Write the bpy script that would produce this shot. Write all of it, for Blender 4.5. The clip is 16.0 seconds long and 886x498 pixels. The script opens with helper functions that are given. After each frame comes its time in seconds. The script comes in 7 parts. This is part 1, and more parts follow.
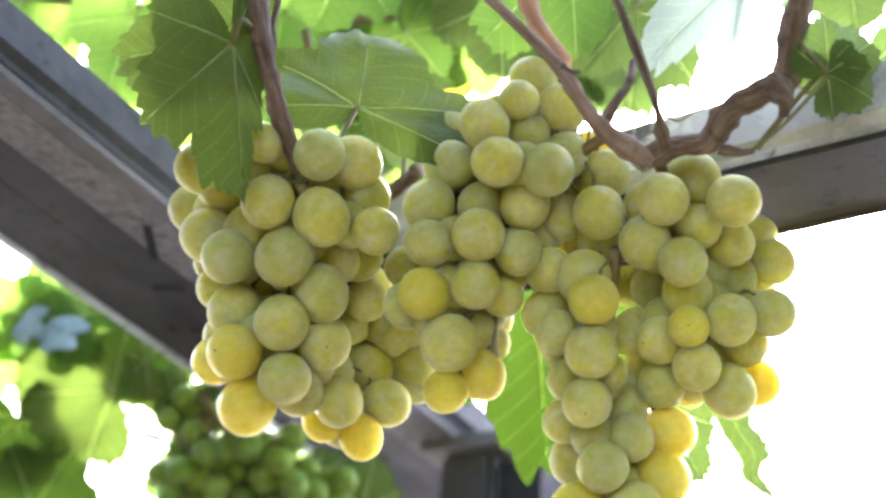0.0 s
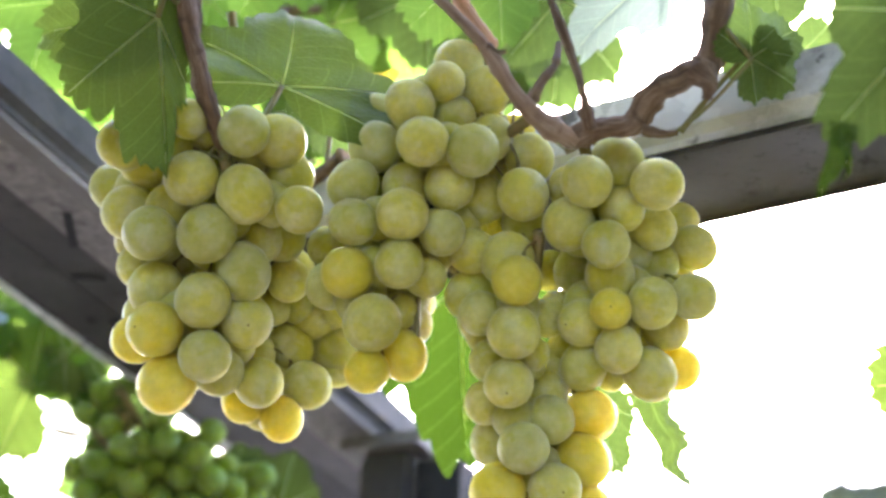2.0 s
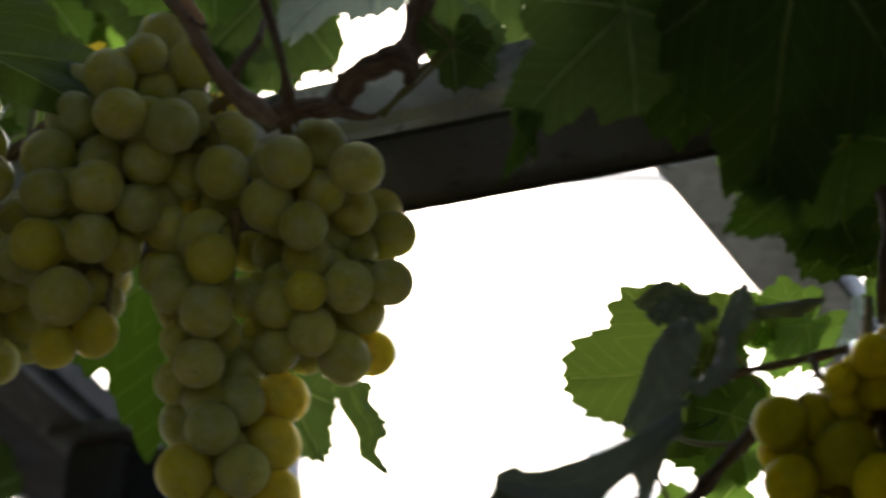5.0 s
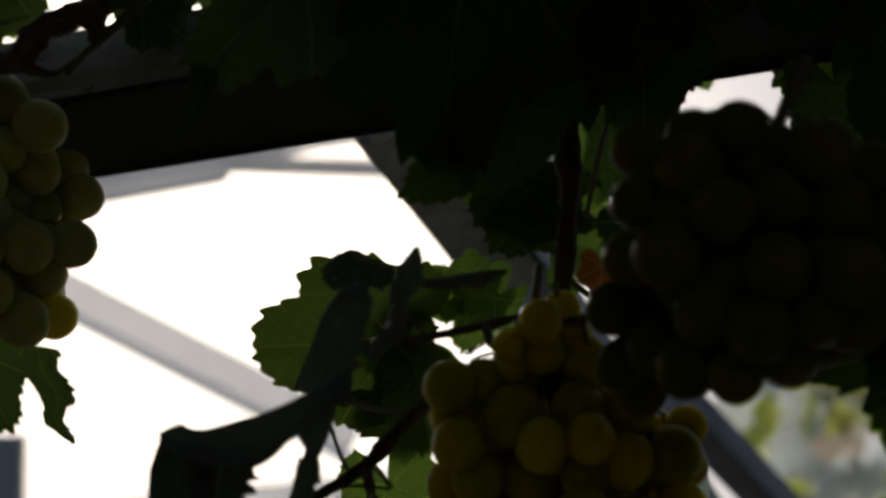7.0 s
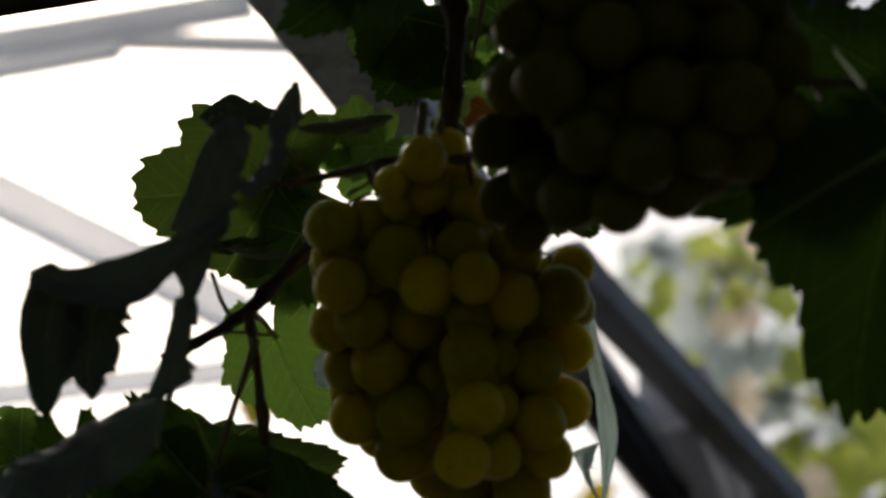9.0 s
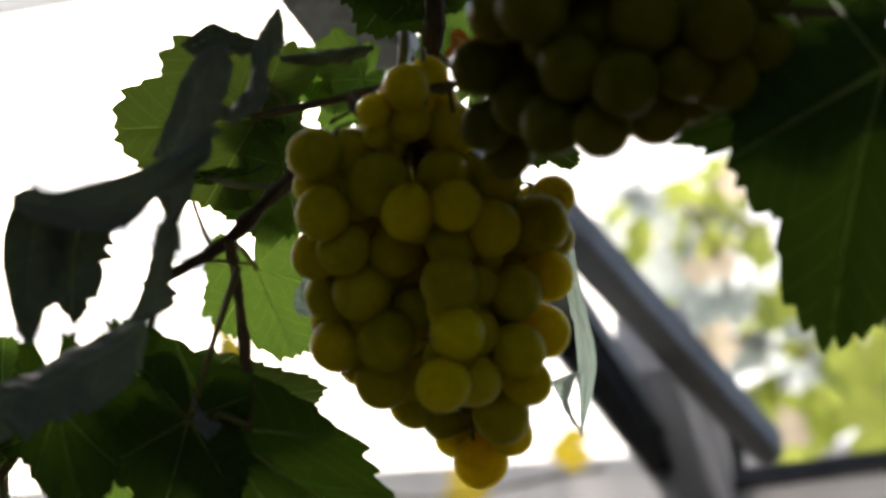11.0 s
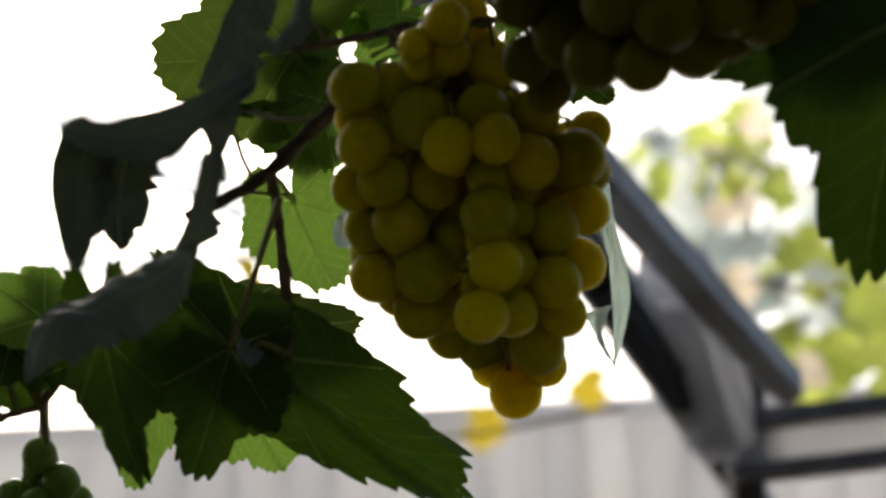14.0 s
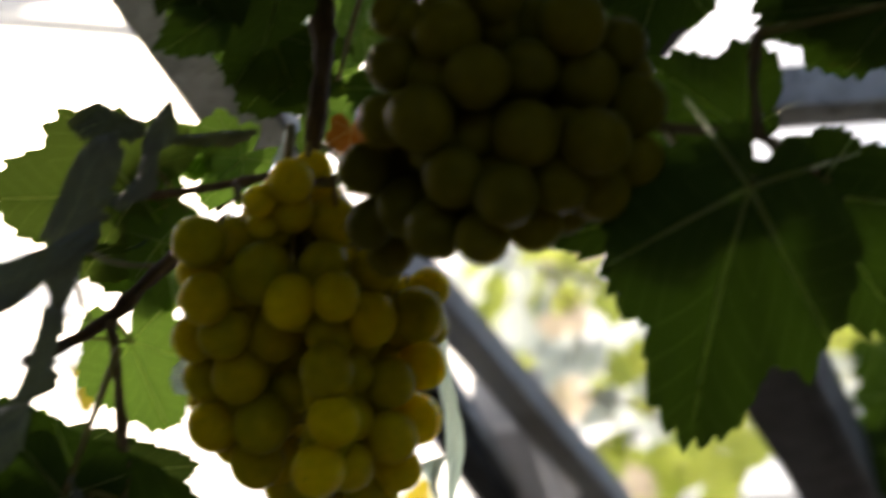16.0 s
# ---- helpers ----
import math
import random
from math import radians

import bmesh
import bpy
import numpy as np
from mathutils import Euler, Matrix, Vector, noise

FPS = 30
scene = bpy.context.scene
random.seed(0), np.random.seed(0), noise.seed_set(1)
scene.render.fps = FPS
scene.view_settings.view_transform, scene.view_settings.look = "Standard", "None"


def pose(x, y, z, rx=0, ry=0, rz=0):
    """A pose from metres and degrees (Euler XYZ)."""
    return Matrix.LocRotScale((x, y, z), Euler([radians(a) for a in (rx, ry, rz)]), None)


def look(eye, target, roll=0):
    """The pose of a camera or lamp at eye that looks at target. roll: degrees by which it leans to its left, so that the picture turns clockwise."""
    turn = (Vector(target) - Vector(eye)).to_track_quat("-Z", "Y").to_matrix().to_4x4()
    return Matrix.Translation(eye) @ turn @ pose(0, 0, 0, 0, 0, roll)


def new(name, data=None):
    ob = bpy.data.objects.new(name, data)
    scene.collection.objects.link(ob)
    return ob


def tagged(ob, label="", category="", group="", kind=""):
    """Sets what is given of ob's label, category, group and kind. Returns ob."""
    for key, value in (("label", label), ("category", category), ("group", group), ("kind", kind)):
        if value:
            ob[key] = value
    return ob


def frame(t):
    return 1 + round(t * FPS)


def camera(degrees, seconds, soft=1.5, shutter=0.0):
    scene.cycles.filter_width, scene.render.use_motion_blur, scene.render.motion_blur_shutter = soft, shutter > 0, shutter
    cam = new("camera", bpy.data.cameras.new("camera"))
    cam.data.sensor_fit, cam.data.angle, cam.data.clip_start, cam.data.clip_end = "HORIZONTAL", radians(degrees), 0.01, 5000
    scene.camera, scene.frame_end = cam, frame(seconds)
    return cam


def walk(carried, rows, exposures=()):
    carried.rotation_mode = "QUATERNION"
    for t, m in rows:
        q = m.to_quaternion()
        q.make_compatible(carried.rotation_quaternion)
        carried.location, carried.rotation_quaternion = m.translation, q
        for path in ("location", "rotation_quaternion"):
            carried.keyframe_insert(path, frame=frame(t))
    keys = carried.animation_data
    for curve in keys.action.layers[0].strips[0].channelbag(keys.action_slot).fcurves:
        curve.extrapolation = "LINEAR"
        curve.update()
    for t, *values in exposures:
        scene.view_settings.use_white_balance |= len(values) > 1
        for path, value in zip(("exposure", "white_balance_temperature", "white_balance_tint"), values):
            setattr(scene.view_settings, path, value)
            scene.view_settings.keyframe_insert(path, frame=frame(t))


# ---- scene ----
cam = camera(28.52, 16.0, 3.0, 0.7)
cam.data.dof.use_dof = True
cam.data.dof.focus_distance = 0.76
cam.data.dof.aperture_fstop = 7.4
ROWS = [
    (0.0, -0.0283, -0.0234, 1.6256, 12.95, 26.53, -3.21),
    (0.5, -0.0293, -0.0184, 1.6191, 12.38, 27.10, -3.20),
    (1.0, -0.0296, -0.0175, 1.6133, 11.54, 27.39, -3.13),
    (1.5, -0.0298, -0.0153, 1.6100, 10.78, 27.53, -3.00),
    (2.0, -0.0306, -0.0138, 1.6091, 10.25, 27.49, -2.77),
    (2.5, -0.0304, -0.0138, 1.6076, 9.80, 27.42, -2.62),
    (3.0, -0.0293, -0.0105, 1.6067, 9.23, 27.37, -2.56),
    (5.5, 0.0000, 0.0000, 1.6000, -0.00, 28.00, -0.00),
    (6.0, 0.0074, 0.0024, 1.5958, -2.12, 28.00, 0.96),
    (6.5, 0.0131, 0.0021, 1.5924, -4.85, 28.03, 1.31),
    (7.0, 0.0190, 0.0005, 1.5912, -5.88, 27.72, 1.65),
    (7.5, 0.0237, 0.0050, 1.5867, -6.27, 27.33, 1.83),
    (8.0, 0.0249, 0.0169, 1.5888, -7.49, 26.06, 2.75),
    (8.5, 0.0296, 0.0173, 1.5835, -7.89, 24.19, 2.93),
    (9.0, 0.0285, 0.0216, 1.5812, -8.69, 23.93, 3.20),
    (11.5, 0.0243, 0.0216, 1.5709, -9.52, 21.70, 3.27),
    (12.0, 0.0208, 0.0218, 1.5698, -9.24, 21.32, 3.15),
    (12.5, 0.0214, 0.0236, 1.5676, -8.95, 21.06, 3.26),
    (13.0, 0.0197, 0.0185, 1.5646, -9.10, 20.72, 2.79),
    (13.5, 0.0188, 0.0201, 1.5664, -9.09, 20.44, 2.79),
    (14.0, 0.0163, 0.0147, 1.5661, -9.15, 20.32, 2.69),
    (14.5, 0.0151, 0.0080, 1.5658, -9.39, 20.21, 2.32),
    (15.0, 0.0156, 0.0053, 1.5671, -9.75, 20.40, 2.13),
    (15.5, 0.0142, 0.0021, 1.5729, -11.28, 21.87, 2.69),
    (16.0, 0.0120, -0.0033, 1.5829, -14.69, 23.22, 3.38),
]
walk(cam, [(t, pose(x, y, z, 90 + p, r, w)) for t, x, y, z, w, p, r in ROWS],
     exposures=[(0, 4.34, 5800, 20), (3.2, 3.6, 5950, 17), (4.2, 2.0, 6200, 12), (5.3, 0.70, 6250, 10), (6.3, -0.85, 6200, 10), (7.0, -1.2, 6200, 10), (8.0, -1.0, 6200, 10), (9.2, -0.6, 6200, 10), (11.3, 0.68, 6400, 10), (15.0, 0.52, 6450, 10), (16, 0.85, 6750, 10)])

# ---- light ----
SUN_AZ, SUN_EL = -4.2, 34.0
world = bpy.data.worlds.new("sky")
scene.world = world
world.use_nodes = True
wn = world.node_tree
sky = wn.nodes.new("ShaderNodeTexSky")
sky.sky_type, sky.sun_disc = "NISHITA", False
sky.sun_elevation, sky.sun_rotation = radians(SUN_EL), radians(SUN_AZ)
sky.dust_density, sky.ozone_density, sky.air_density = 4.0, 1.0, 1.0
wn.links.new(sky.outputs[0], wn.nodes["Background"].inputs[0])
wn.nodes["Background"].inputs[1].default_value = 0.12
sun = new("sun", bpy.data.lights.new("sun", "SUN"))
sun.data.energy, sun.data.angle, sun.data.color = 1.4, radians(9), (1.0, 0.95, 0.86)
sd = Vector((math.sin(radians(SUN_AZ)) * math.cos(radians(SUN_EL)), math.cos(radians(SUN_AZ)) * math.cos(radians(SUN_EL)), math.sin(radians(SUN_EL))))
sun.matrix_world = look(sd * 30, (0, 0, 0))


# ---- materials ----
class Mat:
    """A node material with a few short hands."""

    def __init__(self, name):
        self.m = bpy.data.materials.new(name)
        self.m.use_nodes = True
        self.t = self.m.node_tree
        self.b = self.t.nodes["Principled BSDF"]
        self.out = self.t.nodes["Material Output"]

    def node(self, kind, **inputs):
        n = self.t.nodes.new(kind)
        for k, v in inputs.items():
            self.put(n, k, v)
        return n

    def put(self, n, k, v):
        s = n.inputs[int(k[1:])] if k[0] == "i" and k[1:].isdigit() else n.inputs[k]
        if isinstance(v, bpy.types.NodeSocket):
            self.t.links.new(v, s)
        else:
            s.default_value = v

    def noise(self, scale, detail=4.0, vec=None, rough=0.55):
        n = self.node("ShaderNodeTexNoise", Scale=scale, Detail=detail, Roughness=rough)
        if vec is not None:
            self.put(n, "Vector", vec)
        return n.outputs[0]

    def ramp(self, fac, stops):
        n = self.node("ShaderNodeValToRGB", Fac=fac)
        e = n.color_ramp.elements
        while len(e) < len(stops):
            e.new(0.5)
        for i, (p, c) in enumerate(stops):
            e[i].position = p
            e[i].color = (c, c, c, 1) if isinstance(c, (int, float)) else (*c, 1)
        return n.outputs[0]

    def mix(self, fac, a, b, mode="MIX"):
        n = self.t.nodes.new("ShaderNodeMix")
        n.data_type, n.blend_type = "RGBA", mode
        for s, v in ((0, fac), (6, a), (7, b)):
            if isinstance(v, bpy.types.NodeSocket):
                self.t.links.new(v, n.inputs[s])
            elif s == 0:
                n.inputs[s].default_value = v
            else:
                n.inputs[s].default_value = (*v, 1)
        return n.outputs[2]

    def math(self, op, a, b=0.0):
        n = self.t.nodes.new("ShaderNodeMath")
        n.operation = op
        for s, v in ((0, a), (1, b)):
            if isinstance(v, bpy.types.NodeSocket):
                self.t.links.new(v, n.inputs[s])
            else:
                n.inputs[s].default_value = v
        return n.outputs[0]

    def coord(self, which="Object"):
        return self.t.nodes.new("ShaderNodeTexCoord").outputs[which]

    def rand(self):
        return self.t.nodes.new("ShaderNodeObjectInfo").outputs["Random"]

    def bump(self, height, strength, dist):
        n = self.node("ShaderNodeBump", Strength=strength, Distance=dist, Height=height)
        return n.outputs[0]


def shift(M, vec, amount):
    """Moves a texture's place by a value, so that alike things do not look the same."""
    c = M.node("ShaderNodeCombineXYZ", X=amount, Y=amount, Z=amount)
    a = M.t.nodes.new("ShaderNodeVectorMath")
    a.operation = "ADD"
    M.t.links.new(vec, a.inputs[0])
    M.t.links.new(c.outputs[0], a.inputs[1])
    return a.outputs[0]


def grape_skin(name, green, ripe, wax=0.40, deep=0.022, gloss=0.10, haze=0.0):
    M = Mat(name)
    r = M.rand()
    vec = shift(M, M.coord("Object"), M.math("MULTIPLY", r, 37.0))
    base = M.mix(M.ramp(M.math("ADD", M.math("MULTIPLY", r, 0.6), M.math("MULTIPLY", M.noise(1.3, 3, vec), 0.75)), [(0.35, 0), (0.95, 1)]), green, ripe)
    bloom = M.ramp(M.math("ADD", M.math("MULTIPLY", M.noise(1.5, 5, vec, 0.55), 0.88), M.math("MULTIPLY", M.noise(16, 4, vec), 0.12)), [(0.36, wax * 0.25), (0.50, wax * 0.55), (0.66, wax)])
    rub = M.ramp(M.noise(0.95, 4, shift(M, vec, 23.0), 0.6), [(0.40, 0.25), (0.47, 1.0)])
    bloom = M.math("MULTIPLY", bloom, rub)
    base = M.mix(bloom, base, (0.70, 0.715, 0.55))
    inner = M.ramp(M.noise(3.2, 4, shift(M, vec, 11.0)), [(0.40, 0.22), (0.60, 0)])
    base = M.mix(inner, base, tuple(c * 0.62 for c in green))
    specks = M.ramp(M.noise(9.0, 2, vec), [(0.70, 0), (0.76, 0.45)])
    base = M.mix(specks, base, (0.20, 0.14, 0.05))
    sep = M.node("ShaderNodeSeparateXYZ", i0=M.coord("Object"))
    off = M.math("SQRT", M.math("ADD", M.math("MULTIPLY", sep.outputs[0], sep.outputs[0]), M.math("MULTIPLY", sep.outputs[1], sep.outputs[1])))
    scar = M.math("MULTIPLY", M.ramp(off, [(0.030, 1), (0.055, 0)]), M.math("LESS_THAN", sep.outputs[2], 0.0))
    scar = M.math("MULTIPLY", scar, M.math("GREATER_THAN", M.math("FRACT", M.math("MULTIPLY", r, 7.31)), 0.72))
    base = M.mix(scar, base, (0.13, 0.08, 0.03))
    b = M.b
    M.put(b, "Base Color", base)
    M.put(b, "Roughness", M.ramp(bloom, [(0.0, 0.34), (0.45, 0.62)]))
    M.put(b, "Subsurface Weight", 1.0)
    M.put(b, "Subsurface Radius", (1.0, 0.92, 0.34))
    M.put(b, "Subsurface Scale", deep)
    M.put(b, "IOR", 1.36)
    M.put(b, "Specular IOR Level", gloss)
    M.put(b, "Sheen Weight", haze)
    M.put(b, "Sheen Roughness", 0.35)
    M.put(b, "Sheen Tint", (0.92, 0.95, 0.82, 1))
    M.put(b, "Normal", M.bump(M.noise(30, 3, vec), 0.06, 0.02))
    return M.m


def vein_mask(M):
    """Five main veins from the stalk's joint and herringbone side veins, over a blade one unit long."""
    n = M.t.nodes.new("ShaderNodeUVMap")
    n.uv_map = "norm"
    sep = M.node("ShaderNodeSeparateXYZ", i0=n.outputs[0])
    u, v = sep.outputs[0], sep.outputs[1]
    r = M.math("SQRT", M.math("ADD", M.math("MULTIPLY", u, u), M.math("MULTIPLY", v, v)))
    a = M.math("ARCTAN2", M.math("ABSOLUTE", u), v)
    d = M.math("MINIMUM", a, M.math("MINIMUM", M.math("ABSOLUTE", M.math("SUBTRACT", a, 1.02)), M.math("ABSOLUTE", M.math("SUBTRACT", a, 1.98))))
    q = M.math("MULTIPLY", r, M.math("SINE", d))
    p = M.math("MULTIPLY", r, M.math("COSINE", d))
    wide = M.math("ADD", M.math("MULTIPLY", r, -0.010), 0.0125)
    main = M.ramp(M.math("DIVIDE", q, wide), [(0.55, 1), (1.0, 0)])
    bent = M.math("SUBTRACT", p, M.math("MULTIPLY", q, M.math("ADD", M.math("MULTIPLY", q, -0.7), 0.95)))
    saw = M.math("ABSOLUTE", M.math("SUBTRACT", M.math("FRACT", M.math("MULTIPLY", bent, 7.5)), 0.5))
    side = M.ramp(saw, [(0.0, 0.8), (0.045, 0)])
    net = M.math("ABSOLUTE", M.math("SUBTRACT", M.math("FRACT", M.math("MULTIPLY", M.math("ADD", p, M.math("MULTIPLY", q, 1.6)), 26.0)), 0.5))
    fine = M.ramp(net, [(0.0, 0.28), (0.10, 0)])
    both = M.math("MAXIMUM", main, M.math("MAXIMUM", side, fine))
    return M.math("MULTIPLY", both, M.math("GREATER_THAN", r, 0.004))


def leaf_skin(name, face, back, glow, through_light, gloss=0.42):
    """Blade of a leaf: reflects a mottled green, lets a yellower green through."""
    M = Mat(name)
    uv = M.coord("UV")
    r = M.rand()
    vec = shift(M, uv, M.math("MULTIPLY", r, 9.0))
    cell = M.t.nodes.new("ShaderNodeTexVoronoi")
    cell.feature = "DISTANCE_TO_EDGE"
    M.put(cell, "Vector", vec)
    M.put(cell, "Scale", 420.0)
    net = M.ramp(cell.outputs["Distance"], [(0.02, 1), (0.12, 0)])
    mottle = M.ramp(M.math("ADD", M.math("MULTIPLY", M.noise(28, 4, vec), 0.7), M.math("MULTIPLY", r, 0.3)), [(0.3, 0), (0.75, 1)])
    col = M.mix(mottle, face, back)
    col = M.mix(M.math("MULTIPLY", net, 0.16), col, tuple(min(1, c * 1.9 + 0.02) for c in face))
    dry = M.ramp(M.noise(11, 5, shift(M, vec, 3.1)), [(0.68, 0), (0.80, 0.8)])
    col = M.mix(dry, col, (0.24, 0.15, 0.05))
    lit = M.mix(mottle, glow, tuple(c * 0.75 for c in glow))
    lit = M.mix(M.math("MULTIPLY", net, 0.18), lit, tuple(min(1, c * 1.35 + 0.04) for c in glow))
    lit = M.mix(dry, lit, (0.30, 0.17, 0.03))
    ribs = vein_mask(M)
    col = M.mix(M.math("MULTIPLY", ribs, 0.45), col, tuple(min(0.8, c * 1.6 + 0.13 * k) for c, k in zip(face, (1.0, 1.15, 0.45))))
    lit = M.mix(M.math("MULTIPLY", ribs, 0.60), lit, tuple(min(0.95, c * 2.0 + 0.10 * k) for c, k in zip(glow, (1.0, 1.1, 0.35))))
    M.put(M.b, "Base Color", col)
    M.put(M.b, "Roughness", gloss)
    M.put(M.b, "Specular IOR Level", 0.10)
    M.put(M.b, "Normal", M.bump(M.math("ADD", M.math("MULTIPLY", net, -0.6), M.noise(60, 3, vec)), 0.35, 0.0012))
    tr = M.node("ShaderNodeBsdfTranslucent", Color=lit)
    mx = M.t.nodes.new("ShaderNodeMixShader")
    mx.inputs[0].default_value = through_light
    M.t.links.new(M.b.outputs[0], mx.inputs[1])
    M.t.links.new(tr.outputs[0], mx.inputs[2])
    M.t.links.new(mx.outputs[0], M.out.inputs[0])
    return M.m


def plain(name, a, b, scale, rough, metal=0.0, bump=0.3, dist=0.001, stretch=(1, 1, 1), dirt=None):
    M = Mat(name)
    mp = M.node("ShaderNodeMapping", Vector=M.coord("Object"), Scale=stretch)
    v = mp.outputs[0]
    n = M.math("ADD", M.math("MULTIPLY", M.noise(scale, 6, v), 0.65), M.math("MULTIPLY", M.noise(scale * 7, 4, v), 0.35))
    col = M.mix(M.ramp(n, [(0.35, 0), (0.65, 1)]), a, b)
    if dirt:
        col = M.mix(M.ramp(M.noise(scale * 0.45, 7, shift(M, v, 5.0), 0.7), [(0.52, 0), (0.66, 0.85)]), col, dirt)
    M.put(M.b, "Base Color", col)
    M.put(M.b, "Roughness", M.ramp(n, [(0.3, rough + 0.1), (0.7, rough - 0.08)]))
    M.put(M.b, "Metallic", metal)
    M.put(M.b, "Normal", M.bump(n, bump, dist))
    return M.m


def bark_skin(name, dark, mid, light):
    """Fibrous bark with stringy flakes along the cane."""
    M = Mat(name)
    mp = M.node("ShaderNodeMapping", Vector=M.coord("UV"), Scale=(9.0, 45.0, 1.0))
    fib = M.noise(1.0, 6, mp.outputs[0], 0.65)
    mq = M.node("ShaderNodeMapping", Vector=M.coord("UV"), Scale=(4.0, 160.0, 1.0))
    patch = M.noise(1.0, 4, mq.outputs[0])
    blot = M.noise(70, 5, M.coord("Object"))
    mr = M.node("ShaderNodeMapping", Vector=M.coord("UV"), Scale=(30.0, 60.0, 1.0))
    fine = M.noise(1.0, 3, mr.outputs[0])
    n = M.math("ADD", M.math("ADD", M.math("MULTIPLY", fib, 0.4), M.math("MULTIPLY", blot, 0.3)), M.math("MULTIPLY", fine, 0.3))
    col = M.ramp(n, [(0.36, dark), (0.50, mid), (0.66, light)])
    col = M.mix(M.ramp(patch, [(0.55, 0), (0.66, 0.6)]), col, dark)
    M.put(M.b, "Base Color", col)
    M.put(M.b, "Roughness", 0.75)
    M.put(M.b, "Normal", M.bump(M.math("ADD", fine, fib), 0.9, 0.0016))
    return M.m


def zinc_skin(name, k, metal=0.35, gloss=0.25):
    M = Mat(name)
    v = M.coord("Object")
    cell = M.node("ShaderNodeTexVoronoi", Vector=v, Scale=85.0)
    spangle = M.ramp(cell.outputs["Color"], [(0.1, 0.19 * k), (0.9, 0.33 * k)])
    col = M.mix(0.55, spangle, M.ramp(M.noise(14, 6, v), [(0.3, (0.16 * k, 0.165 * k, 0.165 * k)), (0.7, (0.32 * k, 0.325 * k, 0.32 * k))]))
    col = M.mix(M.ramp(M.noise(9, 8, shift(M, v, 4.0), 0.72), [(0.50, 0), (0.70, 0.8)]), col, (0.13, 0.12, 0.11))
    col = M.mix(M.ramp(M.noise(38, 5, v, 0.7), [(0.58, 0), (0.66, 0.8)]), col, (0.05, 0.045, 0.04))
    M.put(M.b, "Base Color", col)
    M.put(M.b, "Metallic", metal)
    M.put(M.b, "Roughness", M.ramp(M.noise(20, 5, v), [(0.3, 0.52), (0.7, 0.70)]))
    M.put(M.b, "Specular IOR Level", gloss)
    M.put(M.b, "Normal", M.bump(M.noise(45, 6, v), 0.3, 0.001))
    return M.m


def grimy_shaded():
    """Old grimy steel, its tone darkened to hold the shade of undersides, with dark pits, drips and pale scratches."""
    M = Mat("grimy_shaded_steel")
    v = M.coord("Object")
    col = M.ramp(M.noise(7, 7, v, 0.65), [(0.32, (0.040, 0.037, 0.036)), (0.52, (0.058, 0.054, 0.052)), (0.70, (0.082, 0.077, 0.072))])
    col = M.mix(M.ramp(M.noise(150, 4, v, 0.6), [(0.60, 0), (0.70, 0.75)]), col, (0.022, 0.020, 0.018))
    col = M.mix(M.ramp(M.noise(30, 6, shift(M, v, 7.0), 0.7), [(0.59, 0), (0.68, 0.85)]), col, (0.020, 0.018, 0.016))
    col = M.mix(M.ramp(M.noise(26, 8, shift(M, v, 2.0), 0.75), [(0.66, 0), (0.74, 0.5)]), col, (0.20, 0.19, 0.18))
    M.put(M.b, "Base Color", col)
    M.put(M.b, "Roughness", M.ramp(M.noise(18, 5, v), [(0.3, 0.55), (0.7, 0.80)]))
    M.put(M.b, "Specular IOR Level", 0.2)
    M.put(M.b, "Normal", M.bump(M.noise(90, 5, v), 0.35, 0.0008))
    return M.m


def lit_sheeting():
    """Weathered milky sheets, made translucent so that surfaces in shade look lit."""
    M = Mat("lit_milky_sheeting")
    v = M.coord("Object")
    n = M.math("ADD", M.math("MULTIPLY", M.noise(1.5, 6, v), 0.6), M.math("MULTIPLY", M.noise(16, 4, v), 0.4))
    col = M.mix(M.math("MULTIPLY", M.rand(), 0.5), M.ramp(n, [(0.3, (0.70, 0.69, 0.68)), (0.7, (0.84, 0.83, 0.83))]), (0.55, 0.56, 0.58))
    M.put(M.b, "Base Color", col)
    M.put(M.b, "Roughness", 0.5)
    M.put(M.b, "Normal", M.bump(n, 0.2, 0.003))
    tr = M.node("ShaderNodeBsdfTranslucent", Color=col)
    mx = M.t.nodes.new("ShaderNodeMixShader")
    mx.inputs[0].default_value = 0.75
    M.t.links.new(M.b.outputs[0], mx.inputs[1])
    M.t.links.new(tr.outputs[0], mx.inputs[2])
    M.t.links.new(mx.outputs[0], M.out.inputs[0])
    return M.m


GRAPE = grape_skin("grape_skin", (0.415, 0.415, 0.068), (0.61, 0.555, 0.074), 0.41, 0.0135, 0.24, 0.22)
GOLD = grape_skin("golden_grape_skin", (0.37, 0.345, 0.006), (0.67, 0.515, 0.006), 0.015, 0.024)
# Direct light on single berries is put into this brighter yellow skin.
AMBER_LIT = grape_skin("amber_lit_grape_skin", (0.84, 0.61, 0.004), (0.90, 0.62, 0.004), 0.01, 0.030)
RIPE = grape_skin("ripe_grape_skin", (0.62, 0.53, 0.050), (0.74, 0.60, 0.050), 0.16, 0.026, 0.16, 0.16)
UNRIPE = grape_skin("unripe_grape_skin", (0.14, 0.235, 0.028), (0.22, 0.31, 0.045), 0.12, 0.009)
# Grape skin darkened to hold the shade on the near bunch.
SHADED_GRAPE = grape_skin("shaded_grape_skin", (0.115, 0.108, 0.007), (0.185, 0.160, 0.007), 0.015, 0.012, 0.06)
# Leaf greens are graded by how lit or shaded each leaf looks.
LEAF = leaf_skin("leaf_mature_shaded", (0.034, 0.060, 0.009), (0.047, 0.079, 0.011), (0.062, 0.132, 0.006), 0.17, 0.60)
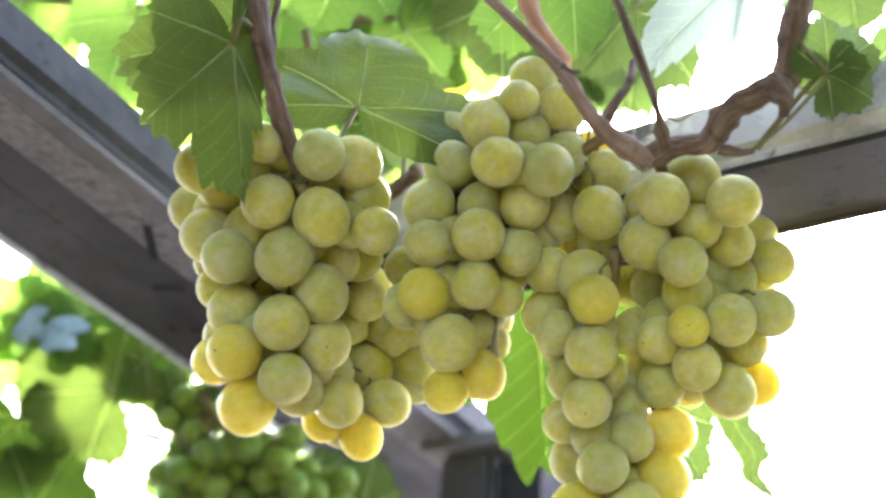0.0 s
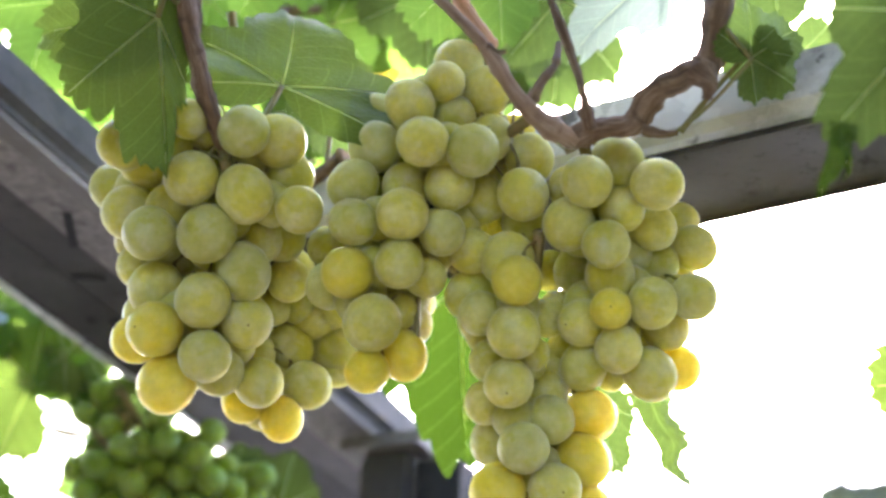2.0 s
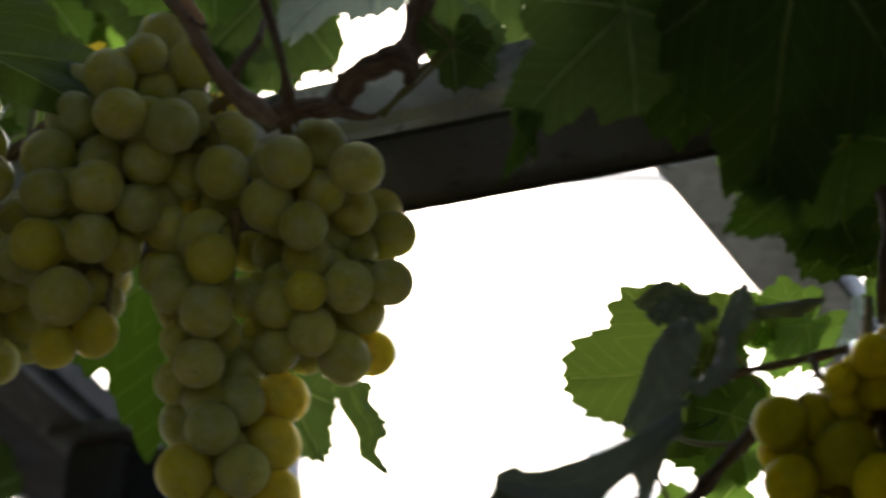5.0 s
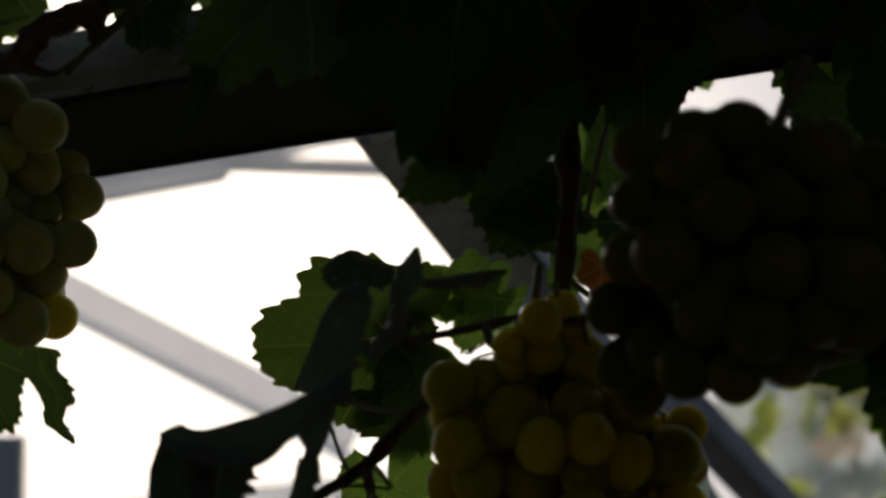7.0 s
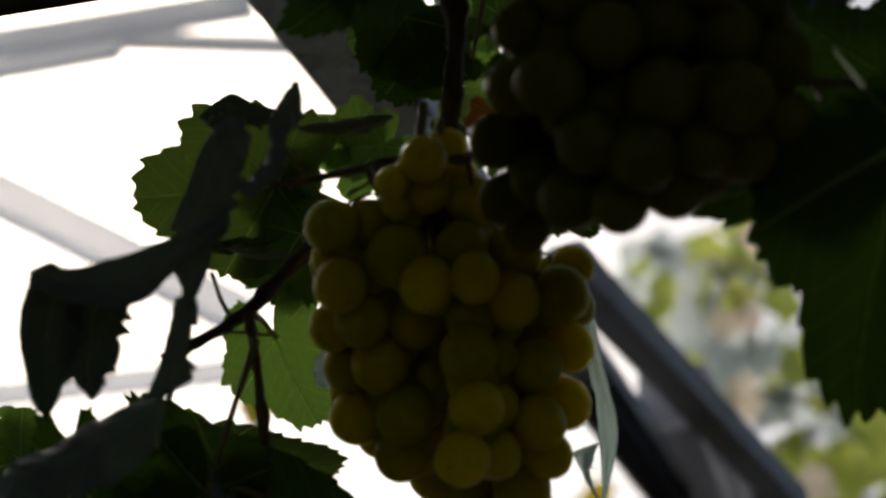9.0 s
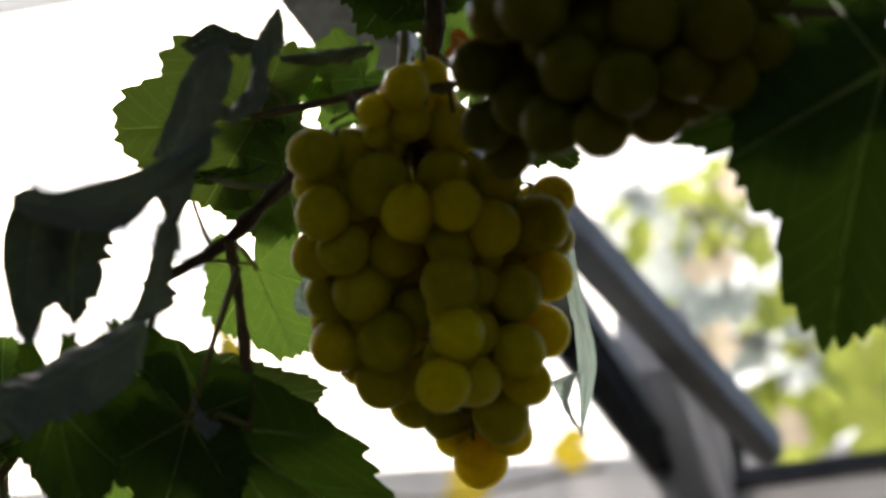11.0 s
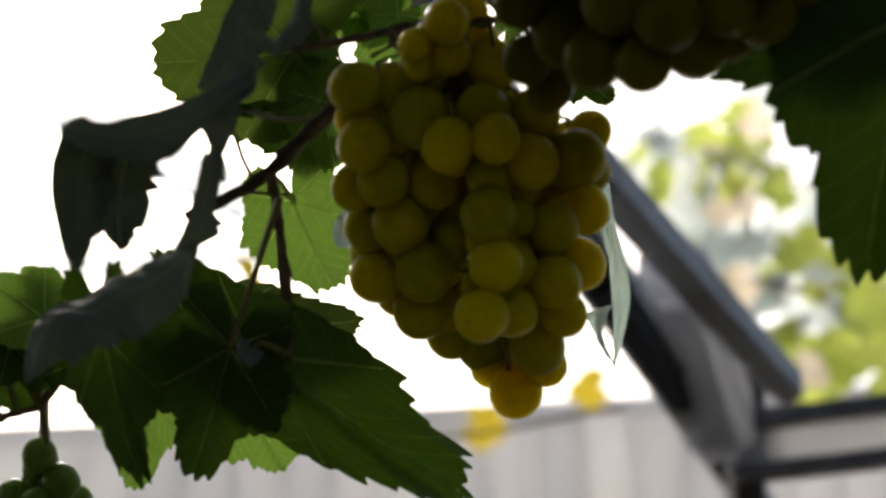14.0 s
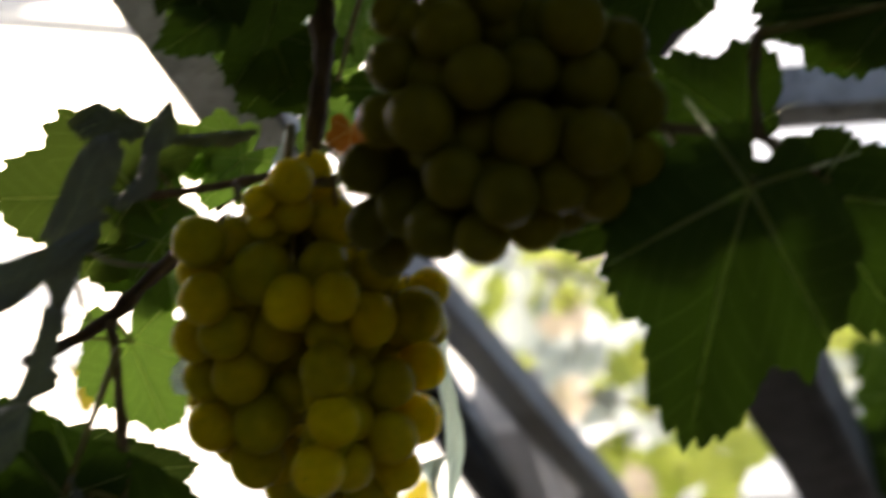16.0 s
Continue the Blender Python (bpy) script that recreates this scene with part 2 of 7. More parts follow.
BROAD = leaf_skin("leaf_broad", (0.088, 0.126, 0.022), (0.122, 0.162, 0.030), (0.130, 0.205, 0.024), 0.30)
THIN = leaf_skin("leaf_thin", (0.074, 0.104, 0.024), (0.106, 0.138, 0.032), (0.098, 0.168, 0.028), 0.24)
FRESH_LIT = leaf_skin("leaf_fresh_lit", (0.100, 0.16, 0.028), (0.138, 0.20, 0.032), (0.26, 0.44, 0.05), 0.46)
# Sky sheen on these leaves is put into their pale colour.
SHEEN = leaf_skin("leaf_sky_sheen", (0.27, 0.33, 0.30), (0.34, 0.40, 0.37), (0.22, 0.29, 0.23), 0.26, 0.35)
YOUNG_LIT = leaf_skin("leaf_young_lit", (0.076, 0.130, 0.024), (0.104, 0.162, 0.028), (0.185, 0.325, 0.038), 0.42)
# Sunlight on the far leaves is put into this bright green.
SUNLIT = leaf_skin("leaf_sunlit", (0.12, 0.20, 0.03), (0.17, 0.25, 0.04), (0.70, 0.80, 0.15), 0.74)
WITHERED = leaf_skin("leaf_withered", (0.078, 0.092, 0.076), (0.132, 0.148, 0.130), (0.05, 0.08, 0.02), 0.06, 0.34)
DULL = leaf_skin("leaf_underside", (0.15, 0.165, 0.15), (0.21, 0.225, 0.21), (0.08, 0.12, 0.03), 0.08, 0.32)
# Glare of sun off far leaves is put into this pale colour.
PALE = leaf_skin("leaf_sun_glare", (0.46, 0.54, 0.50), (0.54, 0.62, 0.58), (0.90, 0.97, 0.90), 0.80, 0.35)
YELLOW = leaf_skin("leaf_autumn", (0.50, 0.36, 0.03), (0.58, 0.44, 0.05), (0.85, 0.62, 0.04), 0.5)
RUST = leaf_skin("leaf_rust", (0.40, 0.12, 0.03), (0.45, 0.18, 0.03), (0.45, 0.15, 0.02), 0.4)
VEIN = leaf_skin("leaf_vein", (0.34, 0.40, 0.11), (0.40, 0.46, 0.13), (0.93, 0.96, 0.70), 0.85)
BARK = bark_skin("cane_bark", (0.058, 0.038, 0.022), (0.185, 0.112, 0.060), (0.37, 0.265, 0.165))
# Bark darkened to hold the shade on two canes above a bunch.
SHADEBARK = bark_skin("shaded_cane_bark", (0.030, 0.018, 0.011), (0.085, 0.050, 0.030), (0.17, 0.12, 0.08))
TAN = bark_skin("young_cane_bark", (0.22, 0.135, 0.080), (0.36, 0.240, 0.145), (0.52, 0.41, 0.29))
# Light on the young cane is put into this paler orange.
BUFF = bark_skin("young_cane_lit", (0.42, 0.21, 0.09), (0.60, 0.34, 0.17), (0.70, 0.46, 0.27))
SHOOT = plain("green_shoot", (0.13, 0.15, 0.030), (0.23, 0.15, 0.055), 80, 0.55)
ZINC = zinc_skin("galvanised_steel", 2.4)
OLDZINC = zinc_skin("weathered_zinc", 0.29, 0.0, 0.05)
DARKSTEEL = plain("weathered_steel", (0.085, 0.078, 0.070), (0.16, 0.148, 0.135), 25, 0.70, 0.0, 0.3, 0.001, (1, 1, 1), (0.06, 0.045, 0.04))
DUSTY = plain("dusty_steel", (0.105, 0.096, 0.087), (0.175, 0.160, 0.145), 12, 0.75, 0.0, 0.3, 0.001, (1, 1, 1), (0.06, 0.05, 0.042))
GRIMY_SHADED = grimy_shaded()
# Light from the ground on the far strut is put into this pale tone.
GROUNDLIT = plain("groundlit_steel", (0.52, 0.51, 0.49), (0.64, 0.63, 0.61), 12, 0.65, 0.0, 0.3, 0.001, (1, 1, 1), (0.36, 0.33, 0.30))
CRUST = plain("crusted_steel", (0.115, 0.102, 0.096), (0.245, 0.222, 0.208), 180, 0.85, 0.0, 0.8, 0.002, (1, 1, 1), (0.05, 0.042, 0.040))
# Near-black tone for slots and for shade on post and rafter.
SHADE_BLACK = plain("shade_black_steel", (0.008, 0.008, 0.008), (0.016, 0.015, 0.014), 60, 0.9)
# Glare on the far bars is put into translucent whites.
GLARE_WHITE = leaf_skin("glare_white_bar", (0.86, 0.87, 0.88), (0.90, 0.90, 0.90), (0.98, 0.985, 0.99), 0.94, 0.45)
def glare_bar():
    M = Mat("glare_milky_bar")
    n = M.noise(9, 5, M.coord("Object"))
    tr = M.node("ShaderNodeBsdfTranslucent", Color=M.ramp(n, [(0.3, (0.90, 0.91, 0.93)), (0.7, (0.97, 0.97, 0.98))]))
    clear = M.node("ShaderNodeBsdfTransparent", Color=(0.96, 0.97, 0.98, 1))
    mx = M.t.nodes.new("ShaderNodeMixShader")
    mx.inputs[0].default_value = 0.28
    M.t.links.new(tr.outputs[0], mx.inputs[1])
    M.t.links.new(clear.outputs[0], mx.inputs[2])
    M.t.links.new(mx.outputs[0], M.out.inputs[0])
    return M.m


GLARE_MILKY = glare_bar()
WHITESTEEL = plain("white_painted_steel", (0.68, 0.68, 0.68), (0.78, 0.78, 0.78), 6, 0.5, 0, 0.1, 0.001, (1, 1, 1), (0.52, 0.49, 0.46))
CLAD = lit_sheeting()
GROUND = plain("bare_soil", (0.034, 0.031, 0.027), (0.075, 0.068, 0.056), 3, 0.9, 0, 0.8, 0.02, (1, 1, 1), (0.05, 0.065, 0.03))
DRY = leaf_skin("leaf_dried", (0.66, 0.48, 0.34), (0.74, 0.56, 0.42), (0.97, 0.80, 0.62), 0.80)
WOOD = plain("dark_boards", (0.05, 0.04, 0.03), (0.09, 0.07, 0.05), 4, 0.8, 0, 0.4, 0.003, (1, 1, 0.2), (0.03, 0.03, 0.025))
FILM = leaf_skin("plastic_film", (0.40, 0.50, 0.44), (0.48, 0.57, 0.51), (0.50, 0.64, 0.55), 0.62, 0.25)


# ---- helpers for things ----
def mesh_of(name, bm, mat, smooth=True):
    me = bpy.data.meshes.new(name)
    bm.to_mesh(me)
    bm.free()
    me.materials.append(mat)
    if smooth:
        for p in me.polygons:
            p.use_smooth = True
    return me


def part(name, bm, mat, parent, label="", smooth=True):
    ob = new(name, mesh_of(name, bm, mat, smooth) if isinstance(bm, bmesh.types.BMesh) else bm)
    ob.parent = parent
    if label:
        ob["label"] = label
    return ob


def thing(name, where, label, category, group="", kind=""):
    ob = new(name)
    ob.location = where
    ob.empty_display_size = 0.02
    return tagged(ob, label, category, group, kind)


def spline(pts, n=6):
    """A smooth line through a few points."""
    p = [Vector(q) for q in pts]
    p = [p[0] * 2 - p[1]] + p + [p[-1] * 2 - p[-2]]
    out = []
    for i in range(1, len(p) - 2):
        for k in range(n):
            u = k / n
            out.append(0.5 * ((2 * p[i]) + (p[i + 1] - p[i - 1]) * u + (2 * p[i - 1] - 5 * p[i] + 4 * p[i + 1] - p[i + 2]) * u * u
                              + (3 * p[i] - p[i - 1] - 3 * p[i + 1] + p[i + 2]) * u ** 3))
    out.append(p[-2])
    return out


def tube(bm, line, radii, sides=8, rough=0.0, seed=0):
    """A tube of changing radius along a line; its UV runs round it and, in metres, along it."""
    n = len(line)
    uv = bm.loops.layers.uv.verify()
    up = Vector((0.13, 0.31, 0.94))
    rings, along = [], [0.0]
    for i, c in enumerate(line):
        if i:
            along.append(along[-1] + (c - line[i - 1]).length)
        d = (line[min(i + 1, n - 1)] - line[max(i - 1, 0)]).normalized()
        a = d.cross(up)
        if a.length < 0.1:
            a = d.cross(Vector((1, 0, 0)))
        a.normalize()
        b = d.cross(a)
        u = i / (n - 1) * (len(radii) - 1)
        k = min(int(u), len(radii) - 2)
        r = radii[k] + (radii[k + 1] - radii[k]) * (u - k)
        ring = []
        for s in range(sides):
            w = 2 * math.pi * s / sides
            v = c + (a * math.cos(w) + b * math.sin(w)) * r
            if rough:
                at = Vector((seed * 3.1, 0, 0))
                v += (v - c) * rough * (0.7 * noise.noise(v * 70 + at) + 0.5 * noise.noise(v * 210 + at))
            ring.append(bm.verts.new(v))
        rings.append(ring)
    for i in range(n - 1):
        for s in range(sides):
            f = bm.faces.new((rings[i][s], rings[i][(s + 1) % sides], rings[i + 1][(s + 1) % sides], rings[i + 1][s]))
            for lp, (x, y) in zip(f.loops, ((s, i), (s + 1, i), (s + 1, i + 1), (s, i + 1))):
                lp[uv].uv = (x / sides, along[y])
    bm.faces.new(rings[0][::-1])
    bm.faces.new(rings[-1])


def prism(bm, a, b, width, up, profile):
    """A profile of (across, up) points drawn from a to b; across is level, to the right of the way."""
    a, b = Vector(a), Vector(b)
    d = (b - a).normalized()
    x = d.cross(Vector(up)).normalized()
    z = x.cross(d)
    r0 = [bm.verts.new(a + x * u * width + z * v) for u, v in profile]
    r1 = [bm.verts.new(b + x * u * width + z * v) for u, v in profile]
    n = len(profile)
    for i in range(n):
        bm.faces.new((r0[i], r0[(i + 1) % n], r1[(i + 1) % n], r1[i]))
    bm.faces.new(r0[::-1])
    bm.faces.new(r1)


def box(bm, lo, hi):
    prism(bm, ((lo[0] + hi[0]) / 2, lo[1], lo[2]), ((lo[0] + hi[0]) / 2, hi[1], lo[2]), hi[0] - lo[0], (0, 0, 1),
          ((-0.5, 0), (0.5, 0), (0.5, hi[2] - lo[2]), (-0.5, hi[2] - lo[2])))


def fix(bm):
    bmesh.ops.recalc_face_normals(bm, faces=bm.faces)
    return bm


# ---- ground and the unseen walls that cut the light ----
bm = bmesh.new()
N = 48
grid = [[bm.verts.new((x, y, 0.04 * noise.noise(Vector((x * 0.3, y * 0.3, 0))) - 0.02)) for x in np.linspace(-1, 1, N) ** 3 * 900] for y in np.linspace(-1, 1, N) ** 3 * 900]
for i in range(N - 1):
    for j in range(N - 1):
        bm.faces.new((grid[i][j], grid[i][j + 1], grid[i + 1][j + 1], grid[i + 1][j]))
ground = new("ground", mesh_of("ground", bm, GROUND))
tagged(ground, "bare brown garden soil under the vine pergola", "ground", kind="structure")


def slab(name, lo, hi, mat, label, category):
    bm = bmesh.new()
    box(bm, lo, hi)
    return tagged(new(name, mesh_of(name, fix(bm), mat, False)), label, category, kind="structure")


# Unseen walls and roof, added to block light from behind and above.
slab("unseen_wall_south", (-2.0, -2.7, -0.05), (2.0, -2.5, 1.45), WOOD, "unseen dark wall added behind the pergola to cut light", "wall")
slab("unseen_wall_west", (-2.2, -2.7, -0.05), (-2.0, 1.0, 2.6), WOOD, "unseen dark wall added beside the pergola to cut light", "wall")
slab("unseen_wall_east", (2.0, -2.7, -0.05), (2.2, 1.0, 2.6), WOOD, "unseen dark wall added beside the pergola to cut light", "wall")
slab("ceiling", (-2.2, -2.7, 2.6), (2.2, 0.55, 2.7), WOOD, "unseen dark roof added overhead to cut light", "ceiling")


# ---- pergola of galvanised channels ----


def channel(name, a, b, width, height, label, side=1, mat=None, marks=(), plate=None, crusted=False):
    """A lipped C channel from a to b, its bottom on the line a b; side: where its web stands."""
    o = thing(name, a, label, "beam", "pergola beams")
    bm = bmesh.new()
    la, lb = Vector((0, 0, 0)), Vector(b) - Vector(a)
    t = 0.0035
    w = width
    prof = [(-0.5, 0), (0.5, 0), (0.5, height * 0.55), (0.5, height), (0.5 - 0.30, height), (0.5 - 0.30, height - t), (0.5 - t / w, height - t),
            (0.5 - t / w, t), (-0.5 + t / w, t), (-0.5 + t / w, 0.016), (-0.5, 0.016)]
    if side < 0:
        prof = [(-u, v) for u, v in prof][::-1]
    prism(bm, la, lb, w, (0, 0, 1), prof)
    part("channel", fix(bm), mat or ZINC, o, smooth=False)
    d = lb.normalized()
    x = d.cross(Vector((0, 0, 1))).normalized()
    bm = bmesh.new()
    sgn = side
    off = x * sgn * (w * 0.5 + 0.003)
    prism(bm, la + off, lb + off, 0.006, (0, 0, 1), ((-0.5, 0.004), (0.5, 0.007), (0.5, height * 0.47), (0.1, height * 0.50), (-0.5, height * 0.52)))
    part("rolled_lip", fix(bm), mat or ZINC, o, "folded edge of the channel", smooth=False)
    # Undersides get a darker steel that holds their shade; the rafter's is coloured lit.
    faces = [("bottom_plate", -0.49, 0.49, 0.002, 0.002, plate or GRIMY_SHADED, "steel underside, light put into its brighter zinc" if plate else "steel underside, shade and grime put into its colour")]
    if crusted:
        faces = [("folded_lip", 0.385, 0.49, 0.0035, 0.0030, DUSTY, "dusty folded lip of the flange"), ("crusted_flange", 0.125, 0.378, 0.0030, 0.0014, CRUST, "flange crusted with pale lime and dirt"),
                 ("bottom_plate", -0.125, 0.118, 0.0004, 0.0010, GRIMY_SHADED, "steel underside, shade and grime put into its colour"), ("bottom_plate", -0.49, -0.132, 0.0012, 0.0020, GRIMY_SHADED, "steel underside, shade and grime put into its colour")]
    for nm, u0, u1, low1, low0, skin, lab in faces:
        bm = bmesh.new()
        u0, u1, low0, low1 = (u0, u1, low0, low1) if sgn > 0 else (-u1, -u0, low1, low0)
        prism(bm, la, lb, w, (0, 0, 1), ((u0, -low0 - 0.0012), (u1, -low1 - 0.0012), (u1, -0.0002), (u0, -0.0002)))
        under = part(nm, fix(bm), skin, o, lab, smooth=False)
    bm = bmesh.new()
    edge = x * -sgn * (w * 0.5 - 0.0025)
    prism(bm, la + edge - Vector((0, 0, 0.006)), lb + edge - Vector((0, 0, 0.006)), 0.005 if crusted else 0.0016, (0, 0, 1), ((-0.5, 0), (0.5, 0), (0.5, 0.0027), (-0.5, 0.0027)))
    # The crusted beam's lit lip is put into a brighter zinc.
    part("edge_strip", fix(bm), ZINC if crusted else GRIMY_SHADED, o, "folded edge strip", smooth=False)
    for u, v, u1, v1, wid in marks:
        bm = bmesh.new()
        c = la + d * u + x * v + Vector((0, 0, -0.0044))
        prism(bm, c, c + d * (u1 - u) + x * (v1 - v), wid, (0, 0, 1), ((-0.5, 0), (0.5, 0), (0.35, 0.0008), (-0.35, 0.0008)))
        part("cut_slot", fix(bm), SHADE_BLACK, under, "dark slot cut in the steel", smooth=False)
    return o


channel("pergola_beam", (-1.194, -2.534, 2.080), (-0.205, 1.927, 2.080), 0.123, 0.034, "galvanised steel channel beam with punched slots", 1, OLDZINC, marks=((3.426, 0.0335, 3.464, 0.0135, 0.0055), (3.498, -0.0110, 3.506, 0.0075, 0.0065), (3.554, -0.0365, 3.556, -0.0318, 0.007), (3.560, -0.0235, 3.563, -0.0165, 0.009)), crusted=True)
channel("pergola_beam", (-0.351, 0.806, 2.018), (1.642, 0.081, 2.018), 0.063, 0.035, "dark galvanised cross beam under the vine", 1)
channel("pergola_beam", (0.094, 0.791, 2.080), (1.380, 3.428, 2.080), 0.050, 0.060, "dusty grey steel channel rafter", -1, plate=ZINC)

post = thing("pergola_post", (-0.305, 1.186, 0.000), "square grey steel post under a pergola beam", "post")
bm = bmesh.new()
box(bm, (-0.021, -0.021, 0), (0.021, 0.021, 2.068))
bmesh.ops.bevel(bm, geom=bm.edges[:], offset=0.004, segments=2, affect="EDGES")
part("tube", fix(bm), GRIMY_SHADED, post, smooth=False)
bm = bmesh.new()
box(bm, (-0.032, -0.032, 2.068), (0.032, 0.032, 2.078))
part("cap_plate", fix(bm), DARKSTEEL, post, "dark welded cap plate", smooth=False)
# Black box added for the shade on the post's right side.
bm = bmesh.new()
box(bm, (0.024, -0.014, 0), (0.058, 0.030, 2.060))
part("shade_side", fix(bm), SHADE_BLACK, post, "black side added to the post for its shade", smooth=False)
post.rotation_euler = (0, 0, radians(-12.5))


# ---- leaves ----
TOWARDS = Vector((0, 0, 1.6))


def outline(a, lobed=0.27, back=0.66):
    """Reach of a vine leaf's blade at the angle a from its tip, without teeth; lobed: how deep it is cut."""
    a = abs(a)
    r = 0.0
    for c, h, w in ((0.0, 1.0, 0.62), (1.02, 0.86, 0.62), (1.98, back, 0.70)):
        r = max(r, h * (1 - lobed * ((a - c) / w) ** 2))
    if a > 2.55:
        r *= max(0.12, 1 - ((a - 2.55) / 0.59) ** 1.2 * 0.9)
    return r


def ridge(bm, line, w0, w1):
    """A raised rib along a line, on the side of the blade that its z names."""
    rows = []
    for i, c in enumerate(line):
        d = (line[min(i + 1, len(line) - 1)] - line[max(i - 1, 0)]).normalized()
        x = d.cross(Vector((0, 0, 1))).normalized()
        w = w0 + (w1 - w0) * i / (len(line) - 1)
        rows.append([bm.verts.new(c + x * k * w + Vector((0, 0, h * w + 0.0001))) for k, h in ((-1, 0.0), (-0.5, 0.7), (0.5, 0.7), (1, 0.0))])
    for r0, r1 in zip(rows, rows[1:]):
        for k in range(3):
            bm.faces.new((r0[k], r0[k + 1], r1[k + 1], r1[k]))


LEAF_N, LEAF_K = 236, 9


def leaf(base, tip, face, width, fold, curl, mat, seed, label, stalk=None, sides=(1, 1), lobed=None, back=0.66, ripple=0.05, name="grape_leaf", group="vine leaves"):
    """A vine leaf from the joint of its stalk to its tip, its face turned to `face`. fold: degrees by which its halves rise; curl: how its tip bends over."""
    rnd = random.Random(seed)
    base, tip = Vector(base), Vector(tip)
    y = tip - base
    size = y.length
    y.normalize()
    z = Vector(face)
    z = (z - y * z.dot(y)).normalized()
    x = y.cross(z)
    turn = Matrix((x, y, z)).transposed().to_4x4()
    o = thing(name, base, label, "leaf", group)
    o.matrix_basis = Matrix.Translation(base) @ turn
    cf, sf = math.cos(radians(fold)), math.sin(radians(fold))
    ph = [rnd.uniform(0, 6.28) for _ in range(4)]
    skew = rnd.uniform(-0.10, 0.10)

    def surf(u, v):
        """The blade's point over (u, v), both in leaf lengths."""
        rr = math.hypot(u, v)
        a = math.atan2(u, v)
        w = u * width * (sides[0] if u > 0 else sides[1])
        h = abs(w) * sf - curl * v * abs(v) * 0.9 - 0.16 * rr * rr
        h += ripple * rr * (math.sin(3 * a + ph[0]) + 0.6 * math.sin(7 * a + ph[1]) * rr + 0.35 * math.sin(15 * a + ph[2]) * rr * rr)
        h += 0.03 * math.sin(9 * v + ph[3]) * rr
        h -= 0.035 * rr * math.exp(-((w / 0.05) ** 2))
        return Vector((w * cf + skew * v * v, v * (1 - 0.18 * abs(curl) * rr), h)) * size

    amp = [rnd.uniform(0.35, 1.45) for _ in range(64)]
    cuts = [0.0]
    while cuts[-1] < 2 * math.pi:
        cuts.append(cuts[-1] + rnd.uniform(0.085, 0.21))
    lob = lobed or rnd.uniform(0.20, 0.36)
    edge = []
    for i in range(LEAF_N):
        a = -math.pi + 2 * math.pi * (i + 0.5) / LEAF_N
        k = max(i for i, c in enumerate(cuts) if c <= a + math.pi)
        q = (a + math.pi - cuts[k]) / (cuts[k + 1] - cuts[k])
        q = q if a < 0 else 1 - q
        wide = (cuts[k + 1] - cuts[k]) / 0.15
        e = outline(a, lob, back)
        edge.append((a, e, e * 0.082 * amp[k] * wide * ((q / 0.66) ** 0.62 if q < 0.66 else ((1 - q) / 0.34) ** 0.8)))
    bm = bmesh.new()
    uv = bm.loops.layers.uv.new("leaf")
    flat = {}
    mid = bm.verts.new(surf(0, 0))
    flat[mid] = (0, 0)
    rings = []
    for k in range(1, LEAF_K + 1):
        s = k / LEAF_K
        ring = []
        for a, e, tooth in edge:
            r = s * e * 0.94 + (tooth - e * 0.02) * max(0.0, (s - 0.72) / 0.28)
            u, v = r * math.sin(a), r * math.cos(a)
            p = bm.verts.new(surf(u, v))
            flat[p] = (u * size, v * size)
            ring.append(p)
        rings.append(ring)
    for i in range(LEAF_N - 1):
        bm.faces.new((mid, rings[0][i + 1], rings[0][i]))
    for k in range(LEAF_K - 1):
        for i in range(LEAF_N - 1):
            bm.faces.new((rings[k][i], rings[k][i + 1], rings[k + 1][i + 1], rings[k + 1][i]))
    norm = bm.loops.layers.uv.new("norm")
    for f in bm.faces:
        for lp in f.loops:
            lp[uv].uv = flat[lp.vert]
            lp[norm].uv = (flat[lp.vert][0] / size, flat[lp.vert][1] / size)
    blade = part("blade", bm, mat, o)
    for c, reach in ((0, 0.93), (-1.02, 0.80), (1.02, 0.80), (-1.98, 0.58), (1.98, 0.58)):
        bm = bmesh.new()
        line = [surf(math.sin(c) * reach * q / 8, math.cos(c) * reach * q / 8) for q in range(9)]
        ridge(bm, line, 0.0095 * size, 0.0012 * size)
        part("vein" if c else "midrib", bm, VEIN, blade if c else o, "pale raised leaf vein")
    if stalk is not None:
        s0 = (turn.transposed() @ (Vector(stalk) - base).to_4d()).to_3d()
        midp = s0 * 0.5 + Vector((0, -0.06 * size, 0.10 * size))
        bm = bmesh.new()
        tube(bm, spline([(0, 0, 0), midp, s0]), (0.0013, 0.0012, 0.0016), 6)
        part("stalk", bm, SHOOT, o, "thin reddish green leaf stalk")
    return o


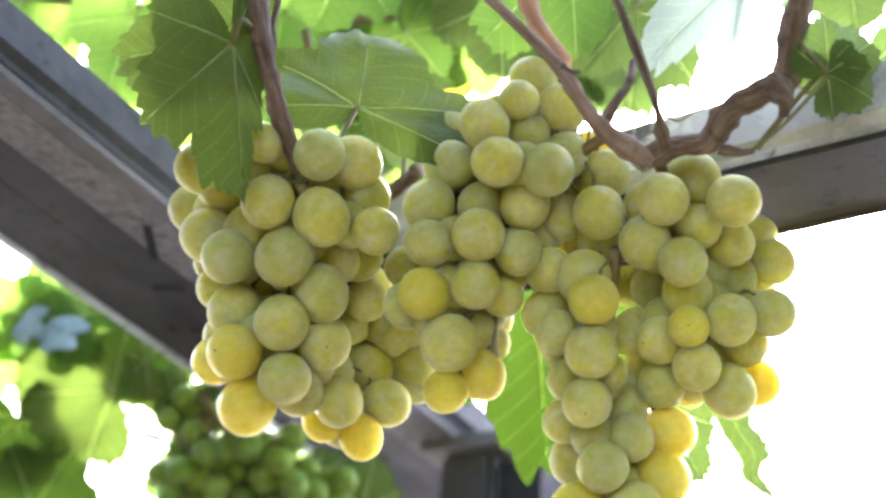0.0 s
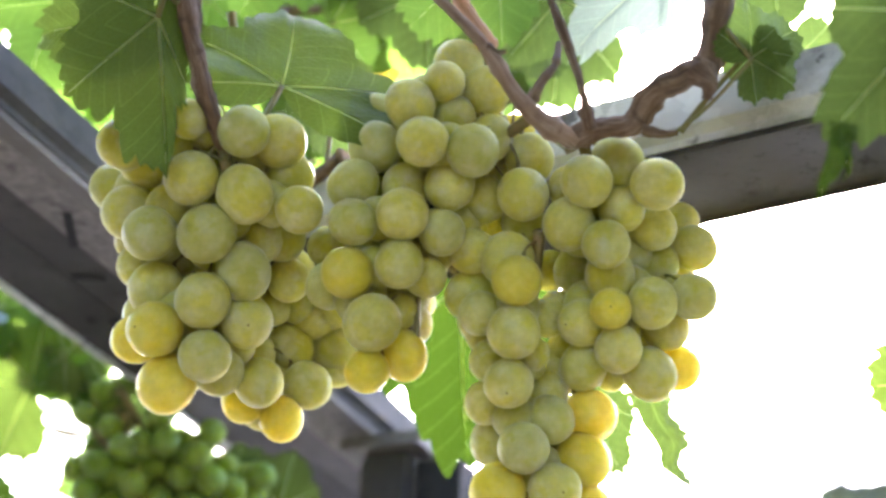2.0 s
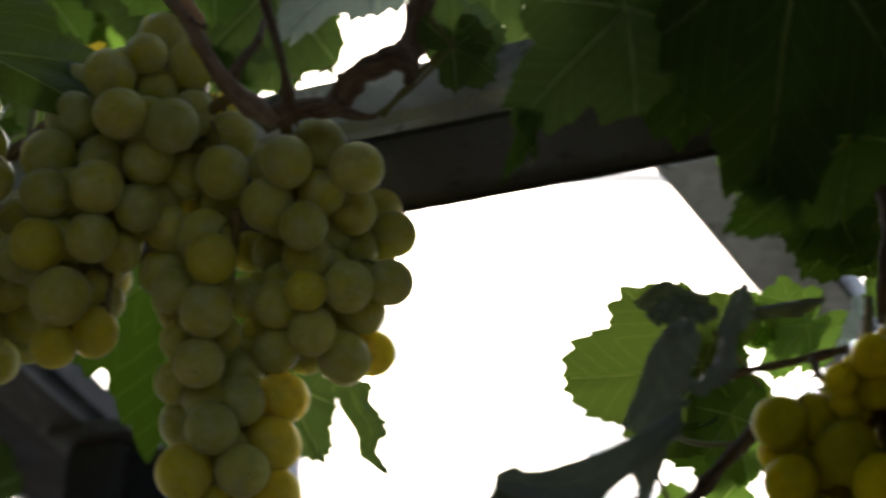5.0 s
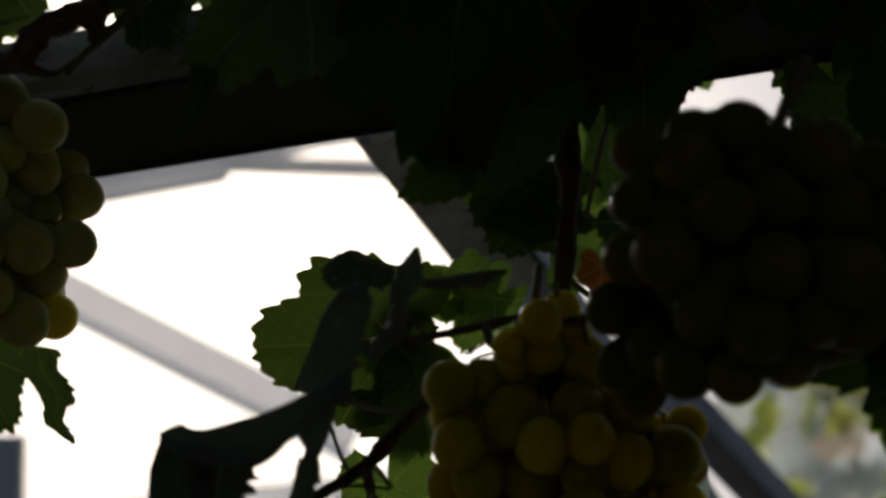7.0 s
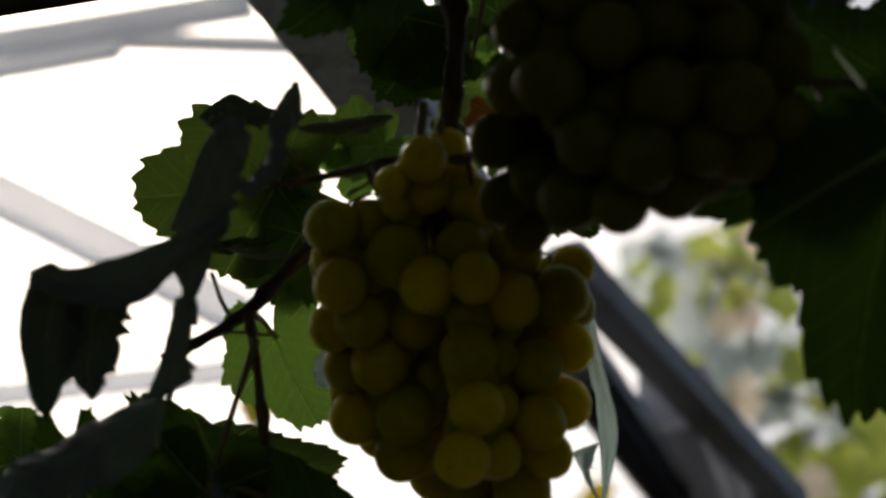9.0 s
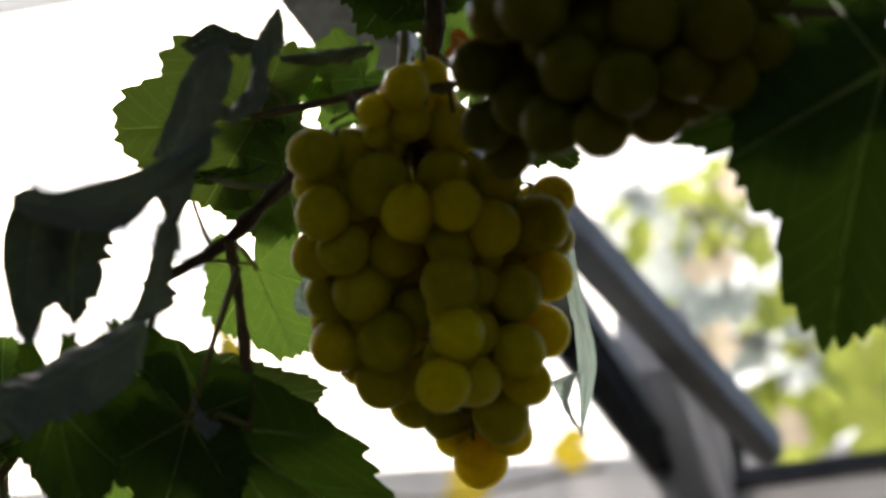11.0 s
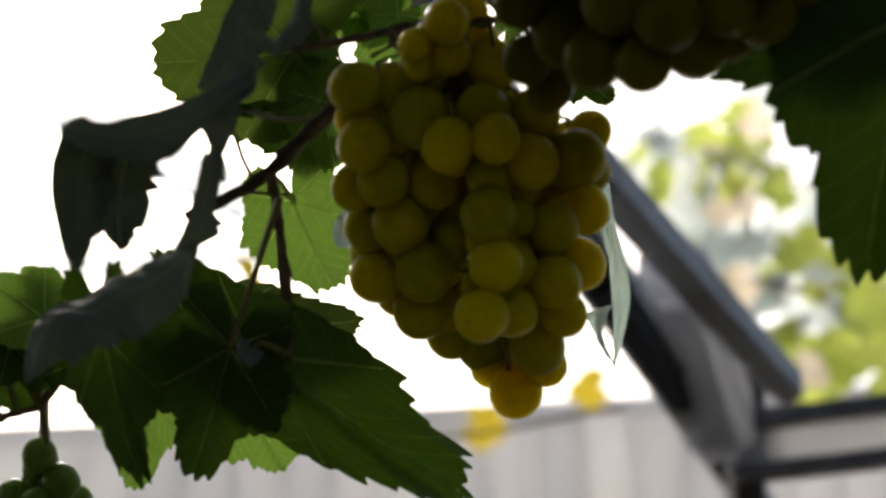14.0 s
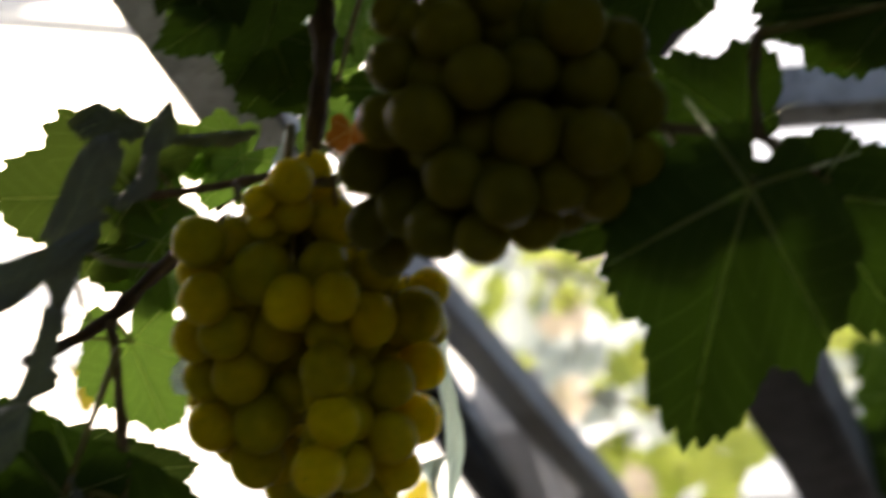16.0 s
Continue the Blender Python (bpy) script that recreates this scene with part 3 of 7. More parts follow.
def curled(label, lobes, mat, name="curled_leaf"):
    """A leaf rolled up or seen edge on: each lobe is a bulging sheet between two smooth lines, its second line toothed."""
    o = thing(name, lobes[0][0][0], label, "leaf", "vine leaves")
    org = Vector(lobes[0][0][0])
    for k, (one, two, bulge, teeth, *skin) in enumerate(lobes):
        n = 10
        a, b = spline([Vector(p) - org for p in one], n), spline([Vector(p) - org for p in two], n)
        m = max(len(a), len(b)) * 2
        pick = lambda ln, u: ln[min(int(u * (len(ln) - 1)), len(ln) - 2)].lerp(ln[min(int(u * (len(ln) - 1)), len(ln) - 2) + 1], u * (len(ln) - 1) - min(int(u * (len(ln) - 1)), len(ln) - 2))
        bm = bmesh.new()
        uv = bm.loops.layers.uv.new("leaf")
        rows, flat = [], {}
        for i in range(m + 1):
            u = i / m
            p, q = pick(a, u), pick(b, u)
            run = (pick(a, min(1, u + 0.05)) - pick(a, max(0, u - 0.05))).normalized()
            out_ = (q - p).cross(run)
            out_ = out_.normalized() if out_.length > 1e-7 else Vector((0, -1, 0))
            if out_.dot(TOWARDS - org) < 0:
                out_ = -out_
            saw = (i * teeth / m + 0.35 * math.sin(2.3 * i * teeth / m + k)) % 1.0
            row = []
            for j in range(13):
                v = j / 12
                w = v * (1 + ((0.12 + 0.12 * abs(math.sin(1.7 * int(i * teeth / m) + k))) * (saw - 0.5) if v > 0.8 and teeth else 0))
                c = p.lerp(q, w) + out_ * ((q - p).length * bulge * math.sin(math.pi * v) + 0.0016 * noise.noise(Vector((u * 6 + k, v * 4, k * 3.0))) + 0.0003 * math.sin(u * 47 + v * 13))
                vert = bm.verts.new(c)
                flat[vert] = (u * 0.09, v * 0.05 + k * 0.2)
                row.append(vert)
            rows.append(row)
        for i in range(m):
            for j in range(12):
                bm.faces.new((rows[i][j], rows[i + 1][j], rows[i + 1][j + 1], rows[i][j + 1]))
        norm = bm.loops.layers.uv.new("norm")
        for f in bm.faces:
            for lp in f.loops:
                lp[uv].uv = flat[lp.vert]
                lp[norm].uv = ((flat[lp.vert][1] - k * 0.2) / 0.05 * 0.5 - 0.22, flat[lp.vert][0] / 0.09 * 0.9 + 0.05)
        lobe = part("lobe", bm, skin[0] if skin else mat, o)
        bm = bmesh.new()
        tube(bm, [pick(a, i / 16).lerp(pick(b, i / 16), 0.44) for i in range(1, 15)], (0.0004, 0.0001), 4)
        part("vein", bm, VEIN, lobe if k else o, "pale raised leaf vein")
    return o


# ---- grapes ----
def grape_mesh(mat, seed):
    """A berry of radius 1, a little oblong, with a dimple for its stalk on top."""
    rnd = random.Random(seed)
    bm = bmesh.new()
    nu, nv = 22, 14
    k = 1 + rnd.uniform(0.0, 0.07)
    top = bm.verts.new((0, 0, k * 0.985))
    bot = bm.verts.new((0, 0, -k))
    rings = []
    for j in range(1, nv):
        ph = math.pi * j / nv
        rings.append([])
        for i in range(nu):
            th = 2 * math.pi * i / nu
            d = Vector((math.sin(ph) * math.cos(th), math.sin(ph) * math.sin(th), math.cos(ph) * k))
            d *= 1 + 0.025 * noise.noise(d * 0.9 + Vector((seed * 3.7, 0, 0)))
            rings[-1].append(bm.verts.new(d))
    for i in range(nu):
        bm.faces.new((top, rings[0][i], rings[0][(i + 1) % nu]))
        bm.faces.new((bot, rings[-1][(i + 1) % nu], rings[-1][i]))
        for j in range(nv - 2):
            bm.faces.new((rings[j][i], rings[j + 1][i], rings[j + 1][(i + 1) % nu], rings[j][(i + 1) % nu]))
    return mesh_of("grape", bm, mat)


BERRIES = {k: [grape_mesh(m, s) for s in range(5)] for k, m in (("green", GRAPE), ("ripe", RIPE), ("gold", GOLD), ("amber_lit", AMBER_LIT), ("shaded", SHADED_GRAPE), ("unripe", UNRIPE))}


def bunch(name_label, top, rows, away, depth, hue="green", seed=1, back=True):
    """A bunch of grapes: rows of millimetres from `top`: across, ahead, up, radius; a radius above 100 marks a riper,
    yellow berry, in a gold bunch one coloured as lit.
    away: the way to its far side, on which further berries close it."""
    rnd = random.Random(seed)
    o = thing("grape_bunch", top, name_label, "grapes", "grape bunches")
    berries = []
    for x, y, z, r in rows:
        ripe = r > 100
        r = (r - 100 if ripe else r) / 1000
        berries.append((Vector((x, y, z)) / 1000, r, ("amber_lit" if hue == "gold" else "ripe") if ripe else hue))
    mid = sum((b[0] for b in berries), Vector()) / len(berries)
    lo, hi = min(b[0].z for b in berries), max(b[0].z for b in berries)
    away = Vector(away).normalized()
    if back:
        front = list(berries)
        for step in (0.55, 0.85, 1.2, 1.7, 2.3, 3.0):
            for c, r, h in front:
                p = c + away * (r * 2 * step * depth)
                side = p - mid
                side -= away * side.dot(away)
                p -= side * (0.06 + 0.10 * step) + Vector((0, 0, 0))
                p += Vector((rnd.uniform(-1, 1), rnd.uniform(-1, 1), rnd.uniform(-1, 1))) * 0.002
                r2 = r * rnd.uniform(0.88, 1.0)
                if all((p - q).length > 0.74 * (r2 + s) for q, s, _ in berries):
                    berries.append((p, r2, hue if rnd.random() < 0.85 else h))
        for i, (c, r, h) in enumerate(front):
            for c2, r3, _ in front[:i]:
                if (c - c2).length < 3.2 * r:
                    p = (c + c2) / 2 + away * r * 1.1
                    if all((p - q).length > 0.60 * (r + s) for q, s, _ in berries):
                        berries.append((p, r * 0.95, hue))
        up_ = away.cross(Vector((1, 0, 0))).normalized()
        across = up_.cross(away)
        flat = [((c - mid).dot(across), (c - mid).dot(up_), (c - mid).dot(away)) for c, r, h in front]
        size = sum(r for c, r, h in front) / len(front)
        for i in range(2500):
            a, b = rnd.uniform(min(f[0] for f in flat), max(f[0] for f in flat)), rnd.uniform(min(f[1] for f in flat), max(f[1] for f in flat))
            round_ = sorted((math.atan2(v - b, u - a), w) for u, v, w in flat if math.hypot(u - a, v - b) < size * 2.9)
            if len(round_) < 4:
                continue
            gaps = [(round_[(k + 1) % len(round_)][0] - round_[k][0]) % (2 * math.pi) for k in range(len(round_))]
            if max(gaps) > 2.5:
                continue
            p = mid + across * a + up_ * b + away * (max(w for _, w in round_) + size * rnd.uniform(0.9, 1.8))
            if all((p - q).length > 0.74 * (size + s) for q, s, _ in berries):
                berries.append((p, size * rnd.uniform(0.9, 1.0), hue))
    core = mid + away * 0.022
    line = spline([(0, 0, 0.0), (core.x * 0.5, core.y * 0.5, min(core.z * 0.4, hi * 0.5)), (core.x, core.y, core.z), (core.x, core.y, lo * 0.85 + core.z * 0.15)], 8)
    bm = bmesh.new()
    tube(bm, line, (0.0027, 0.0022, 0.0015), 7, 0.3, seed)
    part("stem", bm, SHOOT, o, "green brown branching bunch stem")
    for c, r, h in berries:
        bm = bmesh.new()
        hub = min(line, key=lambda q: (q - c - Vector((0, 0, r * 1.2))).length)
        dirn = (hub + Vector((0, 0, 0.012)) - c).normalized()
        tube(bm, spline([c + dirn * r * 0.96, c + dirn * (r + 0.004) + Vector((0, 0, 0.003)), hub], 3), (0.0014, 0.0006, 0.0007), 5)
        part("berry_stalk", bm, SHOOT, o)
        ob = part("grape", BERRIES[h][rnd.randrange(5)], None, o)
        q = dirn.to_track_quat("Z", "Y") @ Euler((rnd.uniform(-0.5, 0.5), rnd.uniform(-0.5, 0.5), rnd.uniform(0, 6.28))).to_quaternion()
        ob.matrix_basis = Matrix.LocRotScale(c, q, (r, r, r * rnd.uniform(1.0, 1.05)))
    return o


# ---- the bunches ----
BERRIES_A = [
    (-34, 11, -27, 11.7), (-8, 10, -29, 12.4), (8, 6, -13, 12.2), (-14, -1, -8, 11.7), (-11, 23, -54, 12.1), (4, 27, -39, 12.0), (-33, 29, -64, 112.2),
    (-11, 34, -75, 11.4), (-31, 46, -82, 112.8), (-48, 21, -11, 12.5), (-50, 35, 8, 12.4), (-45, -4, 9, 11.6), (-68, 49, 18, 11.9), (-37, 34, -42, 12.0),
    (-49, 42, -26, 10.2), (-48, 47, -60, 110.8), (3, 41, -56, 11.9), (-11, 54, -73, 11.0), (3, 68, -73, 11.1), (-9, 85, -75, 109.6),
]
BERRIES_A_L = [
    (18, 91, -31, 10.4), (25, 92, -28, 9.9), (13, 84, -28, 9.3), (2, 77, -31, 9.7), (1, 101, -54, 9.3),
    (7, 93, -80, 110.1), (17, 95, -63, 11.2), (8, 94, -44, 10.9), (26, 103, -40, 11.5), (29, 18, -15, 10.3), (7, 35, -20, 10.3), (12, 50, -11, 11.0),
    (9, -7, 10, 11.2), (19, 10, 15, 12.1), (7, 27, 21, 10.5), (-14, -13, 14, 8.6), (-22, -1, 9, 7.7), (-10, -1, 13, 6.0), (13, 64, -25, 10.1),
    (-12, 101, -46, 10.5), (25, 111, -47, 10.0), (-33, 46, -21, 8.8),
]
bunch('large hanging bunch of pale green and yellow grapes', (-0.253, 0.596, 1.979), BERRIES_A + BERRIES_A_L, (-0.30, 0.86, 0.42), 0.72, 'green', 66)
BERRIES_B = [
    (-44, -15, -19, 10.7), (-24, -7, -20, 11.4), (-36, 7, -28, 10.9), (-54, -1, -46, 11.4), (-79, 12, -66, 111.3), (-69, 20, -86, 12.4), (-56, 8, -65, 10.4),
    (-72, 30, -104, 109.5), (-58, 37, -94, 110.4), (-61, 34, -75, 8.8), (-91, 29, -63, 10.8), (-76, 2, -47, 10.3), (-78, 5, -27, 11.0), (-93, 29, -44, 9.4),
    (-70, 7, -7, 11.6), (-51, -13, 1, 10.8), (-73, 16, 13, 11.6), (-37, -11, 13, 9.0), (-34, 1, 3, 9.0), (-21, 3, 16, 10.6),
]
BERRIES_B_L = [
    (-34, 4, 32, 10.7), (-20, 10, -4, 10.3), (-5, 13, -31, 11.3), (-4, 22, -8, 10.9), (-12, 28, 8, 109.6), (-56, 10, -26, 10.5), (-23, 21, -28, 9.8),
    (-39, 11, -49, 10.1), (-48, 24, -63, 9.2), (-68, 34, -61, 8.6), (-29, 27, -50, 10.2), (-7, 31, -36, 9.8),
]
bunch('rounded bunch of pale green grapes with waxy bloom', (-0.125, 0.616, 2.006), BERRIES_B + BERRIES_B_L, (-0.20, 0.87, 0.46), 0.72, 'green', 67)
BERRIES_C = [
    (1, 5, -16, 11.2), (8, 17, -40, 10.4), (9, 30, -64, 109.0), (11, 42, -77, 10.3), (26, 36, -59, 11.0), (8, 36, -45, 10.9), (-8, 18, -29, 11.3),
    (30, 12, -15, 11.2), (13, 15, -1, 11.2), (14, 22, -21, 10.1), (26, 37, -22, 10.3), (26, 55, -30, 10.4), (43, 60, -21, 10.3), (36, 65, -5, 9.2),
    (43, 46, -52, 10.4), (-4, 41, -65, 10.4), (23, 58, -82, 11.4), (30, 56, -61, 10.3), (34, 73, -73, 110.4), (-5, 55, -79, 10.4),
]
BERRIES_C_L = [
    (-19, 67, -77, 10.4), (-4, 51, -50, 9.4), (-9, 54, -33, 10.0), (6, 68, -77, 7.9), (-22, 63, -28, 9.1), (-9, 19, -10, 8.5), (-20, 47, -59, 8.8),
]
bunch('broad shouldered bunch of pale green grapes against the light', (-0.103, 0.617, 1.992), BERRIES_C + BERRIES_C_L, (-0.09, 0.90, 0.43), 0.72, 'green', 68)
BERRIES_C2 = [
    (-8, -7, -27, 110.9), (-10, 3, -46, 11.3), (-13, 13, -65, 10.6), (-14, 4, -11, 11.6), (-25, 7, -35, 9.6), (-32, 18, -21, 11.0), (-22, 21, -51, 9.6),
    (-25, 31, -66, 9.7), (-8, 26, -89, 11.1), (2, 32, -74, 10.5), (4, 38, -103, 11.4), (-20, 37, -104, 112.1), (-23, 49, -77, 11.8), (15, 47, -87, 111.8),
    (18, 45, -67, 111.0), (16, 56, -106, 111.1), (-7, 51, -116, 110.8), (-1, 40, -58, 9.8), (-16, 53, -61, 8.7), (-4, 19, -49, 7.2),
]
BERRIES_C2_L = [
    (-20, 66, -114, 110.7), (4, 73, -113, 111.3),
]
bunch('long tail of yellow green grapes below a bunch', (-0.124, 0.638, 1.962), BERRIES_C2 + BERRIES_C2_L, (-0.14, 0.92, 0.36), 0.60, 'green', 69)
BERRIES_H = [
    (14, -10, -42, 109.3), (-3, -6, -43, 109.7), (29, 1, -46, 110.9), (12, 0, -26, 10.1), (-12, 3, -28, 11.3), (32, -1, -27, 9.3), (49, 4, -42, 10.2),
    (56, 12, -28, 8.4), (-35, 4, -16, 10.1), (-21, 15, -11, 10.7), (-5, 23, -7, 9.2), (16, -3, -8, 9.7), (-32, 10, -37, 10.1), (-23, 23, -45, 10.2),
    (-32, 38, -42, 9.4), (-3, 26, -43, 10.8), (15, 7, -85, 110.1), (24, 22, -79, 9.5), (10, 14, -102, 110.1), (24, 25, -97, 9.7),
]
BERRIES_H_L = [
    (-15, 37, -57, 11.2), (-25, 53, -53, 9.9), (12, 2, -67, 10.3), (25, 12, -64, 7.4), (40, 18, -65, 10.2), (55, 25, -55, 110.0), (41, 25, -85, 10.2),
    (54, 35, -74, 110.4), (47, 41, -92, 9.3), (40, 57, -100, 11.0), (47, 74, -103, 108.8), (37, 87, -110, 111.2), (-5, 46, -74, 11.3), (-21, 64, -69, 11.1),
    (-4, 65, -83, 11.1), (8, 81, -78, 11.0), (12, 88, -85, 11.0), (25, 88, -91, 11.0), (28, 91, -99, 108.5), (7, 47, -59, 9.3),
]
BERRIES_H_M = [
    (-11, 44, -26, 9.8), (7, 48, -47, 10.2), (14, 52, -47, 8.9), (44, 39, -41, 8.9), (51, 42, -38, 8.1), (32, 42, -43, 8.9), (2, 55, -48, 8.9),
    (-4, -22, -1, 8.6), (-15, -15, -7, 6.2), (6, -14, 8, 7.5), (8, 9, 0, 8.2),
]
bunch('dense conical bunch of yellow green grapes in shade', (0.126, 0.596, 1.866), BERRIES_H + BERRIES_H_L + BERRIES_H_M, (0.18, 0.91, 0.37), 0.72, 'gold', 73)
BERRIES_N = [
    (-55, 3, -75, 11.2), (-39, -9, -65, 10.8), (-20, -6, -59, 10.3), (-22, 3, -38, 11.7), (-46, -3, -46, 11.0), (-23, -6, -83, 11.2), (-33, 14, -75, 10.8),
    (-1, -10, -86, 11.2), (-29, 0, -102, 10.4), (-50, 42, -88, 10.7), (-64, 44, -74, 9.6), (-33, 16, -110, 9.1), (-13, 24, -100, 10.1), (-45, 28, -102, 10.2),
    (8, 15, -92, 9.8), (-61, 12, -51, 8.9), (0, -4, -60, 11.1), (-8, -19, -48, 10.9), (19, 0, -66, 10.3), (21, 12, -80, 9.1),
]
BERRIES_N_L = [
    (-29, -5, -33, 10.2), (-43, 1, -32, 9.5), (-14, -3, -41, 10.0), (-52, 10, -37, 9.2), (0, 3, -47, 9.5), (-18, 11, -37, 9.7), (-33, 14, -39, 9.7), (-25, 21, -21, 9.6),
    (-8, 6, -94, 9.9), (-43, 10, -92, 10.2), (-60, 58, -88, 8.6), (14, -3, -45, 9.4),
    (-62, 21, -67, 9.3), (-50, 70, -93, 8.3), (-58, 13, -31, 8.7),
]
bunch('near bunch of grapes against the light, shade put into their colour', (0.201, 0.473, 1.917), BERRIES_N + BERRIES_N_L, (0.28, 0.84, 0.46), 0.72, 'shaded', 79)
BERRIES_U = [
    (-10, 1, -53, 9.6), (-6, 6, -24, 8.5), (7, 0, -41, 9.2), (35, 4, -36, 9.9), (56, 12, -44, 9.9), (43, 22, -54, 10.0), (65, 20, -58, 9.9),
    (13, 12, -63, 9.6), (75, 36, -59, 9.6), (26, 10, -15, 9.3), (-18, 8, -70, 9.6), (-2, 16, -77, 9.9), (29, 22, -74, 9.9), (51, 28, -74, 9.6),
    (-16, 8, 3, 9.4), (-28, 13, -12, 9.0), (60, 23, -23, 9.3), (84, 52, -67, 9.7), (69, 36, -80, 9.6), (13, 25, -86, 9.6),
]
BERRIES_U_L = [
    (35, 33, -88, 10.0), (92, 44, -47, 9.3), (-31, 14, -51, 9.3),
]
bunch('small hard green unripe grapes behind a beam', (-0.464, 1.024, 2.061), BERRIES_U + BERRIES_U_L, (-0.34, 0.89, 0.32), 0.72, 'unripe', 86)
BERRIES_V = [
    (-1, 10, -28, 8.4), (9, 16, -40, 9.3), (-14, 32, -43, 8.3), (16, 38, -44, 7.8), (-2, 16, -51, 8.1), (5, 30, -52, 8.3), (-11, 27, -57, 7.7),
    (14, 20, -60, 7.6),
]
bunch('few small unripe berries on a thin stalk', (-0.034, 0.839, 1.800), BERRIES_V, (-0.05, 0.98, 0.21), 0.72, 'unripe', 87)


# ---- the vine's canes ----
vine = thing("grape_vine", (-0.102, 0.603, 1.986), "brown woody vine canes trained over steel beams", "vine")


def cane(name, pts, radii, mat, label="", sides=16, rough=0.5):
    bm = bmesh.new()
    q = [Vector(p) - vine.location for p in pts]
    line = spline(q, 12)
    if mat is not SHOOT:
        n = len(line)
        base = [radii[min(int(i / (n - 1) * (len(radii) - 1)), len(radii) - 2)] for i in range(n)]
        nxt = [radii[min(int(i / (n - 1) * (len(radii) - 1)), len(radii) - 2) + 1] for i in range(n)]
        fr = [i / (n - 1) * (len(radii) - 1) - min(int(i / (n - 1) * (len(radii) - 1)), len(radii) - 2) for i in range(n)]
        knot = 17 + len(pts)
        radii = [(a + (b - a) * u) * (1 + 0.30 * math.exp(-(((i + 5) % knot - knot / 2) / 1.6) ** 2)) for i, (a, b, u) in enumerate(zip(base, nxt, fr))]
    tube(bm, line, radii, sides, rough if mat in (BARK, SHADEBARK) else 0.2, len(pts))
    return part(name, bm, mat, vine, label)


cane('cane', [(-0.268, 0.546, 2.058), (-0.264, 0.556, 2.030), (-0.260, 0.566, 2.011), (-0.258, 0.580, 1.997), (-0.255, 0.598, 1.986), (-0.255, 0.613, 1.979)], (0.0041, 0.0043, 0.0041, 0.0043, 0.0036, 0.0029), BARK, 'brown cane with peeling bark')
cane('spur', [(-0.260, 0.561, 2.022), (-0.260, 0.559, 2.037), (-0.258, 0.560, 2.058)], (0.0019, 0.0017, 0.0014), BARK)
cane('cane', [(-0.172, 0.554, 2.046), (-0.158, 0.559, 2.031), (-0.139, 0.569, 2.012), (-0.128, 0.580, 1.996), (-0.119, 0.591, 1.989), (-0.105, 0.603, 1.984)], (0.0021, 0.0023, 0.0027, 0.0031, 0.0041, 0.0044), TAN, 'woody cane forking over the grapes')
cane('cane', [(-0.110, 0.603, 1.983), (-0.096, 0.603, 1.989), (-0.081, 0.601, 1.990), (-0.071, 0.592, 2.000), (-0.060, 0.592, 2.005), (-0.050, 0.592, 2.012), (-0.045, 0.584, 2.028), (-0.037, 0.573, 2.054)], (0.0044, 0.0046, 0.0046, 0.0055, 0.0051, 0.0060, 0.0055, 0.0060), BARK, 'thick knotted old vine arm')
cane('stub', [(-0.053, 0.592, 2.010), (-0.049, 0.587, 1.998), (-0.050, 0.590, 1.993)], (0.0046, 0.0039, 0.0027), BARK, 'cut stub')
cane('twig', [(-0.099, 0.598, 1.987), (-0.100, 0.587, 1.997), (-0.105, 0.581, 2.015), (-0.116, 0.569, 2.045), (-0.121, 0.560, 2.059)], (0.0030, 0.0019, 0.0017, 0.0017, 0.0015), BARK)
cane('twig', [(-0.122, 0.589, 1.993), (-0.118, 0.585, 2.001), (-0.112, 0.587, 2.012), (-0.111, 0.592, 2.026)], (0.0023, 0.0019, 0.0016, 0.0012), BARK)
cane('twig', [(-0.139, 0.569, 2.012), (-0.134, 0.571, 2.009), (-0.130, 0.572, 2.010)], (0.0021, 0.0016, 0.0009), BARK)
cane('young_cane', [(-0.163, 0.608, 2.080), (-0.157, 0.612, 2.063), (-0.148, 0.617, 2.048), (-0.144, 0.628, 2.040)], (0.0035, 0.0040, 0.0045, 0.0030), BUFF, 'smooth tan young cane')
cane('tendril', [(-0.096, 0.579, 1.991), (-0.091, 0.581, 1.989), (-0.081, 0.572, 1.989), (-0.072, 0.573, 1.993)], (0.0006, 0.0005, 0.0003), SHOOT)
cane('tendril', [(-0.110, 0.585, 1.973), (-0.106, 0.582, 1.968), (-0.103, 0.587, 1.971), (-0.105, 0.586, 1.973)], (0.0006, 0.0005, 0.0003), SHOOT)
cane('leaf_shoot', [(-0.063, 0.593, 1.980), (-0.049, 0.591, 1.991), (-0.031, 0.586, 2.009)], (0.0009, 0.0009, 0.0009), SHOOT)
cane('shoot_spur', [(-0.076, 0.590, 1.980), (-0.068, 0.592, 1.979), (-0.062, 0.593, 1.980)], (0.0027, 0.0020, 0.0009), BARK)
cane('leaf_shoot', [(-0.248, 0.609, 1.990), (-0.241, 0.604, 2.004), (-0.234, 0.603, 2.020)], (0.0010, 0.0010, 0.0010), SHOOT)
cane('cane', [(-0.071, 0.642, 2.106), (-0.070, 0.649, 2.092), (-0.073, 0.655, 2.078)], (0.0013, 0.0013, 0.0010), BARK)
cane('cane', [(-0.279, 0.650, 2.096), (-0.278, 0.656, 2.085), (-0.279, 0.661, 2.075)], (0.0025, 0.0022, 0.0017), SHOOT)
cane('cane', [(-0.287, 0.751, 2.054), (-0.259, 0.737, 2.050), (-0.236, 0.718, 2.053)], (0.0041, 0.0041, 0.0035), BARK)
cane('cane', [(-0.712, 1.223, 2.112), (-0.653, 1.186, 2.101), (-0.600, 1.173, 2.107)], (0.0027, 0.0027, 0.0023), BARK)
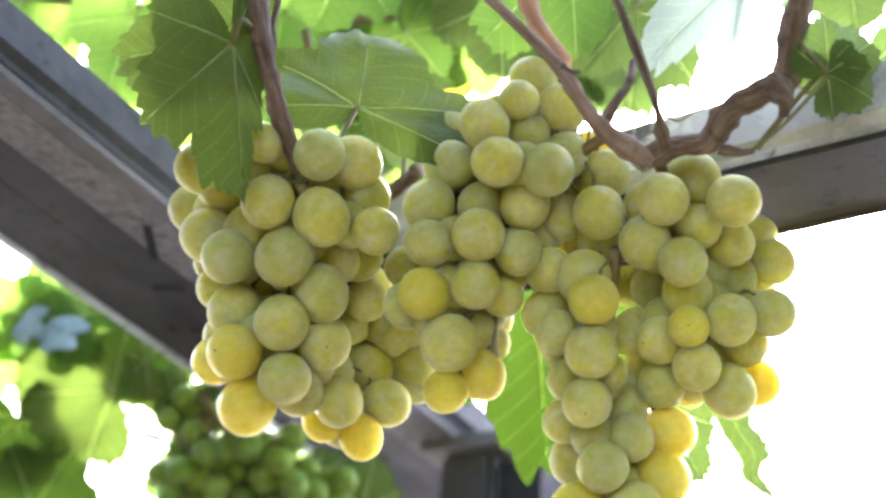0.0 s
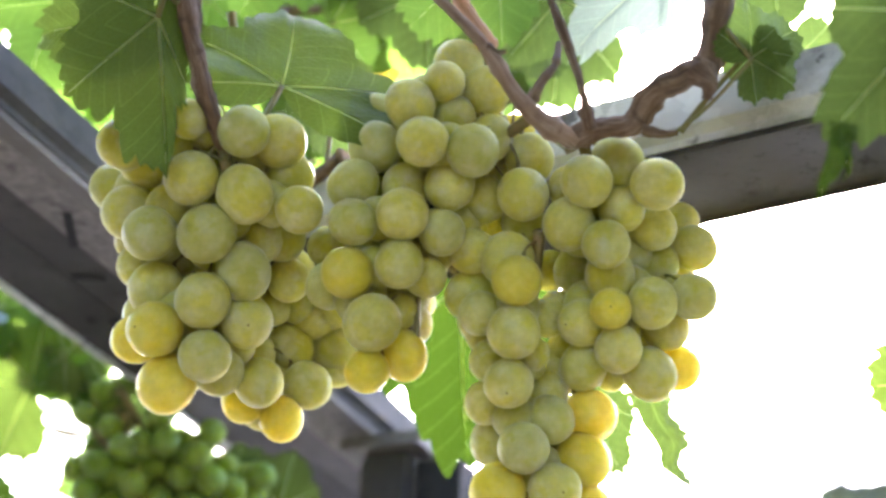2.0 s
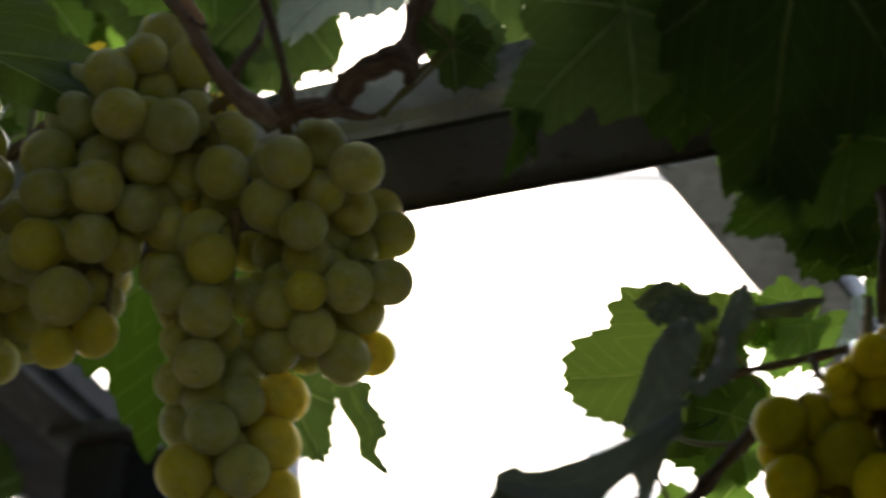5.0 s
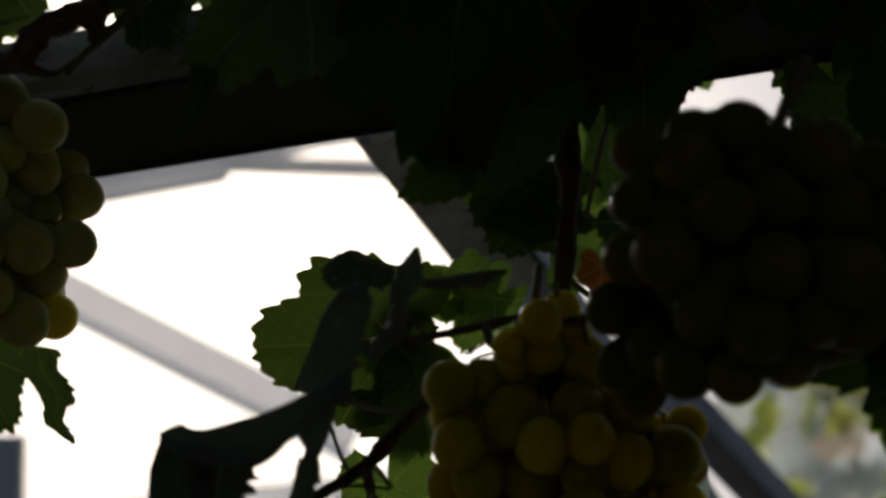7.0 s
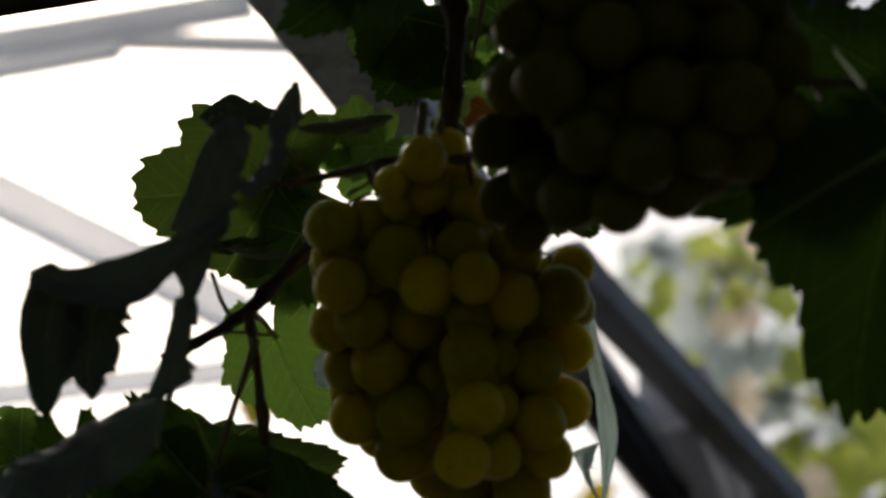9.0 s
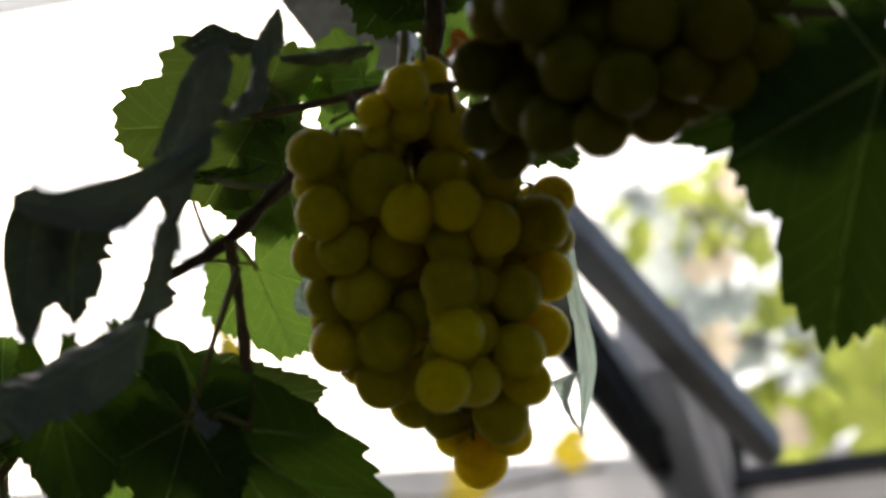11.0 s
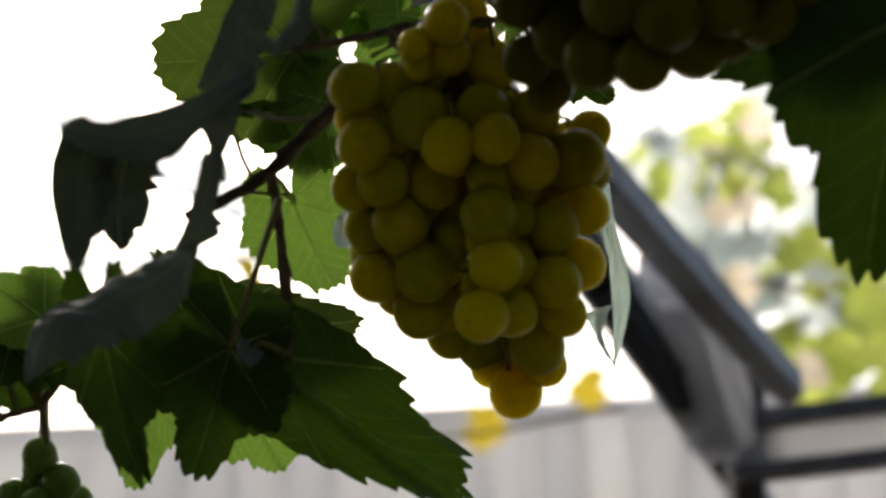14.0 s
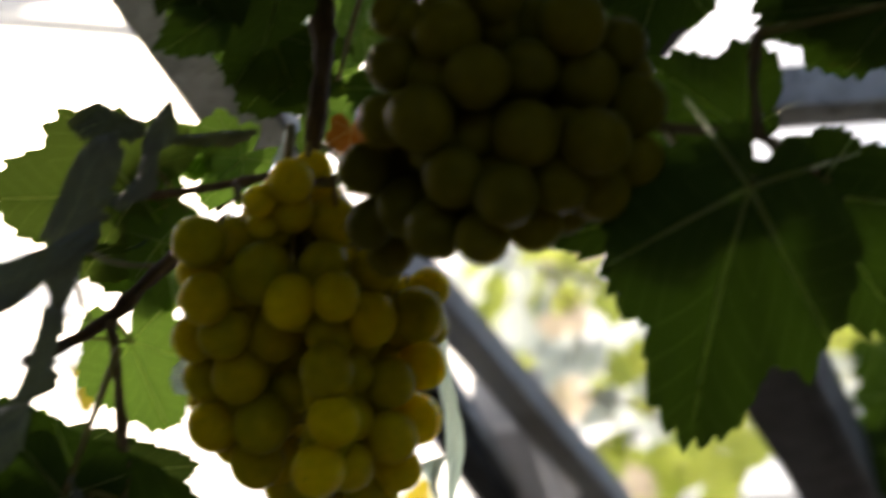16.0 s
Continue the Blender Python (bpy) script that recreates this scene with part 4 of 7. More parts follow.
cane('cane', [(-0.636, 1.161, 2.157), (-0.607, 1.161, 2.126), (-0.595, 1.169, 2.117)], (0.0022, 0.0022, 0.0018), SHOOT)
cane('cane', [(-0.461, 1.032, 2.048), (-0.464, 1.040, 2.030), (-0.462, 1.051, 2.010)], (0.0039, 0.0035, 0.0031), SHOOT)
cane('cane', [(-0.484, 1.032, 2.036), (-0.470, 1.043, 2.023), (-0.452, 1.054, 2.010)], (0.0019, 0.0019, 0.0016), SHOOT)
cane('cane', [(0.154, 0.591, 2.055), (0.151, 0.604, 2.018), (0.149, 0.626, 1.978), (0.149, 0.642, 1.947), (0.148, 0.662, 1.920)], (0.0043, 0.0046, 0.0046, 0.0044, 0.0040), SHADEBARK, 'dark upright cane above a bunch')
cane('cane', [(0.030, 0.657, 1.820), (0.046, 0.662, 1.830), (0.064, 0.664, 1.843), (0.083, 0.664, 1.864), (0.095, 0.667, 1.877)], (0.0018, 0.0023, 0.0028, 0.0032, 0.0028), SHADEBARK, 'brown cane carrying leaves')
cane('cane', [(0.063, 0.656, 1.838), (0.065, 0.655, 1.823), (0.067, 0.657, 1.805), (0.070, 0.665, 1.781), (0.070, 0.671, 1.765)], (0.0022, 0.0020, 0.0018, 0.0018, 0.0013), BARK, 'hanging side shoot')
cane('cane', [(0.071, 0.637, 1.884), (0.089, 0.633, 1.886), (0.109, 0.624, 1.887), (0.122, 0.616, 1.887)], (0.0014, 0.0016, 0.0018, 0.0016), BARK)
cane('leaf_shoot', [(0.035, 0.675, 1.830), (0.053, 0.669, 1.835), (0.074, 0.676, 1.837)], (0.0007, 0.0007, 0.0007), SHOOT)
cane('leaf_shoot', [(0.049, 0.662, 1.858), (0.053, 0.665, 1.847), (0.058, 0.667, 1.838)], (0.0009, 0.0009, 0.0009), SHOOT)
cane('leaf_shoot', [(0.077, 0.666, 1.918), (0.089, 0.669, 1.904), (0.096, 0.672, 1.895)], (0.0010, 0.0007, 0.0007), SHOOT)
cane('stalk', [(0.124, 0.581, 1.891), (0.123, 0.579, 1.884), (0.121, 0.585, 1.868), (0.124, 0.593, 1.860)], (0.0019, 0.0019, 0.0017, 0.0015), SHOOT, 'green bunch stalk')
cane('stalk', [(0.129, 0.578, 1.869), (0.136, 0.578, 1.866), (0.143, 0.580, 1.871)], (0.0011, 0.0013, 0.0011), SHOOT)
cane('stalk', [(0.129, 0.575, 1.882), (0.130, 0.580, 1.868), (0.131, 0.593, 1.858)], (0.0013, 0.0013, 0.0011), SHOOT)
cane('stalk', [(0.105, 0.602, 1.875), (0.108, 0.599, 1.866), (0.115, 0.595, 1.860), (0.125, 0.593, 1.860)], (0.0013, 0.0013, 0.0011, 0.0011), BARK)
cane('pedicel', [(0.108, 0.619, 1.884), (0.108, 0.604, 1.872), (0.110, 0.602, 1.866), (0.114, 0.599, 1.862)], (0.0013, 0.0009, 0.0011, 0.0007), BARK)
cane('pedicel', [(0.098, 0.606, 1.866), (0.103, 0.603, 1.868), (0.108, 0.604, 1.872)], (0.0009, 0.0007, 0.0011), BARK)
cane('pedicel', [(0.128, 0.580, 1.870), (0.132, 0.578, 1.867), (0.135, 0.577, 1.868), (0.139, 0.579, 1.867)], (0.0011, 0.0013, 0.0008, 0.0011), BARK)
cane('pedicel', [(0.139, 0.578, 1.870), (0.139, 0.578, 1.864), (0.141, 0.584, 1.861)], (0.0013, 0.0008, 0.0008), BARK)
cane('pedicel', [(0.122, 0.589, 1.858), (0.126, 0.583, 1.857), (0.129, 0.583, 1.855)], (0.0008, 0.0011, 0.0006), BARK)
cane('cane', [(-0.057, 0.828, 1.783), (-0.044, 0.824, 1.786), (-0.031, 0.821, 1.788)], (0.0016, 0.0016, 0.0013), BARK)
cane('cane', [(-0.038, 0.817, 1.802), (-0.033, 0.822, 1.787), (-0.031, 0.837, 1.774)], (0.0013, 0.0013, 0.0013), SHOOT)
cane('cane', [(0.275, 0.486, 1.891), (0.272, 0.489, 1.872), (0.273, 0.492, 1.853)], (0.0016, 0.0018, 0.0020), BARK, 'dark cane among near leaves')
cane('cane', [(0.226, 0.493, 1.854), (0.249, 0.493, 1.854), (0.272, 0.492, 1.853), (0.286, 0.492, 1.844), (0.308, 0.499, 1.839), (0.337, 0.503, 1.836)], (0.0016, 0.0016, 0.0020, 0.0018, 0.0018, 0.0018), BARK)
cane('leaf_shoot', [(0.268, 0.491, 1.833), (0.276, 0.491, 1.840), (0.286, 0.492, 1.844)], (0.0010, 0.0010, 0.0010), SHOOT)
cane('leaf_shoot', [(0.168, 0.561, 1.993), (0.167, 0.577, 1.985), (0.158, 0.600, 1.963), (0.153, 0.625, 1.938)], (0.0016, 0.0014, 0.0011, 0.0011), SHOOT)
cane('far_cane', [(-0.792, 1.242, 2.258), (-0.724, 1.262, 2.253), (-0.647, 1.294, 2.230), (-0.582, 1.337, 2.180), (-0.511, 1.420, 2.166)], (0.0030, 0.0030, 0.0025, 0.0025, 0.0025), BARK, 'blurred cane behind a beam')
cane('far_cane', [(-0.570, 0.804, 2.257), (-0.470, 0.814, 2.242), (-0.361, 0.827, 2.227), (-0.258, 0.848, 2.239), (-0.153, 0.850, 2.243), (-0.101, 0.846, 2.255)], (0.0028, 0.0028, 0.0025, 0.0025, 0.0021, 0.0021), BARK, 'cane hidden in the leaves')
cane('far_cane', [(0.107, 2.303, 2.335), (0.356, 2.321, 2.164), (0.662, 2.260, 2.181)], (0.0031, 0.0031, 0.0031), SHOOT, 'thin far shoot')


# ---- the leaves in the place ----
curled('curled grey green leaf with a hanging torn edge', [
    ([(-0.014, 0.567, 1.816), (-0.017, 0.575, 1.808), (-0.018, 0.582, 1.799), (-0.016, 0.590, 1.789), (-0.013, 0.594, 1.779), (-0.008, 0.595, 1.773)],
     [(0.007, 0.575, 1.819), (0.005, 0.581, 1.810), (0.003, 0.586, 1.801), (-0.000, 0.590, 1.792), (-0.003, 0.593, 1.784), (-0.008, 0.596, 1.774)], 0.05, 5, WITHERED),
    ([(-0.001, 0.581, 1.824), (-0.003, 0.585, 1.813), (-0.004, 0.589, 1.803), (-0.003, 0.592, 1.795), (0.001, 0.595, 1.787), (0.006, 0.596, 1.782)],
     [(0.032, 0.585, 1.824), (0.021, 0.585, 1.813), (0.018, 0.587, 1.805), (0.015, 0.590, 1.794), (0.011, 0.591, 1.786), (0.007, 0.594, 1.781)], -0.04, 6, WITHERED),
    ([(-0.014, 0.565, 1.816), (-0.007, 0.564, 1.819), (0.001, 0.566, 1.818), (0.016, 0.567, 1.823), (0.025, 0.568, 1.827), (0.035, 0.570, 1.833), (0.052, 0.573, 1.845)],
     [(-0.014, 0.564, 1.811), (-0.005, 0.566, 1.807), (0.007, 0.568, 1.805), (0.019, 0.571, 1.806), (0.026, 0.572, 1.812), (0.035, 0.572, 1.820), (0.052, 0.575, 1.835)], 0.16, 0),
    ([(0.032, 0.596, 1.846), (0.038, 0.586, 1.859), (0.043, 0.578, 1.870), (0.049, 0.569, 1.875), (0.057, 0.564, 1.876)],
     [(0.046, 0.595, 1.843), (0.054, 0.585, 1.850), (0.058, 0.575, 1.860), (0.059, 0.567, 1.868), (0.058, 0.563, 1.875)], 0.20, 4),
    ([(0.056, 0.580, 1.854), (0.065, 0.572, 1.863), (0.067, 0.562, 1.875), (0.072, 0.554, 1.882), (0.075, 0.550, 1.883)],
     [(0.060, 0.579, 1.851), (0.071, 0.571, 1.856), (0.072, 0.562, 1.866), (0.077, 0.555, 1.871), (0.076, 0.549, 1.881)], 0.18, 5),
    ([(0.042, 0.596, 1.892), (0.049, 0.593, 1.897), (0.054, 0.591, 1.899), (0.063, 0.591, 1.895), (0.070, 0.591, 1.893)],
     [(0.047, 0.599, 1.889), (0.053, 0.597, 1.889), (0.061, 0.596, 1.890), (0.066, 0.596, 1.888), (0.070, 0.594, 1.890)], 0.10, 3, WITHERED),
    ([(0.032, 0.580, 1.827), (0.034, 0.582, 1.822), (0.036, 0.583, 1.818), (0.035, 0.585, 1.813)],
     [(0.047, 0.578, 1.832), (0.046, 0.580, 1.826), (0.043, 0.584, 1.819), (0.039, 0.587, 1.811)], 0.12, 0),
    ([(0.034, 0.584, 1.815), (0.032, 0.588, 1.806), (0.030, 0.593, 1.798), (0.027, 0.597, 1.790), (0.024, 0.600, 1.784)],
     [(0.042, 0.587, 1.815), (0.041, 0.591, 1.805), (0.039, 0.595, 1.799), (0.041, 0.598, 1.791), (0.033, 0.600, 1.786)], 0.16, 4)], DULL)
curled('dark leaf rolled lengthwise', [
    ([(0.033, 0.598, 1.786), (0.016, 0.605, 1.782), (0.002, 0.611, 1.777), (-0.009, 0.616, 1.771), (-0.020, 0.619, 1.768), (-0.025, 0.620, 1.761), (-0.027, 0.625, 1.743)],
     [(0.031, 0.596, 1.776), (0.027, 0.599, 1.763), (0.017, 0.602, 1.755), (0.007, 0.605, 1.752), (-0.007, 0.609, 1.748), (-0.016, 0.614, 1.745), (-0.026, 0.623, 1.742)], 0.20, 5)], DULL)
curled('curled leaf edge against white light', [
    ([(0.045, 0.680, 1.939), (0.057, 0.674, 1.946), (0.067, 0.674, 1.942), (0.077, 0.674, 1.939)],
     [(0.047, 0.681, 1.936), (0.056, 0.680, 1.933), (0.065, 0.679, 1.934), (0.077, 0.676, 1.934)], 0.20, 4),
    ([(0.087, 0.685, 1.936), (0.104, 0.681, 1.938), (0.116, 0.678, 1.939), (0.127, 0.676, 1.939)],
     [(0.087, 0.681, 1.932), (0.104, 0.680, 1.931), (0.116, 0.680, 1.932), (0.127, 0.677, 1.937)], 0.30, 3)], DULL)
curled('small folded leaf lobe', [
    ([(0.046, 0.640, 1.772), (0.049, 0.641, 1.767), (0.053, 0.642, 1.763), (0.058, 0.643, 1.759)],
     [(0.048, 0.639, 1.758), (0.051, 0.640, 1.755), (0.053, 0.640, 1.753), (0.056, 0.639, 1.755)], 0.20, 3)], DULL)
curled('thin curling leaf lobe below a beam', [
    ([(-0.006, 0.510, 1.931), (-0.007, 0.515, 1.922), (-0.010, 0.519, 1.914), (-0.012, 0.522, 1.906)],
     [(0.004, 0.513, 1.930), (0.001, 0.516, 1.922), (-0.004, 0.520, 1.914), (-0.011, 0.522, 1.907)], 0.16, 3),
    ([(-0.005, 0.517, 1.929), (-0.002, 0.521, 1.923), (-0.001, 0.523, 1.919), (-0.002, 0.525, 1.915)],
     [(-0.001, 0.518, 1.930), (0.001, 0.521, 1.924), (0.001, 0.524, 1.919), (-0.002, 0.525, 1.915)], 0.20, 2)], LEAF)
curled('narrow curled leaf against white sky', [
    ([(-0.100, 0.782, 1.948), (-0.091, 0.791, 1.933), (-0.085, 0.797, 1.924), (-0.083, 0.802, 1.915), (-0.070, 0.809, 1.906)],
     [(-0.077, 0.793, 1.950), (-0.077, 0.798, 1.941), (-0.070, 0.805, 1.932), (-0.074, 0.810, 1.920), (-0.069, 0.816, 1.910)], 0.10, 6)], THIN)
leaf((-0.273, 0.549, 2.022), (-0.266, 0.568, 1.959), (0.32, -0.92, -0.25), 0.84, 4, 0.06, BROAD, 3, 'large green vine leaf hanging over a bunch', stalk=(-0.266, 0.550, 2.030), sides=(1, 0.25), lobed=0.34)
leaf((-0.281, 0.561, 2.034), (-0.334, 0.557, 2.025), (0.32, -0.92, -0.25), 0.80, 4, 0.06, BROAD, 148, 'large green vine leaf hanging over a bunch', lobed=0.24)
leaf((-0.234, 0.603, 2.020), (-0.231, 0.617, 2.073), (0.41, -0.89, 0.21), 1.42, 3, 0.05, BROAD, 4, 'broad green vine leaf above the grapes', stalk=(-0.248, 0.609, 1.992), sides=(1.18, 0.86), ripple=0.08, lobed=0.40)
leaf((-0.286, 0.717, 2.187), (-0.303, 0.731, 2.151), (0.32, -0.82, -0.47), 1.20, 0, 0.05, YOUNG_LIT, 5, 'bright young vine leaf lit from behind', stalk=(-0.309, 0.837, 2.233))
leaf((-0.153, 0.672, 2.140), (-0.202, 0.678, 2.104), (0.27, -0.82, -0.50), 0.90, 5, 0.10, YOUNG_LIT, 6, 'bright young vine leaf lit from behind')
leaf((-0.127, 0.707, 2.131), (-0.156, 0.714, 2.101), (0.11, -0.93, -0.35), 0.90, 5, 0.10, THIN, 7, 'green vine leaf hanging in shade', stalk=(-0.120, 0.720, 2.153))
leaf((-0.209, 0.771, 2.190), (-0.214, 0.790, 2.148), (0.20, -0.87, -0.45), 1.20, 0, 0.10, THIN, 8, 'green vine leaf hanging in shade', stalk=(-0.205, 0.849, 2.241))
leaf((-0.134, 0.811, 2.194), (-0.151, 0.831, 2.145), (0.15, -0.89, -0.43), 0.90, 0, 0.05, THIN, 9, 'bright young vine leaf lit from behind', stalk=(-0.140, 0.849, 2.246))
leaf((-0.064, 0.642, 2.109), (-0.119, 0.651, 2.063), (-0.10, -0.99, -0.07), 0.62, 15, 0.10, SHEEN, 10, 'pale shining leaf against the sun', stalk=(-0.071, 0.645, 2.099))
leaf((-0.031, 0.597, 2.021), (-0.025, 0.612, 2.008), (0.03, -0.58, -0.82), 0.95, 5, 0.15, THIN, 11, 'green vine leaf hanging in shade', stalk=(-0.062, 0.611, 1.991))
leaf((-0.486, 0.796, 2.269), (-0.516, 0.812, 2.223), (0.43, -0.73, -0.53), 1.00, 0, 0.10, YOUNG_LIT, 12, 'bright young vine leaf lit from behind', stalk=(-0.495, 0.812, 2.246))
leaf((-0.418, 0.744, 2.181), (-0.439, 0.759, 2.140), (0.40, -0.77, -0.50), 1.00, 0, 0.10, YOUNG_LIT, 13, 'bright young vine leaf lit from behind', stalk=(-0.415, 0.821, 2.234))
leaf((-0.438, 0.791, 2.190), (-0.437, 0.807, 2.160), (0.38, -0.83, -0.42), 1.20, 0, 0.10, YOUNG_LIT, 14, 'bright young vine leaf lit from behind', stalk=(-0.443, 0.818, 2.238))
leaf((-0.205, 0.674, 2.064), (-0.222, 0.674, 2.056), (0.16, -0.94, -0.29), 0.60, 10, 0.10, YELLOW, 15, 'yellow turning vine leaf scrap')
leaf((-0.248, 0.735, 2.104), (-0.253, 0.752, 2.070), (0.25, -0.86, -0.45), 0.90, 0, 0.10, THIN, 16, 'green vine leaf hanging in shade', stalk=(-0.247, 0.728, 2.052))
leaf((-0.267, 0.783, 2.181), (-0.246, 0.800, 2.159), (0.17, -0.86, -0.49), 1.10, 0, 0.10, YOUNG_LIT, 17, 'bright young vine leaf lit from behind', stalk=(-0.284, 0.843, 2.236))
leaf((-0.280, 0.816, 2.111), (-0.291, 0.819, 2.099), (0.26, -0.84, -0.47), 1.10, 0, 0.10, YOUNG_LIT, 18, 'bright young vine leaf lit from behind', stalk=(-0.287, 0.751, 2.054))
leaf((-0.252, 0.764, 2.225), (-0.267, 0.782, 2.184), (0.27, -0.85, -0.46), 1.20, 0, 0.10, THIN, 19, 'green vine leaf hanging in shade', stalk=(-0.258, 0.848, 2.239))
leaf((-0.331, 0.734, 2.132), (-0.337, 0.747, 2.104), (0.33, -0.83, -0.45), 0.50, 0, 0.10, YOUNG_LIT, 20, 'bright young vine leaf lit from behind', stalk=(-0.287, 0.751, 2.054))
leaf((-0.197, 0.849, 2.043), (-0.199, 0.877, 1.943), (0.18, -0.95, -0.27), 0.85, 10, 0.10, LEAF, 21, 'pale green leaf hanging behind the grapes', stalk=(-0.259, 0.737, 2.050))
leaf((-0.126, 0.837, 1.968), (-0.109, 0.861, 1.930), (0.15, -0.87, -0.48), 0.60, 5, 0.10, THIN, 22, 'bright young vine leaf lit from behind', stalk=(-0.242, 0.723, 2.053))
leaf((-0.532, 1.026, 2.069), (-0.595, 0.986, 2.136), (0.31, -0.92, -0.25), 0.80, 5, 0.10, BROAD, 23, 'bright young vine leaf lit from behind', stalk=(-0.613, 1.176, 2.105))
leaf((-0.549, 0.998, 2.114), (-0.590, 0.977, 2.158), (0.26, -0.94, -0.22), 0.90, 5, 0.10, YOUNG_LIT, 24, 'bright young vine leaf lit from behind', stalk=(-0.613, 1.176, 2.105))
leaf((-0.504, 1.034, 2.067), (-0.483, 1.032, 2.104), (0.42, -0.86, -0.29), 1.00, 5, 0.10, YOUNG_LIT, 25, 'bright young vine leaf lit from behind', stalk=(-0.613, 1.176, 2.105))
leaf((-0.569, 1.001, 2.098), (-0.537, 1.005, 2.129), (0.45, -0.82, -0.36), 0.90, 5, 0.10, YOUNG_LIT, 26, 'bright young vine leaf lit from behind', stalk=(-0.613, 1.176, 2.105))
leaf((-0.599, 0.987, 2.111), (-0.625, 0.976, 2.142), (0.25, -0.96, -0.14), 1.00, 5, 0.10, FRESH_LIT, 27, 'bright young vine leaf lit from behind', stalk=(-0.613, 1.176, 2.105))
leaf((-0.508, 1.022, 2.088), (-0.554, 1.014, 2.103), (0.08, -0.96, -0.28), 0.90, 5, 0.10, BROAD, 28, 'bright young vine leaf lit from behind', stalk=(-0.613, 1.176, 2.105))
leaf((-0.604, 0.991, 2.100), (-0.590, 1.013, 2.087), (0.58, -0.65, -0.49), 0.80, 5, 0.10, YOUNG_LIT, 29, 'bright young vine leaf lit from behind', stalk=(-0.613, 1.176, 2.105))
leaf((-0.482, 1.037, 2.072), (-0.507, 1.054, 2.049), (0.11, -0.74, -0.67), 0.90, 5, 0.10, THIN, 30, 'green vine leaf hanging in shade', stalk=(-0.613, 1.176, 2.105))
leaf((-0.456, 1.045, 2.070), (-0.441, 1.071, 2.049), (0.48, -0.69, -0.54), 1.00, 5, 0.10, THIN, 31, 'green vine leaf hanging in shade', stalk=(-0.613, 1.176, 2.105))
leaf((-0.591, 1.050, 1.991), (-0.557, 1.042, 2.046), (0.40, -0.84, -0.37), 0.80, 5, 0.10, LEAF, 32, 'green vine leaf hanging in shade', stalk=(-0.613, 1.176, 2.105))
leaf((-0.599, 1.020, 2.047), (-0.599, 1.055, 2.001), (0.47, -0.70, -0.54), 1.00, 5, 0.10, LEAF, 33, 'green vine leaf hanging in shade', stalk=(-0.613, 1.176, 2.105))
leaf((-0.573, 1.031, 2.038), (-0.564, 1.033, 2.060), (0.53, -0.84, -0.11), 0.80, 5, 0.10, YOUNG_LIT, 34, 'bright young vine leaf lit from behind', stalk=(-0.613, 1.176, 2.105))
leaf((-0.459, 1.077, 2.006), (-0.481, 1.067, 2.037), (0.23, -0.96, -0.14), 1.00, 5, 0.10, THIN, 35, 'green vine leaf hanging in shade', stalk=(-0.613, 1.176, 2.105))
leaf((-0.397, 1.084, 2.024), (-0.378, 1.106, 2.014), (0.55, -0.70, -0.46), 1.00, 5, 0.10, THIN, 36, 'green vine leaf hanging in shade', stalk=(-0.613, 1.176, 2.105))
leaf((-0.428, 1.075, 2.025), (-0.445, 1.070, 2.049), (0.16, -0.98, -0.10), 1.20, 5, 0.10, FRESH_LIT, 37, 'bright young vine leaf lit from behind', stalk=(-0.613, 1.176, 2.105))
leaf((-0.477, 1.055, 2.040), (-0.498, 1.049, 2.064), (0.16, -0.98, -0.11), 0.70, 5, 0.10, YOUNG_LIT, 38, 'bright young vine leaf lit from behind', stalk=(-0.613, 1.176, 2.105))
leaf((-0.367, 1.102, 2.004), (-0.400, 1.090, 2.034), (0.17, -0.96, -0.21), 1.00, 5, 0.10, THIN, 39, 'green vine leaf hanging in shade', stalk=(-0.613, 1.176, 2.105))
leaf((-0.433, 1.092, 1.990), (-0.423, 1.088, 2.026), (0.35, -0.91, -0.21), 1.10, 5, 0.10, THIN, 40, 'green vine leaf hanging in shade', stalk=(-0.613, 1.176, 2.105))
leaf((-0.499, 1.082, 1.976), (-0.498, 1.082, 2.000), (0.40, -0.92, -0.05), 1.20, 5, 0.10, THIN, 41, 'green vine leaf hanging in shade', stalk=(-0.613, 1.176, 2.105))
leaf((-0.624, 0.996, 2.081), (-0.623, 1.024, 2.050), (0.49, -0.66, -0.57), 1.00, 5, 0.10, FRESH_LIT, 42, 'bright young vine leaf lit from behind', stalk=(-0.613, 1.176, 2.105))
leaf((-0.552, 0.984, 2.094), (-0.579, 0.985, 2.102), (0.09, -0.92, 0.38), 0.90, 5, 0.10, SHEEN, 43, 'pale leaf catching the light', stalk=(-0.613, 1.176, 2.105))
leaf((-0.575, 0.976, 2.100), (-0.599, 0.982, 2.098), (-0.27, -0.96, 0.11), 0.80, 5, 0.10, SHEEN, 44, 'pale leaf catching the light', stalk=(-0.613, 1.176, 2.105))
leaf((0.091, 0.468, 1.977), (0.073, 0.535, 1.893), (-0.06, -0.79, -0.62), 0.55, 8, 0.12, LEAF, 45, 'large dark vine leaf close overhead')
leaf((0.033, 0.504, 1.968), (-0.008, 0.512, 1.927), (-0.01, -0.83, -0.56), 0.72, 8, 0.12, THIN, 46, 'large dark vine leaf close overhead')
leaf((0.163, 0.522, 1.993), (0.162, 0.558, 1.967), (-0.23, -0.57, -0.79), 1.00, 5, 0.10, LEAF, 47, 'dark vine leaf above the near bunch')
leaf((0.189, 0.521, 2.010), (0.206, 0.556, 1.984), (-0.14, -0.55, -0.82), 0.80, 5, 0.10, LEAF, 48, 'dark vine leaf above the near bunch')
